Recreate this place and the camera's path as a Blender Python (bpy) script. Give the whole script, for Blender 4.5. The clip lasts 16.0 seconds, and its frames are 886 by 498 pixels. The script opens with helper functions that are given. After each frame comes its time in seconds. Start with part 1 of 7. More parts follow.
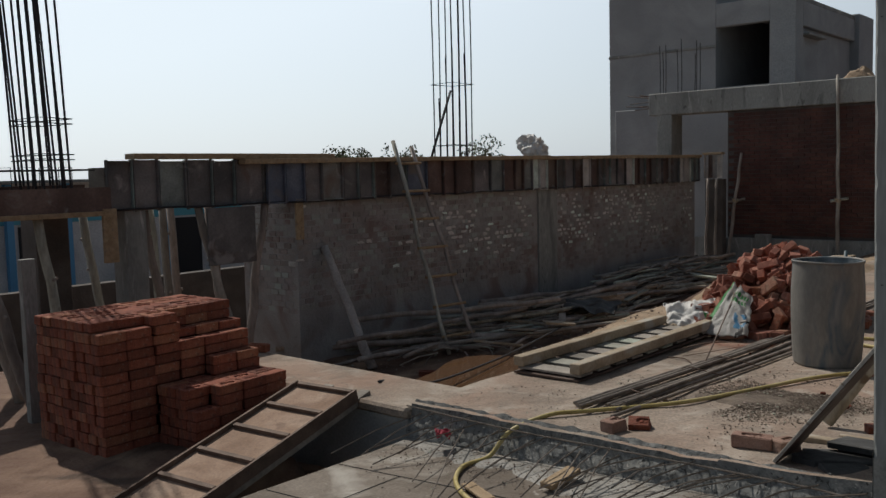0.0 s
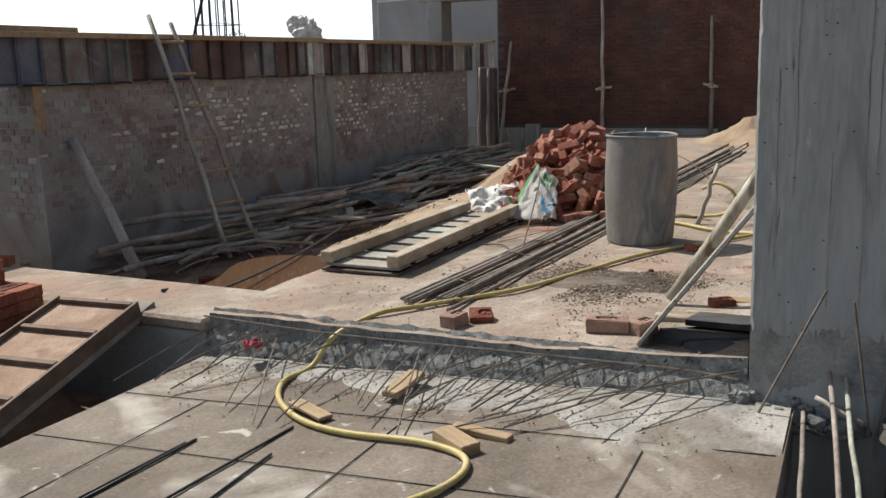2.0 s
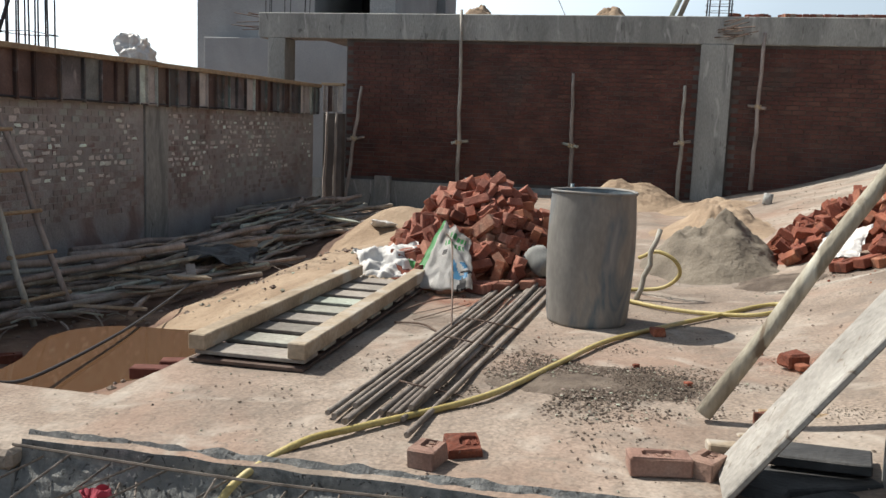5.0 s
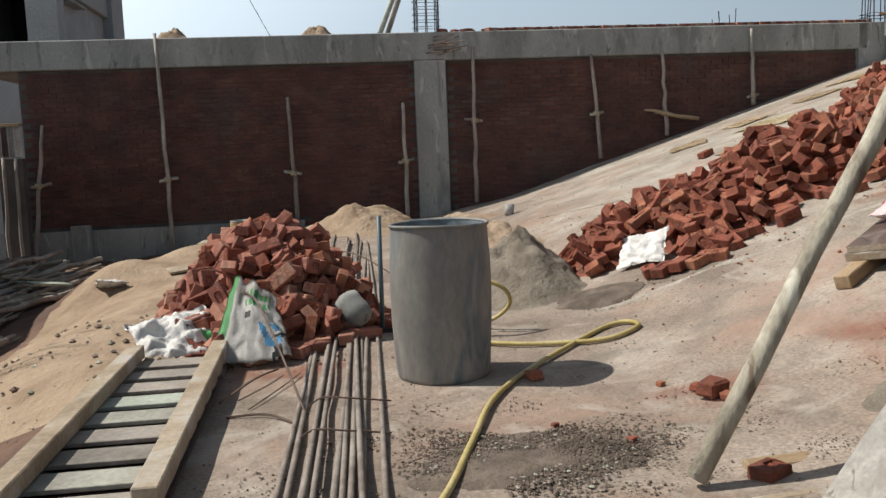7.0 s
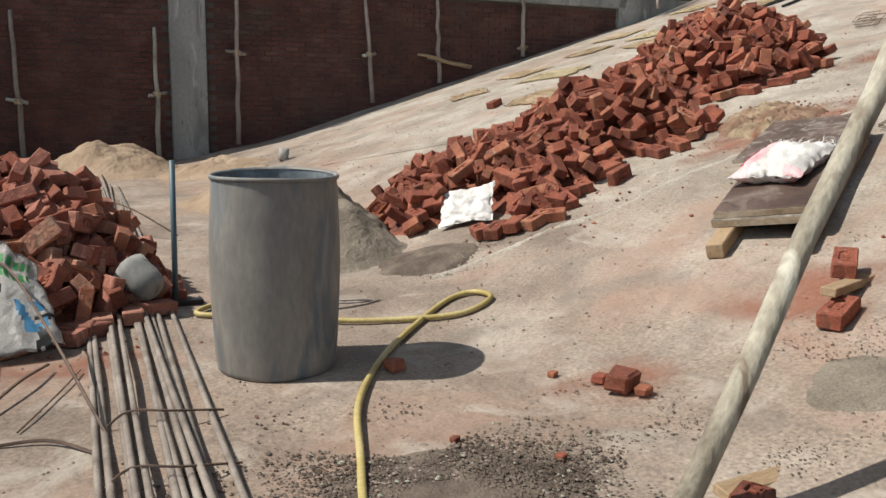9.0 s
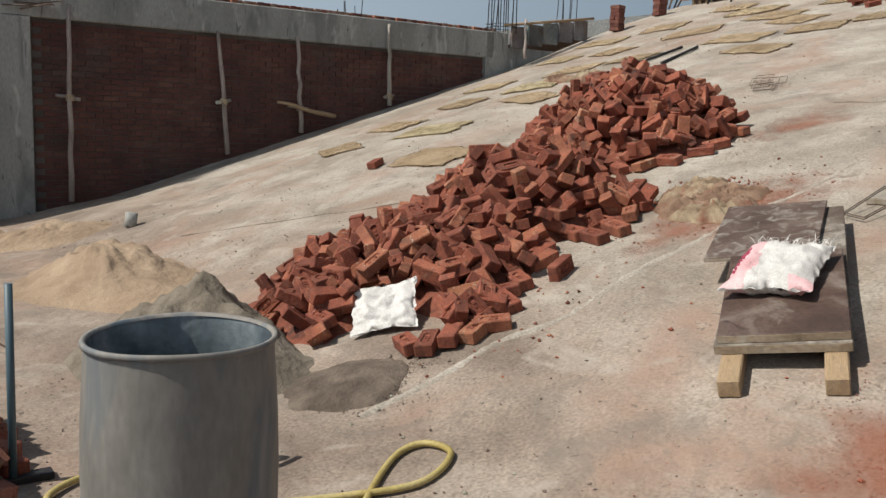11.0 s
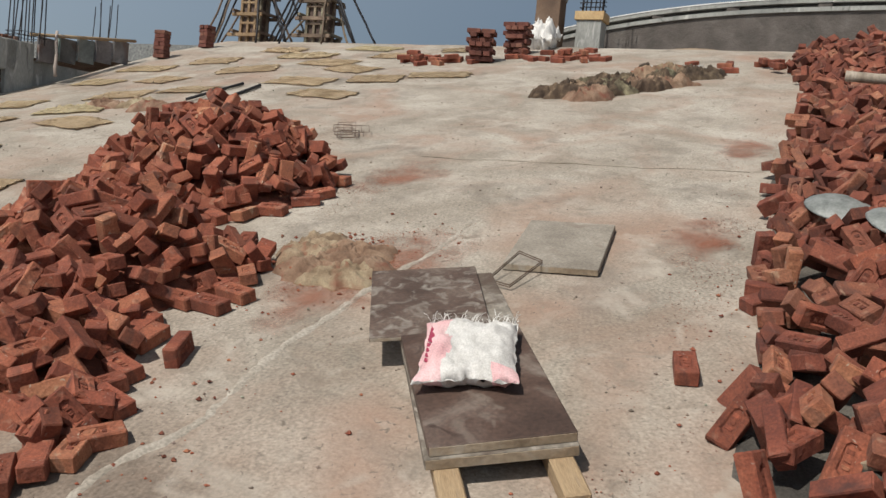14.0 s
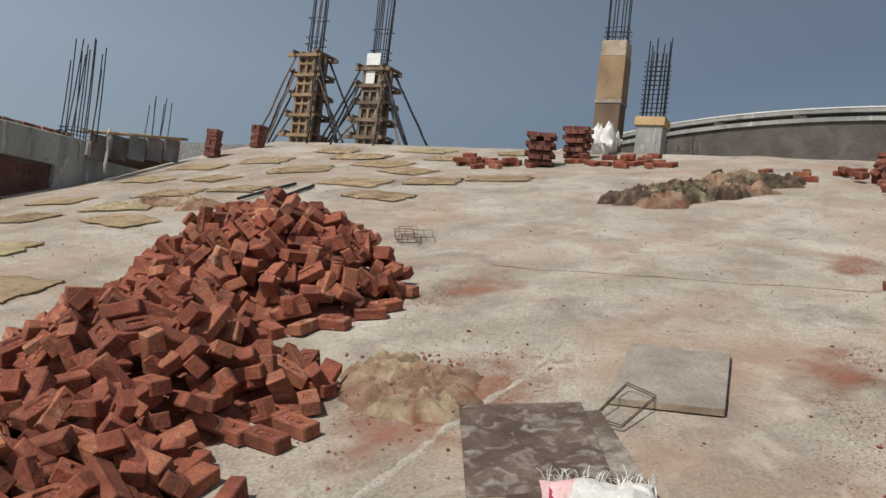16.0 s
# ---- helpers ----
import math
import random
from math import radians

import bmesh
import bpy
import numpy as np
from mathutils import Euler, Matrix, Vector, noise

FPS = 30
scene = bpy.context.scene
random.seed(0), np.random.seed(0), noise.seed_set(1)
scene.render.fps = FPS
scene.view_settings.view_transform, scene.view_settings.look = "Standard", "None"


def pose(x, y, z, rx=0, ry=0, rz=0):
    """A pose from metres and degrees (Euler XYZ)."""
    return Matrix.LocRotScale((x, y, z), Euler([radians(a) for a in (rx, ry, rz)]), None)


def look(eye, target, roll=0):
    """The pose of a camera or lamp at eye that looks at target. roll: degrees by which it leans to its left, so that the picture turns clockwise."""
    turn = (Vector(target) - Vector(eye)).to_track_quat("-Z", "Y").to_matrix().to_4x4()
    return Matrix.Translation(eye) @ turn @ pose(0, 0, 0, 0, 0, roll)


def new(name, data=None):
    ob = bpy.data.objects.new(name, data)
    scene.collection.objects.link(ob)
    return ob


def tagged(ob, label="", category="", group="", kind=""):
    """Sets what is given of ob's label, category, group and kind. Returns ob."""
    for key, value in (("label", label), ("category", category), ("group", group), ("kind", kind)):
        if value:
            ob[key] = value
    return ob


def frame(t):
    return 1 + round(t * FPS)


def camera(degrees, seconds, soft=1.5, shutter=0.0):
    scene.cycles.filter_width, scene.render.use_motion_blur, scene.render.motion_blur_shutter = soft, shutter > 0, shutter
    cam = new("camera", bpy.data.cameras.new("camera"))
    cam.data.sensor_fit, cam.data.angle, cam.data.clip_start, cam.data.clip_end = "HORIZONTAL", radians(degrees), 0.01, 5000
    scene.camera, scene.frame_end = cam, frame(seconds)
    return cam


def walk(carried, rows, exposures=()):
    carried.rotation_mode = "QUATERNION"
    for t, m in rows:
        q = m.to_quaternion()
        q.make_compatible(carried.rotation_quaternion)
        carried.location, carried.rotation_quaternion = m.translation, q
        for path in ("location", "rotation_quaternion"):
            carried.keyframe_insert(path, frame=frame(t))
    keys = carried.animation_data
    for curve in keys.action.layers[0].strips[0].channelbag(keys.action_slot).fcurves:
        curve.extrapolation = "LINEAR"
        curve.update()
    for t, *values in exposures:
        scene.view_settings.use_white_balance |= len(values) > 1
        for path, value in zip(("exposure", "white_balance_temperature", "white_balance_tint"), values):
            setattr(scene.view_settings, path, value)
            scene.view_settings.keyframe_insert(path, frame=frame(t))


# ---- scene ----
cam = camera(53.1, 16.0)
PATH = [
    (0, (2.485, -7.902, 1.735), (1.177, -6.399, 1.563), -1.4),
    (0.5, (2.235, -7.854, 1.663), (1.15, -6.183, 1.497), -1.2),
    (1, (2.005, -7.672, 1.583), (0.931, -5.996, 1.384), -0.7),
    (1.5, (1.771, -7.483, 1.52), (0.762, -5.788, 1.189), -1.0),
    (2, (1.654, -7.397, 1.495), (0.815, -5.627, 1.093), -1.5),
    (2.5, (1.603, -7.19, 1.457), (0.979, -5.334, 1.053), -0.5),
    (3, (1.477, -7.049, 1.405), (0.992, -5.147, 1.02), 0.6),
    (3.5, (1.189, -6.829, 1.334), (0.736, -4.921, 0.94), 1.4),
    (3.7, (1.084, -6.681, 1.313), (0.627, -4.779, 0.894), 1.9),
    (5.8, (-0.148, -5.767, 1.313), (-0.532, -3.813, 1.128), 1.1),
    (6, (-0.272, -5.67, 1.33), (-0.559, -3.699, 1.15), 0.5),
    (6.5, (-0.49, -5.438, 1.324), (-0.48, -3.448, 1.125), -1.7),
    (7, (-0.656, -5.098, 1.333), (-0.394, -3.129, 1.107), -2.3),
    (7.5, (-0.872, -4.81, 1.334), (-0.459, -2.869, 1.086), -1.3),
    (8, (-0.974, -4.6, 1.324), (-0.432, -2.695, 1.048), -0.5),
    (8.5, (-0.956, -4.203, 1.323), (-0.27, -2.354, 0.995), 0.2),
    (9, (-0.984, -3.962, 1.296), (-0.158, -2.176, 0.94), 1.0),
    (9.5, (-1.004, -3.614, 1.352), (-0.021, -1.911, 0.989), 1.2),
    (10, (-0.897, -3.182, 1.419), (0.205, -1.548, 1.082), 1.6),
    (10.2, (-0.865, -3.041, 1.489), (0.259, -1.418, 1.17), 1.6),
    (12.3, (-0.931, -2.104, 1.571), (0.315, -0.549, 1.396), 4.1),
    (12.5, (-0.89, -2.013, 1.563), (0.465, -0.55, 1.398), 4.2),
    (13, (-0.798, -1.705, 1.571), (0.808, -0.518, 1.461), 4.5),
    (13.5, (-0.743, -1.537, 1.569), (1.021, -0.598, 1.489), 4.5),
    (14, (-0.475, -1.355, 1.575), (1.351, -0.547, 1.453), 5.4),
    (14.5, (-0.258, -1.182, 1.558), (1.589, -0.449, 1.329), 7.3),
    (15, (-0.104, -0.99, 1.597), (1.816, -0.458, 1.417), 7.5),
    (15.5, (-0.045, -0.828, 1.623), (1.861, -0.224, 1.584), 7.5),
    (16, (0.075, -0.742, 1.629), (1.858, 0.159, 1.727), 6.7),
]
walk(cam, [(t, look(eye, target, roll)) for t, eye, target, roll in PATH], exposures=[(0, -0.8), (1.0, -0.55), (1.5, -0.25), (2.0, 0.25), (2.5, 0.35), (3.0, 0.7), (3.5, 0.6), (4.5, 0.4), (7.0, 0.02), (8.5, -0.02), (9.0, 0.1), (9.5, 0.0), (10.0, -0.12), (11.0, -0.14), (12.5, -0.08), (13.0, -0.2), (14, -0.28), (16, -0.3)])

# ---- world and sun ----
SUN_TO = Vector((-0.66, 0.20, 0.86)).normalized()
world = bpy.data.worlds.new("sky")
scene.world = world
world.use_nodes = True
wn = world.node_tree.nodes
sky = wn.new("ShaderNodeTexSky")
sky.sky_type = "NISHITA"
sky.sun_disc = False
sky.sun_elevation = math.asin(SUN_TO.z)
sky.sun_rotation = math.atan2(SUN_TO.x, SUN_TO.y)
sky.air_density, sky.dust_density, sky.ozone_density = 1.0, 1.5, 1.0
wn["Background"].inputs[1].default_value = 0.1
# dust haze: whiter towards the sun and the horizon
wl = world.node_tree.links
geo = wn.new("ShaderNodeTexCoord")
dot = wn.new("ShaderNodeVectorMath")
dot.operation = "DOT_PRODUCT"
dot.inputs[1].default_value = SUN_TO
wl.new(geo.outputs["Generated"], dot.inputs[0])
glow = wn.new("ShaderNodeValToRGB")
HAZE = ((0.0, (1.75, 2.1, 2.6)), (0.33, (1.85, 2.35, 2.95)), (0.6, (5.8, 6.8, 7.7)), (0.85, (17.3, 19.2, 20.6)), (1.0, (20.2, 22.0, 22.8)))
while len(glow.color_ramp.elements) < len(HAZE):
    glow.color_ramp.elements.new(0.5)
for e, (p, c) in zip(glow.color_ramp.elements, HAZE):
    e.position, e.color = p, (*c, 1)
span = wn.new("ShaderNodeMapRange")
span.inputs[1].default_value = -1.0
wl.new(dot.outputs["Value"], span.inputs[0])
wl.new(span.outputs[0], glow.inputs[0])
high = wn.new("ShaderNodeSeparateXYZ")
wl.new(geo.outputs["Generated"], high.inputs[0])
thin = wn.new("ShaderNodeValToRGB")
for e, (p, c) in zip(thin.color_ramp.elements, ((0.22, 1.0), (0.62, 0.13))):
    e.position, e.color = p, (c, c, c, 1)
wl.new(high.outputs[2], thin.inputs[0])
veil = wn.new("ShaderNodeMix")
veil.data_type, veil.blend_type = "RGBA", "MULTIPLY"
veil.inputs[0].default_value = 1.0
wl.new(glow.outputs[0], veil.inputs[6])
wl.new(thin.outputs[0], veil.inputs[7])
haze = wn.new("ShaderNodeMix")
haze.data_type = "RGBA"
haze.inputs[0].default_value = 0.7
wl.new(sky.outputs[0], haze.inputs[6])
wl.new(veil.outputs[2], haze.inputs[7])
wl.new(haze.outputs[2], wn["Background"].inputs[0])
sun = new("sun", bpy.data.lights.new("sun", "SUN"))
sun.data.energy, sun.data.angle, sun.data.color = 5.0, radians(0.6), (1.0, 0.94, 0.84)
sun.matrix_world = look(SUN_TO * 30, (0, 0, 0))


# ---- materials ----
def material(name, dark, mid, light, size=1.2, fine=40.0, rough=0.9, bump=0.25, metal=0.0, vary=0.0, stains=None, stretch=(1, 1, 1), local=False, grit=0.5, zone=None):
    """A surface of three tones: broad blotches, fine grain, relief, and a tint of its own for each object."""
    m = bpy.data.materials.new(name)
    m.use_nodes = True
    nt = m.node_tree
    N, L = nt.nodes, nt.links
    bs = N["Principled BSDF"]
    bs.inputs["Metallic"].default_value = metal
    if local:
        co = N.new("ShaderNodeTexCoord").outputs["Object"]
    else:
        co = N.new("ShaderNodeNewGeometry").outputs["Position"]
    mp = N.new("ShaderNodeMapping")
    mp.inputs["Scale"].default_value = stretch
    L.new(co, mp.inputs[0])

    def noise_tex(scale, detail, dist=0.0):
        n = N.new("ShaderNodeTexNoise")
        n.inputs["Scale"].default_value, n.inputs["Detail"].default_value, n.inputs["Distortion"].default_value = scale, detail, dist
        L.new(mp.outputs[0], n.inputs["Vector"])
        return n.outputs["Fac"]

    def ramp(fac, stops):
        r = N.new("ShaderNodeValToRGB")
        els = r.color_ramp.elements
        while len(els) < len(stops):
            els.new(0.5)
        for e, (p, c) in zip(els, stops):
            e.position, e.color = p, (*c, 1)
        L.new(fac, r.inputs[0])
        return r.outputs[0]

    def mix(fac, a, b, blend="MIX"):
        x = N.new("ShaderNodeMix")
        x.data_type, x.blend_type = "RGBA", blend
        for sock, v in ((x.inputs[0], fac), (x.inputs[6], a), (x.inputs[7], b)):
            if isinstance(v, (int, float)):
                sock.default_value = v
            elif isinstance(v, tuple):
                sock.default_value = (*v, 1)
            else:
                L.new(v, sock)
        return x.outputs[2]

    broad, grain = noise_tex(size, 6, 0.4), noise_tex(fine, 5)
    col = ramp(broad, [(0.32, dark), (0.5, mid), (0.7, light)])
    if zone:
        # a second ground of other tones past the line x = zone[0], with a ragged border
        sx = N.new("ShaderNodeSeparateXYZ")
        L.new(co, sx.inputs[0])
        w = N.new("ShaderNodeMath")
        w.operation = "MULTIPLY_ADD"
        w.inputs[1].default_value, w.inputs[2].default_value = 2.6, -1.3
        L.new(noise_tex(0.8, 7), w.inputs[0])
        ad0 = N.new("ShaderNodeMath")
        ad0.operation = "ADD"
        L.new(sx.outputs[0], ad0.inputs[0])
        L.new(w.outputs[0], ad0.inputs[1])
        mr = N.new("ShaderNodeMapRange")
        mr.inputs[1].default_value, mr.inputs[2].default_value = zone[0], zone[0] + 1.2
        L.new(ad0.outputs[0], mr.inputs[0])
        col = mix(mr.outputs[0], col, ramp(broad, [(0.32, zone[1]), (0.5, zone[2]), (0.7, zone[3])]))
    g = ramp(grain, [(0.3, (0.57, 0.57, 0.57)), (0.7, (1.24, 1.24, 1.24))])
    col = mix(grit, col, g, "MULTIPLY")
    for tone, scale, low, high in stains or ():
        s = ramp(noise_tex(scale, 7, 1.0), [(low, (0, 0, 0)), (high, (1, 1, 1))])
        col = mix(s, col, tone)
    if vary:
        oi = N.new("ShaderNodeObjectInfo")
        ge = N.new("ShaderNodeNewGeometry")
        ad = N.new("ShaderNodeMath")
        ad.operation = "ADD"
        L.new(oi.outputs["Random"], ad.inputs[0])
        L.new(ge.outputs["Random Per Island"], ad.inputs[1])
        fr = N.new("ShaderNodeMath")
        fr.operation = "FRACT"
        L.new(ad.outputs[0], fr.inputs[0])
        v = ramp(fr.outputs[0], [(0.0, (1 - vary,) * 3), (0.35, (1 - vary * 0.2, 1 - vary * 0.35, 1 - vary * 0.3)), (0.7, (1.0, 1.0, 1.0)), (1.0, (1 + vary * 0.5, 1 + vary * 1.3, 1 + vary * 1.2))])
        col = mix(1.0, col, v, "MULTIPLY")
    L.new(col, bs.inputs["Base Color"])
    rr = N.new("ShaderNodeMapRange")
    rr.inputs[3].default_value, rr.inputs[4].default_value = max(0.05, rough - 0.12), min(1, rough + 0.1)
    L.new(grain, rr.inputs[0])
    L.new(rr.outputs[0], bs.inputs["Roughness"])
    if bump:
        b1 = N.new("ShaderNodeBump")
        b1.inputs["Strength"].default_value, b1.inputs["Distance"].default_value = bump, 0.35 / fine
        L.new(grain, b1.inputs["Height"])
        b2 = N.new("ShaderNodeBump")
        b2.inputs["Strength"].default_value, b2.inputs["Distance"].default_value = bump * 0.8, 0.10 / size
        L.new(noise_tex(size * 6, 4), b2.inputs["Height"])
        L.new(b2.outputs[0], b1.inputs["Normal"])
        L.new(b1.outputs[0], bs.inputs["Normal"])
    return m


def plain(name, col, rough=0.6, metal=0.0):
    m = bpy.data.materials.new(name)
    m.use_nodes = True
    b = m.node_tree.nodes["Principled BSDF"]
    b.inputs["Base Color"].default_value, b.inputs["Roughness"].default_value, b.inputs["Metallic"].default_value = (*col, 1), rough, metal
    return m


SLAB = material("dusty_slab", (0.185, 0.146, 0.117), (0.28, 0.224, 0.181), (0.37, 0.31, 0.258), 1.3, 55, 0.95, 0.5,
                zone=(2.1, (0.262, 0.227, 0.186), (0.352, 0.312, 0.264), (0.45, 0.41, 0.358)), grit=0.8,
                stains=[((0.30, 0.195, 0.145), 0.8, 0.46, 0.80), ((0.17, 0.148, 0.126), 1.7, 0.55, 0.82), ((0.40, 0.357, 0.308), 2.6, 0.55, 0.78), ((0.21, 0.175, 0.143), 5.0, 0.58, 0.80), ((0.15, 0.125, 0.103), 19.0, 0.64, 0.73), ((0.10, 0.082, 0.068), 34.0, 0.68, 0.73)])
RAMP = SLAB
SPILL = material("spilt_cement", (0.20, 0.195, 0.183), (0.29, 0.28, 0.262), (0.37, 0.357, 0.335), 3.0, 60, 0.95, 0.6, stains=[((0.17, 0.145, 0.12), 2.2, 0.52, 0.66), ((0.12, 0.115, 0.108), 16.0, 0.62, 0.70)])
LOWER = material("shuttered_slab", (0.115, 0.092, 0.073), (0.165, 0.137, 0.112), (0.235, 0.20, 0.168), 1.2, 60, 0.9, 0.4, grit=0.7,
                 stains=[((0.36, 0.335, 0.30), 1.3, 0.55, 0.68), ((0.12, 0.095, 0.075), 2.2, 0.58, 0.72), ((0.40, 0.38, 0.35), 7.0, 0.64, 0.72)])
CONCRETE = material("fresh_concrete", (0.195, 0.20, 0.192), (0.27, 0.275, 0.262), (0.35, 0.355, 0.338), 1.6, 50, 0.85, 0.2,
                    stains=[((0.16, 0.165, 0.16), 3.5, 0.55, 0.72), ((0.43, 0.425, 0.41), 6.0, 0.60, 0.72), ((0.13, 0.13, 0.125), 11.0, 0.64, 0.70)], stretch=(1, 1, 0.28))
RAW = material("raw_concrete_edge", (0.115, 0.122, 0.122), (0.20, 0.206, 0.202), (0.31, 0.307, 0.292), 22.0, 90, 0.95, 1.0,
               stains=[((0.155, 0.16, 0.16), 2.5, 0.48, 0.66), ((0.055, 0.055, 0.054), 28.0, 0.60, 0.65), ((0.44, 0.42, 0.39), 34.0, 0.66, 0.70)])
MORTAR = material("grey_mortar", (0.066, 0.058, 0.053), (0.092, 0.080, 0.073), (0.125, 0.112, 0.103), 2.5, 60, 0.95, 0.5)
PLASTER = material("dark_render", (0.26, 0.272, 0.28), (0.325, 0.338, 0.346), (0.395, 0.408, 0.416), 0.5, 30, 0.9, 0.2, stains=[((0.25, 0.26, 0.265), 0.5, 0.5, 0.8)])
BRICK = material("red_brick", (0.165, 0.050, 0.032), (0.285, 0.086, 0.048), (0.385, 0.142, 0.082), 5.0, 90, 0.95, 0.5, vary=0.46, local=True, grit=0.8,
                 stains=[((0.40, 0.225, 0.155), 9.0, 0.60, 0.74), ((0.10, 0.042, 0.032), 6.0, 0.56, 0.72), ((0.34, 0.26, 0.21), 22.0, 0.66, 0.74)])
# Darker copy of red_brick: the bank's deeper red with gap shade mixed in.
DEEP_BRICK = material("deep_shaded_brick", (0.12, 0.038, 0.026), (0.205, 0.063, 0.038), (0.29, 0.10, 0.06), 5.0, 90, 0.95, 0.5, vary=0.5, local=True, grit=0.8,
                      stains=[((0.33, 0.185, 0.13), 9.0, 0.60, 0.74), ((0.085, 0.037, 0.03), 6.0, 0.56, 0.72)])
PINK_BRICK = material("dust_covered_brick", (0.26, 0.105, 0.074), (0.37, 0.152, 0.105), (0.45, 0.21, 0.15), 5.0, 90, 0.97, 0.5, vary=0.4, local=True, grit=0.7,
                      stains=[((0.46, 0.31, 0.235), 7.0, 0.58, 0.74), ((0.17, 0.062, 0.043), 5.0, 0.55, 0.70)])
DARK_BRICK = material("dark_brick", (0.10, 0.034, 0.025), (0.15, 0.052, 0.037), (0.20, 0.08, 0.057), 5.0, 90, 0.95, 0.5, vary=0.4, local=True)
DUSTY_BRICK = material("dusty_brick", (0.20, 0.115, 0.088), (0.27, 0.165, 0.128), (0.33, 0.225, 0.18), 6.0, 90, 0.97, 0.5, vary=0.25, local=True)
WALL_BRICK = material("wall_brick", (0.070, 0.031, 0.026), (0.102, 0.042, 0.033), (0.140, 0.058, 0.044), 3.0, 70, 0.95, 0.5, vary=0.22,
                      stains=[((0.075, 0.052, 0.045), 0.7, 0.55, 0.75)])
GREY_BRICK = material("smeared_brick", (0.225, 0.185, 0.172), (0.315, 0.275, 0.26), (0.40, 0.365, 0.35), 1.6, 60, 0.95, 0.6, vary=0.22,
                      stains=[((0.315, 0.302, 0.292), 0.9, 0.42, 0.60), ((0.22, 0.155, 0.14), 2.4, 0.56, 0.70)])
SMEAR = material("smeared_mortar", (0.245, 0.232, 0.226), (0.325, 0.312, 0.304), (0.40, 0.388, 0.38), 1.6, 60, 0.95, 0.5, stains=[((0.22, 0.165, 0.152), 1.4, 0.54, 0.70)])
EDGE_STEEL = material("dusty_thin_bar", (0.085, 0.07, 0.058), (0.145, 0.12, 0.102), (0.21, 0.182, 0.158), 9.0, 90, 0.8, 0.2, metal=0.1)
MORTAR_GAP_DARK = material("dark_mortar_and_gap", (0.028, 0.028, 0.027), (0.045, 0.044, 0.042), (0.07, 0.068, 0.064), 2.5, 60, 0.95, 0.5)
PALE_BRICK = material("limewashed_brick", (0.50, 0.47, 0.44), (0.62, 0.60, 0.57), (0.74, 0.72, 0.69), 6.0, 80, 0.95, 0.3, vary=0.3)
SAND = material("sand", (0.255, 0.18, 0.12), (0.325, 0.24, 0.165), (0.40, 0.305, 0.215), 2.5, 130, 1.0, 0.8, grit=0.7)
GREY_SAND = material("cement_sand", (0.12, 0.10, 0.077), (0.18, 0.153, 0.12), (0.255, 0.222, 0.177), 3.5, 120, 1.0, 0.9, grit=0.8)
EARTH = material("red_earth", (0.095, 0.056, 0.040), (0.15, 0.087, 0.061), (0.225, 0.143, 0.102), 1.3, 70, 0.98, 0.7,
                 stains=[((0.30, 0.21, 0.145), 0.8, 0.54, 0.68), ((0.085, 0.055, 0.04), 1.4, 0.58, 0.7)])
GRAVEL = material("gravel_bed", (0.075, 0.056, 0.043), (0.12, 0.092, 0.072), (0.18, 0.145, 0.115), 6.0, 120, 1.0, 1.0)
STEEL = material("rusty_rebar", (0.09, 0.06, 0.045), (0.13, 0.085, 0.065), (0.17, 0.115, 0.085), 8.0, 90, 0.75, 0.3, metal=0.2)
DARK_STEEL = material("dark_rebar", (0.02, 0.02, 0.024), (0.035, 0.034, 0.038), (0.055, 0.05, 0.05), 6.0, 60, 0.6, 0.2, metal=0.5)
TIMBER = material("pale_timber", (0.27, 0.185, 0.105), (0.35, 0.25, 0.15), (0.43, 0.32, 0.20), 2.0, 30, 0.8, 0.25, stretch=(1, 8, 8), local=True, stains=[((0.22, 0.17, 0.13), 2.5, 0.58, 0.72)])
OLD_TIMBER = material("weathered_timber", (0.21, 0.19, 0.165), (0.30, 0.275, 0.24), (0.40, 0.37, 0.325), 2.5, 35, 0.85, 0.3, vary=0.3, local=True, stretch=(1, 1, 1))
PLANK = material("cement_stained_plank", (0.25, 0.19, 0.13), (0.34, 0.275, 0.20), (0.43, 0.36, 0.28), 3.0, 40, 0.9, 0.3, local=True, stains=[((0.40, 0.38, 0.345), 3.0, 0.55, 0.7)])
BARK = material("peeled_pole", (0.20, 0.16, 0.122), (0.31, 0.26, 0.208), (0.45, 0.39, 0.325), 6.0, 60, 0.9, 0.6, vary=0.12, local=True, stretch=(1, 1, 0.3),
                stains=[((0.50, 0.445, 0.38), 4.0, 0.58, 0.68), ((0.15, 0.105, 0.075), 7.0, 0.60, 0.69)])
POLE = material("grey_pole", (0.235, 0.205, 0.178), (0.345, 0.305, 0.268), (0.48, 0.435, 0.39), 5.0, 40, 0.9, 0.4, vary=0.35, local=True, stretch=(1, 1, 0.3))
WHITE_PLANK = material("cement_whitened_board", (0.23, 0.217, 0.197), (0.315, 0.30, 0.274), (0.40, 0.384, 0.353), 3.0, 45, 0.9, 0.4, local=True, stains=[((0.21, 0.187, 0.16), 4.0, 0.56, 0.70), ((0.16, 0.132, 0.105), 14.0, 0.62, 0.70)])
PLY = material("worn_plywood", (0.05, 0.029, 0.022), (0.085, 0.051, 0.039), (0.145, 0.105, 0.088), 3.2, 55, 0.7, 0.2, local=True, grit=0.8, stains=[((0.25, 0.215, 0.185), 3.6, 0.56, 0.74), ((0.05, 0.03, 0.024), 7.0, 0.58, 0.7)])
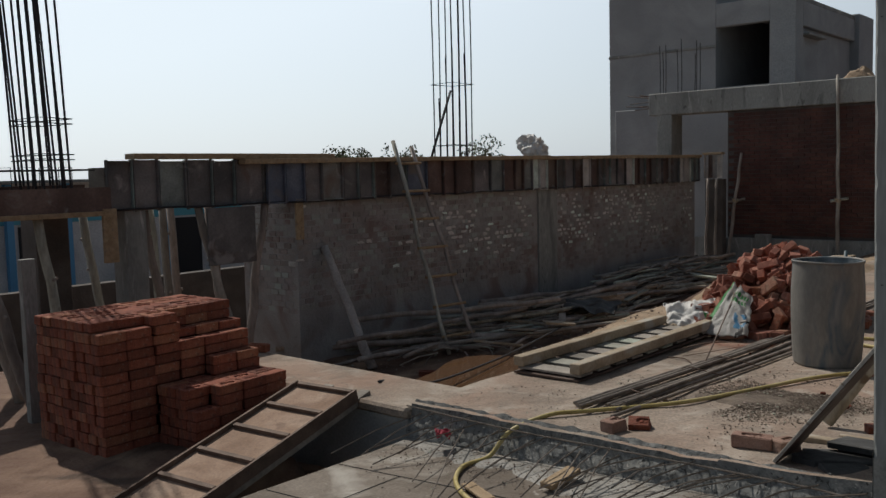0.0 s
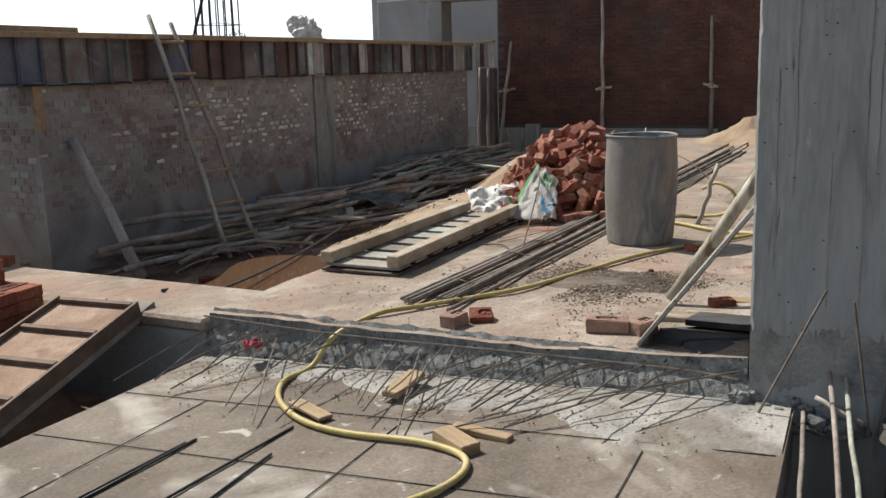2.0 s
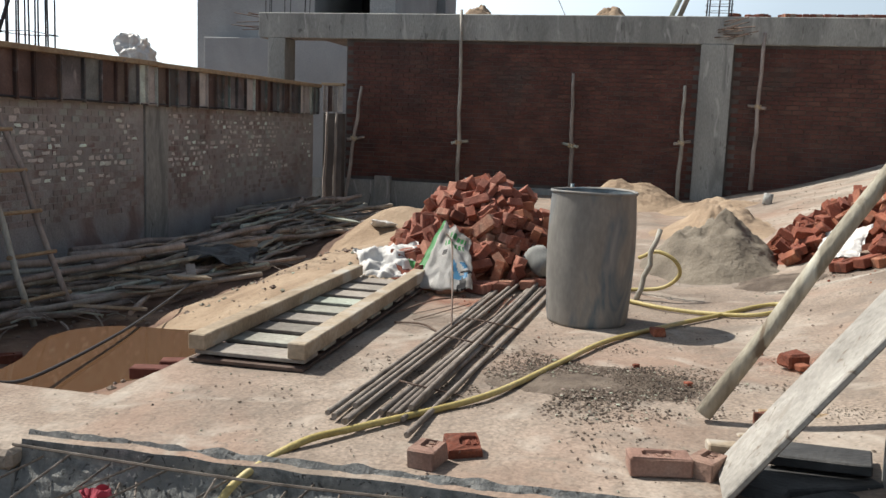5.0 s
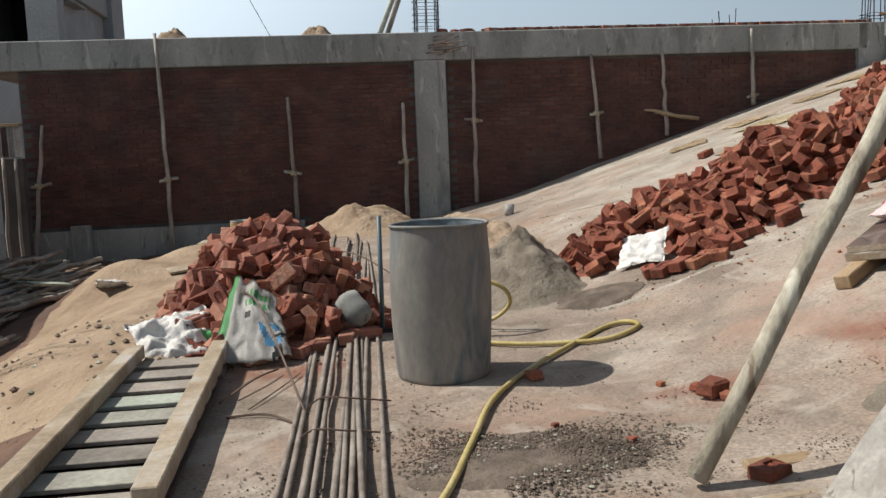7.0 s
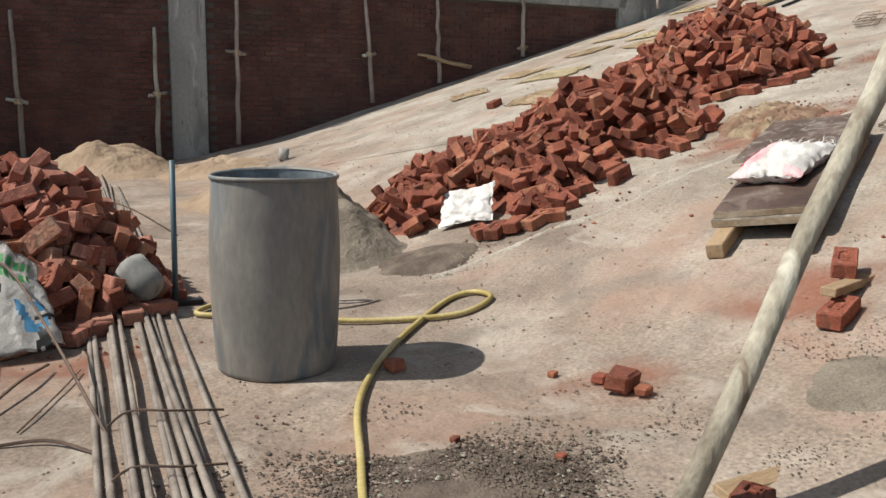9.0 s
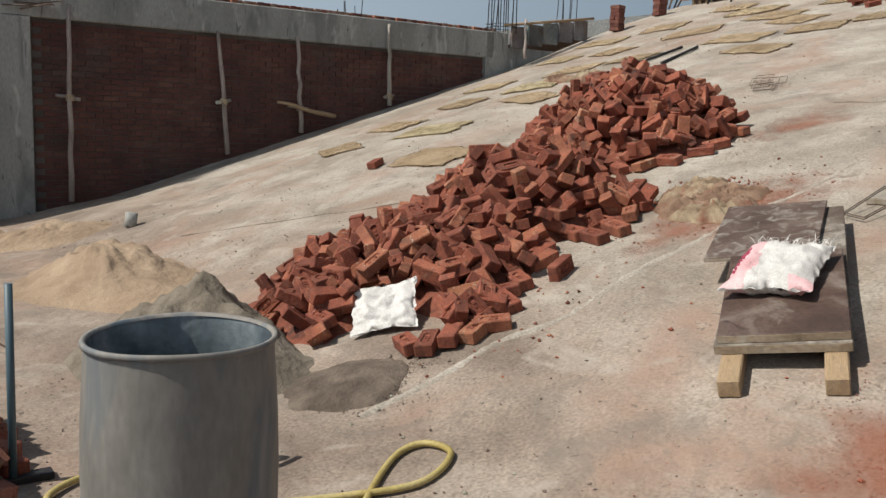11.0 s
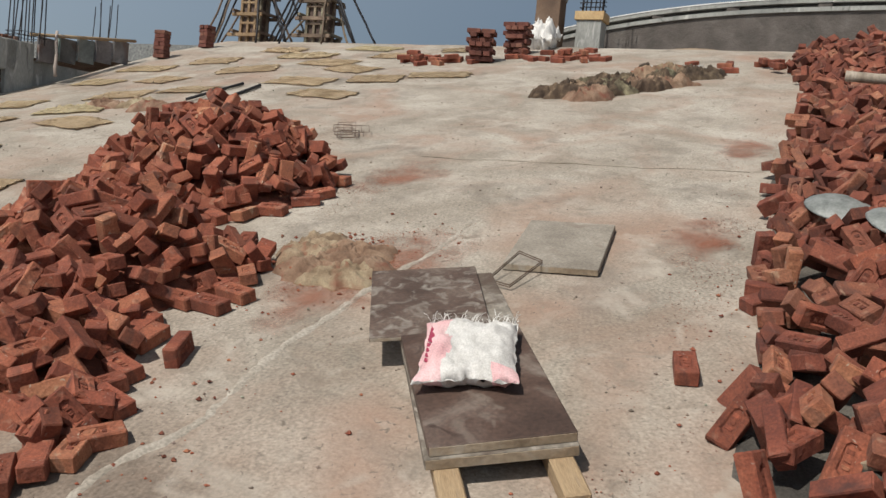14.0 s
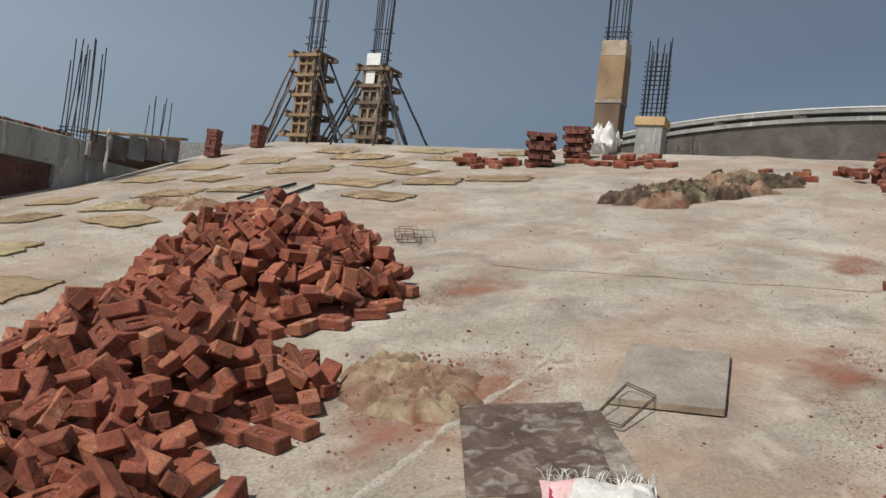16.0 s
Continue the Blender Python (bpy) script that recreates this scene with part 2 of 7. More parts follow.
PLY_DUSTY = material("dusted_brown_plywood", (0.055, 0.034, 0.026), (0.095, 0.062, 0.049), (0.15, 0.112, 0.092), 3.2, 55, 0.75, 0.2, local=True, grit=0.8, stains=[((0.28, 0.255, 0.225), 11.0, 0.50, 0.76), ((0.09, 0.06, 0.047), 7.0, 0.60, 0.72)])
PLY_PALE = material("pale_grey_plywood", (0.20, 0.175, 0.147), (0.265, 0.236, 0.2), (0.33, 0.298, 0.256), 3.2, 55, 0.85, 0.2, local=True, grit=0.6, stains=[((0.20, 0.165, 0.135), 4.0, 0.56, 0.72)])
PLY_GREY = material("dusty_plywood", (0.11, 0.092, 0.075), (0.195, 0.17, 0.142), (0.30, 0.275, 0.24), 4.5, 55, 0.85, 0.2, local=True, grit=0.8, stains=[((0.085, 0.058, 0.045), 3.2, 0.50, 0.66), ((0.36, 0.33, 0.29), 5.0, 0.58, 0.72)])
PANEL = material("steel_shutter", (0.105, 0.105, 0.105), (0.175, 0.172, 0.168), (0.27, 0.265, 0.257), 2.0, 40, 0.75, 0.2, metal=0.0, vary=0.5,
                 stains=[((0.15, 0.105, 0.085), 1.8, 0.56, 0.70), ((0.36, 0.35, 0.335), 3.6, 0.60, 0.72)])
PANEL_BROWN = material("rusty_shutter", (0.085, 0.055, 0.047), (0.135, 0.088, 0.074), (0.20, 0.142, 0.122), 2.0, 40, 0.8, 0.2, vary=0.4, stains=[((0.24, 0.225, 0.21), 3.0, 0.60, 0.72)])
PANEL_BLUE = material("blue_shutter", (0.085, 0.10, 0.145), (0.115, 0.135, 0.185), (0.18, 0.20, 0.25), 3.0, 40, 0.7, 0.2, stains=[((0.16, 0.14, 0.13), 2.2, 0.5, 0.66)])
PANEL_WHITE = material("whitened_shutter", (0.40, 0.385, 0.36), (0.52, 0.50, 0.47), (0.62, 0.60, 0.57), 4.0, 40, 0.85, 0.2, vary=0.3)
DRUM = material("cement_crusted_plastic", (0.162, 0.153, 0.141), (0.232, 0.22, 0.202), (0.305, 0.288, 0.264), 2.2, 45, 0.7, 0.10, local=True, stretch=(1, 1, 0.4), grit=0.35,
                stains=[((0.095, 0.125, 0.152), 4.0, 0.50, 0.64), ((0.33, 0.31, 0.285), 3.4, 0.58, 0.78), ((0.165, 0.14, 0.125), 2.6, 0.56, 0.76)])
COLUMN = material("column_concrete", (0.205, 0.217, 0.217), (0.275, 0.288, 0.286), (0.345, 0.358, 0.354), 1.5, 45, 0.85, 0.25, stretch=(1, 1, 0.14), grit=0.45,
                  stains=[((0.37, 0.38, 0.38), 2.2, 0.54, 0.76), ((0.165, 0.172, 0.17), 5.0, 0.58, 0.72), ((0.42, 0.42, 0.41), 9.0, 0.64, 0.72), ((0.11, 0.115, 0.11), 17.0, 0.67, 0.71)])
BLUE_GREY = material("smooth_grey_cement", (0.19, 0.20, 0.205), (0.255, 0.265, 0.27), (0.32, 0.33, 0.335), 1.4, 45, 0.9, 0.25, stains=[((0.34, 0.33, 0.31), 2.5, 0.56, 0.72)])
SOIL_SHADE_DARK = material("damp_soil_and_shade", (0.05, 0.045, 0.04), (0.085, 0.077, 0.068), (0.14, 0.127, 0.11), 4.0, 90, 1.0, 0.9, grit=0.8)
DRUM_IN = material("drum_inside", (0.04, 0.055, 0.07), (0.10, 0.13, 0.15), (0.26, 0.29, 0.31), 5.0, 40, 0.7, 0.2, local=True)
HOSE = material("yellow_hose", (0.36, 0.28, 0.09), (0.45, 0.365, 0.14), (0.53, 0.45, 0.23), 3.0, 70, 0.55, 0.1)
BAG = material("woven_bag", (0.50, 0.49, 0.475), (0.63, 0.62, 0.605), (0.73, 0.72, 0.70), 5.0, 120, 0.6, 0.25, local=True, stains=[((0.42, 0.38, 0.33), 4.0, 0.60, 0.76)])
BAG_PINK = material("pink_bag_print", (0.62, 0.36, 0.38), (0.70, 0.45, 0.465), (0.76, 0.55, 0.56), 6.0, 120, 0.6, 0.25, local=True)
GREEN = plain("green_print", (0.09, 0.40, 0.13), 0.55)
BLUE = plain("blue_print", (0.10, 0.32, 0.55), 0.55)
BLACK = plain("black_print", (0.03, 0.03, 0.035), 0.6)
RED_INK = plain("red_print", (0.36, 0.05, 0.10), 0.6)
JUTE = material("jute_sacking", (0.42, 0.315, 0.195), (0.54, 0.42, 0.275), (0.62, 0.50, 0.345), 3.5, 90, 1.0, 0.15, vary=0.16, stains=[((0.33, 0.24, 0.15), 5.0, 0.58, 0.72)])
WET_JUTE = material("damp_sacking", (0.045, 0.03, 0.02), (0.095, 0.066, 0.043), (0.23, 0.17, 0.11), 7.0, 90, 1.0, 0.4, vary=0.4)
SOILED_JUTE = material("soiled_sacking", (0.13, 0.075, 0.047), (0.225, 0.145, 0.097), (0.34, 0.245, 0.17), 6.0, 90, 1.0, 0.5, vary=0.3, stains=[((0.19, 0.075, 0.048), 4.0, 0.54, 0.68)])
PEBBLE = material("rubble_grit", (0.16, 0.125, 0.10), (0.26, 0.21, 0.172), (0.38, 0.325, 0.275), 8.0, 60, 1.0, 0.4, vary=0.5)
WATER = plain("muddy_water", (0.10, 0.055, 0.03), 0.05)
PVC = plain("blue_grey_pipe", (0.07, 0.12, 0.15), 0.5)
PAINTED = material("painted_parapet", (0.56, 0.57, 0.57), (0.66, 0.665, 0.66), (0.74, 0.74, 0.73), 1.5, 30, 0.7, 0.1)
YELLOW_PLY = material("yellow_plywood", (0.36, 0.23, 0.10), (0.44, 0.30, 0.15), (0.50, 0.37, 0.20), 2.0, 40, 0.75, 0.2)
BROWN_PLY = material("brown_plywood", (0.085, 0.05, 0.032), (0.13, 0.08, 0.05), (0.18, 0.12, 0.08), 2.0, 40, 0.75, 0.2)
TAN_PLY = material("tan_plywood", (0.19, 0.122, 0.062), (0.25, 0.165, 0.09), (0.30, 0.21, 0.125), 2.0, 40, 0.75, 0.2)
FORM_WOOD = material("form_timber", (0.10, 0.07, 0.05), (0.17, 0.122, 0.086), (0.26, 0.195, 0.14), 3.0, 40, 0.85, 0.3, vary=0.35, local=True)
WET_CONCRETE = material("wet_stained_concrete", (0.11, 0.113, 0.112), (0.215, 0.217, 0.21), (0.32, 0.32, 0.305), 4.0, 60, 0.7, 0.4)
LEAF = material("tree_leaves", (0.075, 0.095, 0.055), (0.105, 0.125, 0.075), (0.14, 0.155, 0.10), 3.0, 20, 0.8, 0.0, vary=0.4)
TRUNK = material("tree_bark", (0.08, 0.06, 0.045), (0.12, 0.09, 0.07), (0.16, 0.13, 0.10), 4.0, 30, 0.95, 0.4)
TIN = material("tin_dish", (0.17, 0.185, 0.18), (0.25, 0.265, 0.26), (0.33, 0.345, 0.34), 9.0, 60, 0.6, 0.1, metal=0.25)
RUST_PLATE = material("dusty_rust_plate", (0.23, 0.145, 0.10), (0.33, 0.225, 0.165), (0.42, 0.315, 0.245), 3.0, 60, 0.9, 0.2, stains=[((0.20, 0.13, 0.095), 3.0, 0.56, 0.70)])
RAG = plain("red_rag", (0.32, 0.05, 0.075), 0.9)
# Near-black for the shade in openings and holes, also for joints.
DARK = plain("joint_and_shade_dark", (0.03, 0.03, 0.032), 0.9)


# ---- building helpers ----
rnd = random.Random(7)


def mesh_of(name, bm, mat, smooth=False):
    me = bpy.data.meshes.new(name)
    bm.normal_update()
    bm.to_mesh(me)
    bm.free()
    for m in mat if isinstance(mat, (list, tuple)) else [mat]:
        me.materials.append(m)
    if smooth:
        me.polygons.foreach_set("use_smooth", [True] * len(me.polygons))
    return me


def part(name, bm, mat, parent=None, label="", smooth=False, at=None):
    ob = new(name, mesh_of(name, bm, mat, smooth))
    if at is not None:
        ob.matrix_basis = at
    if parent is not None:
        ob.parent = parent
    if label:
        tagged(ob, label)
    return ob


def thing(name, at, label, category, group="", kind=""):
    ob = new(name)
    ob.empty_display_size = 0.1
    ob.matrix_basis = at if isinstance(at, Matrix) else Matrix.Translation(at)
    return tagged(ob, label, category, group, kind)


def add_box(bm, size, m=None, bevel=0.0, seg=1):
    r = bmesh.ops.create_cube(bm, size=1.0)
    vs = r["verts"]
    for v in vs:
        v.co = Vector((v.co.x * size[0], v.co.y * size[1], v.co.z * size[2]))
    if bevel:
        es = list({e for v in vs for e in v.link_edges})
        r2 = bmesh.ops.bevel(bm, geom=es, offset=bevel, segments=seg, affect="EDGES")
        vs = list({v for f in r2["faces"] for v in f.verts} | {v for v in vs if v.is_valid})
    if m is not None:
        for v in vs:
            v.co = m @ v.co
    return vs


def box_bm(x0, x1, y0, y1, z0, z1, bevel=0.0):
    bm = bmesh.new()
    add_box(bm, (x1 - x0, y1 - y0, z1 - z0), Matrix.Translation(((x0 + x1) / 2, (y0 + y1) / 2, (z0 + z1) / 2)), bevel)
    return bm


def add_tube(bm, pts, radii, sides=8, wobble=0.0, caps=True):
    """A round bar through the points."""
    pts = [Vector(p) for p in pts]
    if isinstance(radii, (int, float)):
        radii = [radii] * len(pts)
    rings, up = [], None
    for i, p in enumerate(pts):
        d = (pts[min(i + 1, len(pts) - 1)] - pts[max(i - 1, 0)]).normalized()
        if up is None:
            up = d.orthogonal().normalized()
        u = (up - d * up.dot(d)).normalized()
        up = u
        v = d.cross(u)
        ring = []
        for k in range(sides):
            a = 2 * math.pi * k / sides
            r = radii[i] * (1 + rnd.uniform(-wobble, wobble))
            ring.append(bm.verts.new(p + (u * math.cos(a) + v * math.sin(a)) * r))
        rings.append(ring)
    for a, b in zip(rings, rings[1:]):
        for k in range(sides):
            f = bm.faces.new((a[k], a[(k + 1) % sides], b[(k + 1) % sides], b[k]))
            f.smooth = sides > 5
    if caps:
        bm.faces.new(list(reversed(rings[0])))
        bm.faces.new(rings[-1])


def tube_bm(pts, radii, sides=8, wobble=0.0):
    bm = bmesh.new()
    add_tube(bm, pts, radii, sides, wobble)
    return bm


def spline(pts, n=8):
    """Catmull-Rom through the points."""
    P = [Vector(p) for p in pts]
    P = [P[0] * 2 - P[1]] + P + [P[-1] * 2 - P[-2]]
    out = []
    for i in range(1, len(P) - 2):
        for k in range(n):
            t = k / n
            a, b, c, d = P[i - 1 : i + 3]
            out.append(0.5 * ((2 * b) + (c - a) * t + (2 * a - 5 * b + 4 * c - d) * t * t + (3 * b - a - 3 * c + d) * t ** 3))
    out.append(P[-2])
    return out


def crooked(a, b, bend=0.02, n=7):
    a, b = Vector(a), Vector(b)
    s = (b - a).orthogonal().normalized()
    w = (b - a).cross(s).normalized()
    pts = []
    for i in range(n):
        t = i / (n - 1)
        k = math.sin(t * math.pi) ** 0.5 if 0 < t < 1 else 0
        pts.append(a.lerp(b, t) + (s * rnd.uniform(-bend, bend) + w * rnd.uniform(-bend, bend)) * k)
    return pts


def pole(name, a, b, r0, r1, mat, label, category="pole", group="", bend=0.02, knots=True, parent=None):
    """A round timber with a slight crook, from its foot to its top."""
    a, b = Vector(a), Vector(b)
    pts = crooked(Vector(), b - a, bend)
    rad = [r0 + (r1 - r0) * i / (len(pts) - 1) for i in range(len(pts))]
    bm = bmesh.new()
    add_tube(bm, pts, rad, 10, 0.06)
    if knots:
        for k in range(3):
            i = rnd.randrange(1, len(pts) - 1)
            d = Vector((rnd.uniform(-1, 1), rnd.uniform(-1, 1), rnd.uniform(0.1, 0.6))).normalized()
            add_tube(bm, [pts[i], pts[i] + d * rad[i] * 1.45], [rad[i] * 0.5, rad[i] * 0.3], 6)
    ob = part(name, bm, mat, parent, at=Matrix.Translation(a))
    if parent is None:
        tagged(ob, label, category, group)
    return ob


# ---- the lie of the land ----
def up_z(x, y):
    """Top of the upper slab."""
    return 0.0 if y > 0 else -0.017 * y + 0.012 * x * min(1.0, -y / 3)


def low_z(x, y):
    """Top of the lower slab."""
    return -0.155 + 0.045 * x


def ramp_z(x):
    """Top of the ramp: flat, a soft foot, a straight climb and a crest."""
    z = 0.31 * (x - 1.1)
    if x < 1.7:
        z = max(0.0, 0.186 * ((x - 0.5) / 1.2) ** 2) if x > 0.5 else 0.0
    if x > 15.8:
        z = 4.557 + (x - 15.8) * 0.06
    return z


def floor_z(x, y):
    if y < 0:
        return up_z(x, y) * (1 - smooth01((x - 0.4) / 1.6)) + ramp_z(x)
    # the ramp falls away a little towards the back wall
    return ramp_z(x) - 0.18 * smooth01((y - 6.5) / 5.0) * smooth01((x - 0.8) / 2.5) * (1 - smooth01((x - 10.5) / 4.0))


def smooth01(t):
    t = min(1.0, max(0.0, t))
    return t * t * (3 - 2 * t)


def pit_z(x, y):
    if y > -2.45:
        u = smooth01((-1.95 - x) / 2.3)
        back = smooth01((y - 4.0) / 5.0)
        edge = -0.16 + 0.12 * smooth01((y + 0.5) / 2.0)
        z = edge + (-0.66 + 0.22 * back - edge) * u
        z -= 0.15 * math.exp(-((x + 2.95) ** 2 / 0.5 + (y + 0.55) ** 2 / 0.9))
        for cx, cy, r, h in ((-3.35, 6.1, 0.70, 0.42), (-2.5, 7.2, 0.9, 0.22), (-2.95, 1.7, 0.95, 0.16), (-3.0, 3.3, 1.3, 0.12)):
            z += h * math.exp(-((x - cx) ** 2 + (y - cy) ** 2) / (r * r))
        z += 0.05 * noise.noise(Vector((x * 1.7, y * 1.7, 3.1))) + 0.018 * noise.noise(Vector((x * 7, y * 7, 1.0)))
        return z
    z = -0.34 + 0.04 * noise.noise(Vector((x * 1.5, y * 1.5, 0)))
    if -5.4 < x and y > -4.6:
        z -= 0.55 * smooth01((x + 2.75) / 0.35) + 0.35 * smooth01((y + 3.75) / 0.3)
    return z


def line(a, b, step):
    n = max(1, round((b - a) / step))
    return [a + (b - a) * i / n for i in range(n)]


def build_ground():
    xs = [-1500, -500, -150, -60, -30, -18, -12, -9] + line(-7.6, -1.7, 0.11) + [-1.7, 0, 2, 6, 12, 25, 60, 150, 500, 1500]
    ys = [-1500, -500, -150, -60, -25, -12, -8] + line(-6.5, 11.6, 0.11) + [11.6, 14, 20, 30, 60, 150, 500, 1500]
    bm = bmesh.new()
    rows = []
    for x in xs:
        row = []
        for y in ys:
            near = -7.6 <= x <= -1.69 and -6.5 <= y <= 11.6
            far = abs(x) > 40 or abs(y) > 40
            row.append(bm.verts.new((x, y, pit_z(x, y) if near else (-0.9 if not far else -2.5))))
        rows.append(row)
    for i in range(len(xs) - 1):
        for j in range(len(ys) - 1):
            f = bm.faces.new((rows[i][j], rows[i + 1][j], rows[i + 1][j + 1], rows[i][j + 1]))
            c = f.calc_center_median()
            sandy = c.y > 0.3 + 0.4 * noise.noise(c * 1.3) and c.x > -3.9 + 0.5 * noise.noise(c) and c.y < 10.8
            f.material_index = 1 if sandy and -7.5 < c.x else 0
            f.smooth = True
    tagged(part("ground", bm, [EARTH, SAND]), "bare red earth and sand of the building site", "ground", kind="structure")
    bm = bmesh.new()
    ring = []
    for k in range(40):
        a = 2 * math.pi * k / 40
        r = 1 + 0.12 * math.sin(3 * a) + 0.07 * math.sin(5 * a + 1)
        ring.append(bm.verts.new((-3.0 + 1.0 * r * math.cos(a), -0.62 + 1.15 * r * math.sin(a), -0.425)))
    bm.faces.new(ring)
    tagged(part("puddle", bm, WATER), "shallow puddle of muddy brown water in the pit", "puddle", kind="structure")


def sheet(name, xs, ys, zf, depth, mat, side, label, kind="structure", category="slab", rough=0.0):
    """A slab with a top that follows zf and sides that go down by depth."""
    bm = bmesh.new()
    top = [[bm.verts.new((x, y, zf(x, y) + rough * noise.noise(Vector((x * 2.3, y * 2.3, 5))))) for y in ys] for x in xs]
    for i in range(len(xs) - 1):
        for j in range(len(ys) - 1):
            f = bm.faces.new((top[i][j], top[i + 1][j], top[i + 1][j + 1], top[i][j + 1]))
            f.smooth = True
    rim = [top[i][0] for i in range(len(xs))] + top[-1][1:] + [top[i][-1] for i in range(len(xs) - 2, -1, -1)] + [top[0][j] for j in range(len(ys) - 2, 0, -1)]
    rim = [bm.verts.new(v.co) for v in rim]
    low = [bm.verts.new((v.co.x, v.co.y, v.co.z - depth)) for v in rim]
    n = len(rim)
    for i in range(n):
        f = bm.faces.new((rim[(i + 1) % n], rim[i], low[i], low[(i + 1) % n]))
        f.material_index = 1
    return tagged(part(name, bm, [mat, side]), label, category, kind=kind)


build_ground()
# Upper slab and ramp in one pour; the seam lies at the ramp's foot.
UX = [-2.0] + line(-1.9, 0.4, 0.12) + [0.4]
UY = [-3.15] + line(-3.05, 0.0, 0.12) + line(0.0, 11.5, 0.4) + [11.5]
sheet("upper_slab", UX, UY, lambda x, y: up_z(x, y) + (0.012 * noise.noise(Vector((x * 9, 0, 0))) - 0.015 if y < -3.1 else 0), 0.42, SLAB, RAW,
      "dusty concrete slab with a broken raw front edge", rough=0.014)
RX = line(0.4, 2.0, 0.1) + line(2.0, 18, 0.25) + line(18, 30, 1.5) + [30]
RY = UY
sheet("ramp", RX, RY, floor_z, 0.5, RAMP, RAW, "wide sloping cement ramp climbing beside the wall", rough=0.014, category="ramp")
FX = line(15.0, 60, 3) + [60]
sheet("deck", FX, line(-30, 40, 5) + [40], lambda x, y: ramp_z(x) - (0.02 if y < 11.5 and y > -3.1 and x < 30 else 0.0), 0.4, RAMP, RAW, "flat concrete deck at the head of the ramp", category="deck")
bm = bmesh.new()
cols = []
for i in range(230):
    x = -2.0 + 3.24 * i / 229
    col = []
    for k in range(13):
        t = k / 12
        y = -3.10 - 0.09 * min(1, t * 1.6) - 0.10 * max(0, t - 0.6)
        z = up_z(x, -3.1) + 0.012 - t * (up_z(x, -3.1) - low_z(x, -3.2) + 0.03)
        q = Vector((x * 4, y * 4, z * 9))
        d = 0.016 * noise.noise(q) + 0.012 * noise.noise(q * 3.1) + 0.010 * noise.noise(q * 8)
        if k == 0:
            d = 0
        z += 0.03 * noise.noise(Vector((x * 2.2, 1, 1))) * (k == 1) + 0.02 * noise.noise(Vector((x * 9, 2, 1))) * (k < 3)
        col.append(bm.verts.new((x, y - abs(d) * (0.4 if k < 2 else 1), z)))
    cols.append(col)
for a, b in zip(cols, cols[1:]):
    for k in range(12):
        bm.faces.new((a[k], a[k + 1], b[k + 1], b[k]))
tagged(part("slab_edge", bm, RAW), "rough broken concrete edge of the upper slab", "slab edge", kind="structure")
LX = [-2.0] + line(-1.9, 1.45, 0.12) + [1.45]
LY = line(-9.5, -3.1, 0.15) + [-3.1]
sheet("lower_slab", LX, LY, low_z, 0.3, LOWER, RAW, "lower concrete slab strewn with steel bars", rough=0.008)
bm = bmesh.new()
prev = None
for i in range(150):
    x = -1.98 + 3.42 * i / 149
    reach = 0.42 + 0.16 * (x + 0.5) + 0.20 * noise.noise(Vector((x * 1.7, 4, 1))) + 0.08 * noise.noise(Vector((x * 6, 4, 1))) + 0.04 * noise.noise(Vector((x * 19, 4, 1)))
    col = []
    for k in range(9):
        y = -3.17 - max(0.12, reach) * k / 8
        z = low_z(x, y) + 0.008 * noise.noise(Vector((x * 2.3, y * 2.3, 5))) + 0.006 + 0.006 * (1 - k / 8) + 0.006 * abs(noise.noise(Vector((x * 9, y * 9, 2)))) * (k < 8)
        col.append(bm.verts.new((x, y, z - (0.012 if k == 8 else 0))))
    if prev:
        for k in range(8):
            bm.faces.new((prev[k], prev[k + 1], col[k + 1], col[k])).smooth = True
    prev = col
tagged(part("cement_spill", bm, SPILL), "pale cement spilt along the foot of the slab edge", "cement", kind="structure")
sheet("side_slab", line(1.85, 6.0, 0.2) + [6.0], line(-9.5, -3.1, 0.2) + [-3.1], lambda x, y: -0.03 + 0.02 * (x - 1.85), 0.3, LOWER, RAW, "concrete slab beside the trench", rough=0.01)

# ---- back wall with its beam and column ----
WY = 11.5


def build_back_wall():
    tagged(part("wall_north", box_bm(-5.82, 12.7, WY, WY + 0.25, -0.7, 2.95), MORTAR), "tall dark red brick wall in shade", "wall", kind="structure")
    tagged(part("beam_north", box_bm(-7.73, 10.15, WY - 0.1, WY + 0.45, 2.95, 3.46, 0.015), CONCRETE), "long grey cast concrete beam along the wall top", "beam", kind="structure")
    tagged(part("column_north", box_bm(1.14, 1.72, WY - 0.12, WY + 0.2, -0.1, 2.95, 0.01), CONCRETE), "pale concrete column set in the brick wall", "column", kind="structure")
    tagged(part("column_west", box_bm(-7.52, -7.14, WY - 0.1, WY + 0.45, -0.7, 2.95, 0.01), CONCRETE), "concrete column under the end of the beam", "column", kind="structure")
    tagged(part("column_east", box_bm(9.95, 10.5, WY - 0.1, WY + 0.4, 2.2, 3.46, 0.01), CONCRETE), "concrete column head at the end of the wall", "column", kind="structure")
    tagged(part("plinth", box_bm(-6.9, -1.0, WY - 0.16, WY - 0.003, -0.7, 0.12, 0.01), CONCRETE), "low grey rendered plinth at the wall foot", "plinth", kind="structure")
    tagged(part("pier", box_bm(-5.1, -4.75, WY - 0.24, WY - 0.16, -0.6, 0.22, 0.01), CONCRETE), "short concrete pier on the plinth", "pier", kind="structure")
    # a slab behind the beam, its unseen far depth added to shade the wing, and coping bricks on it
    tagged(part("roof_slab", box_bm(-7.7, 10.15, WY + 0.45, WY + 7.9, 3.25, 3.42), CONCRETE), "unfinished concrete roof slab behind the beam, depth added for shade", "slab", kind="structure")


build_back_wall()


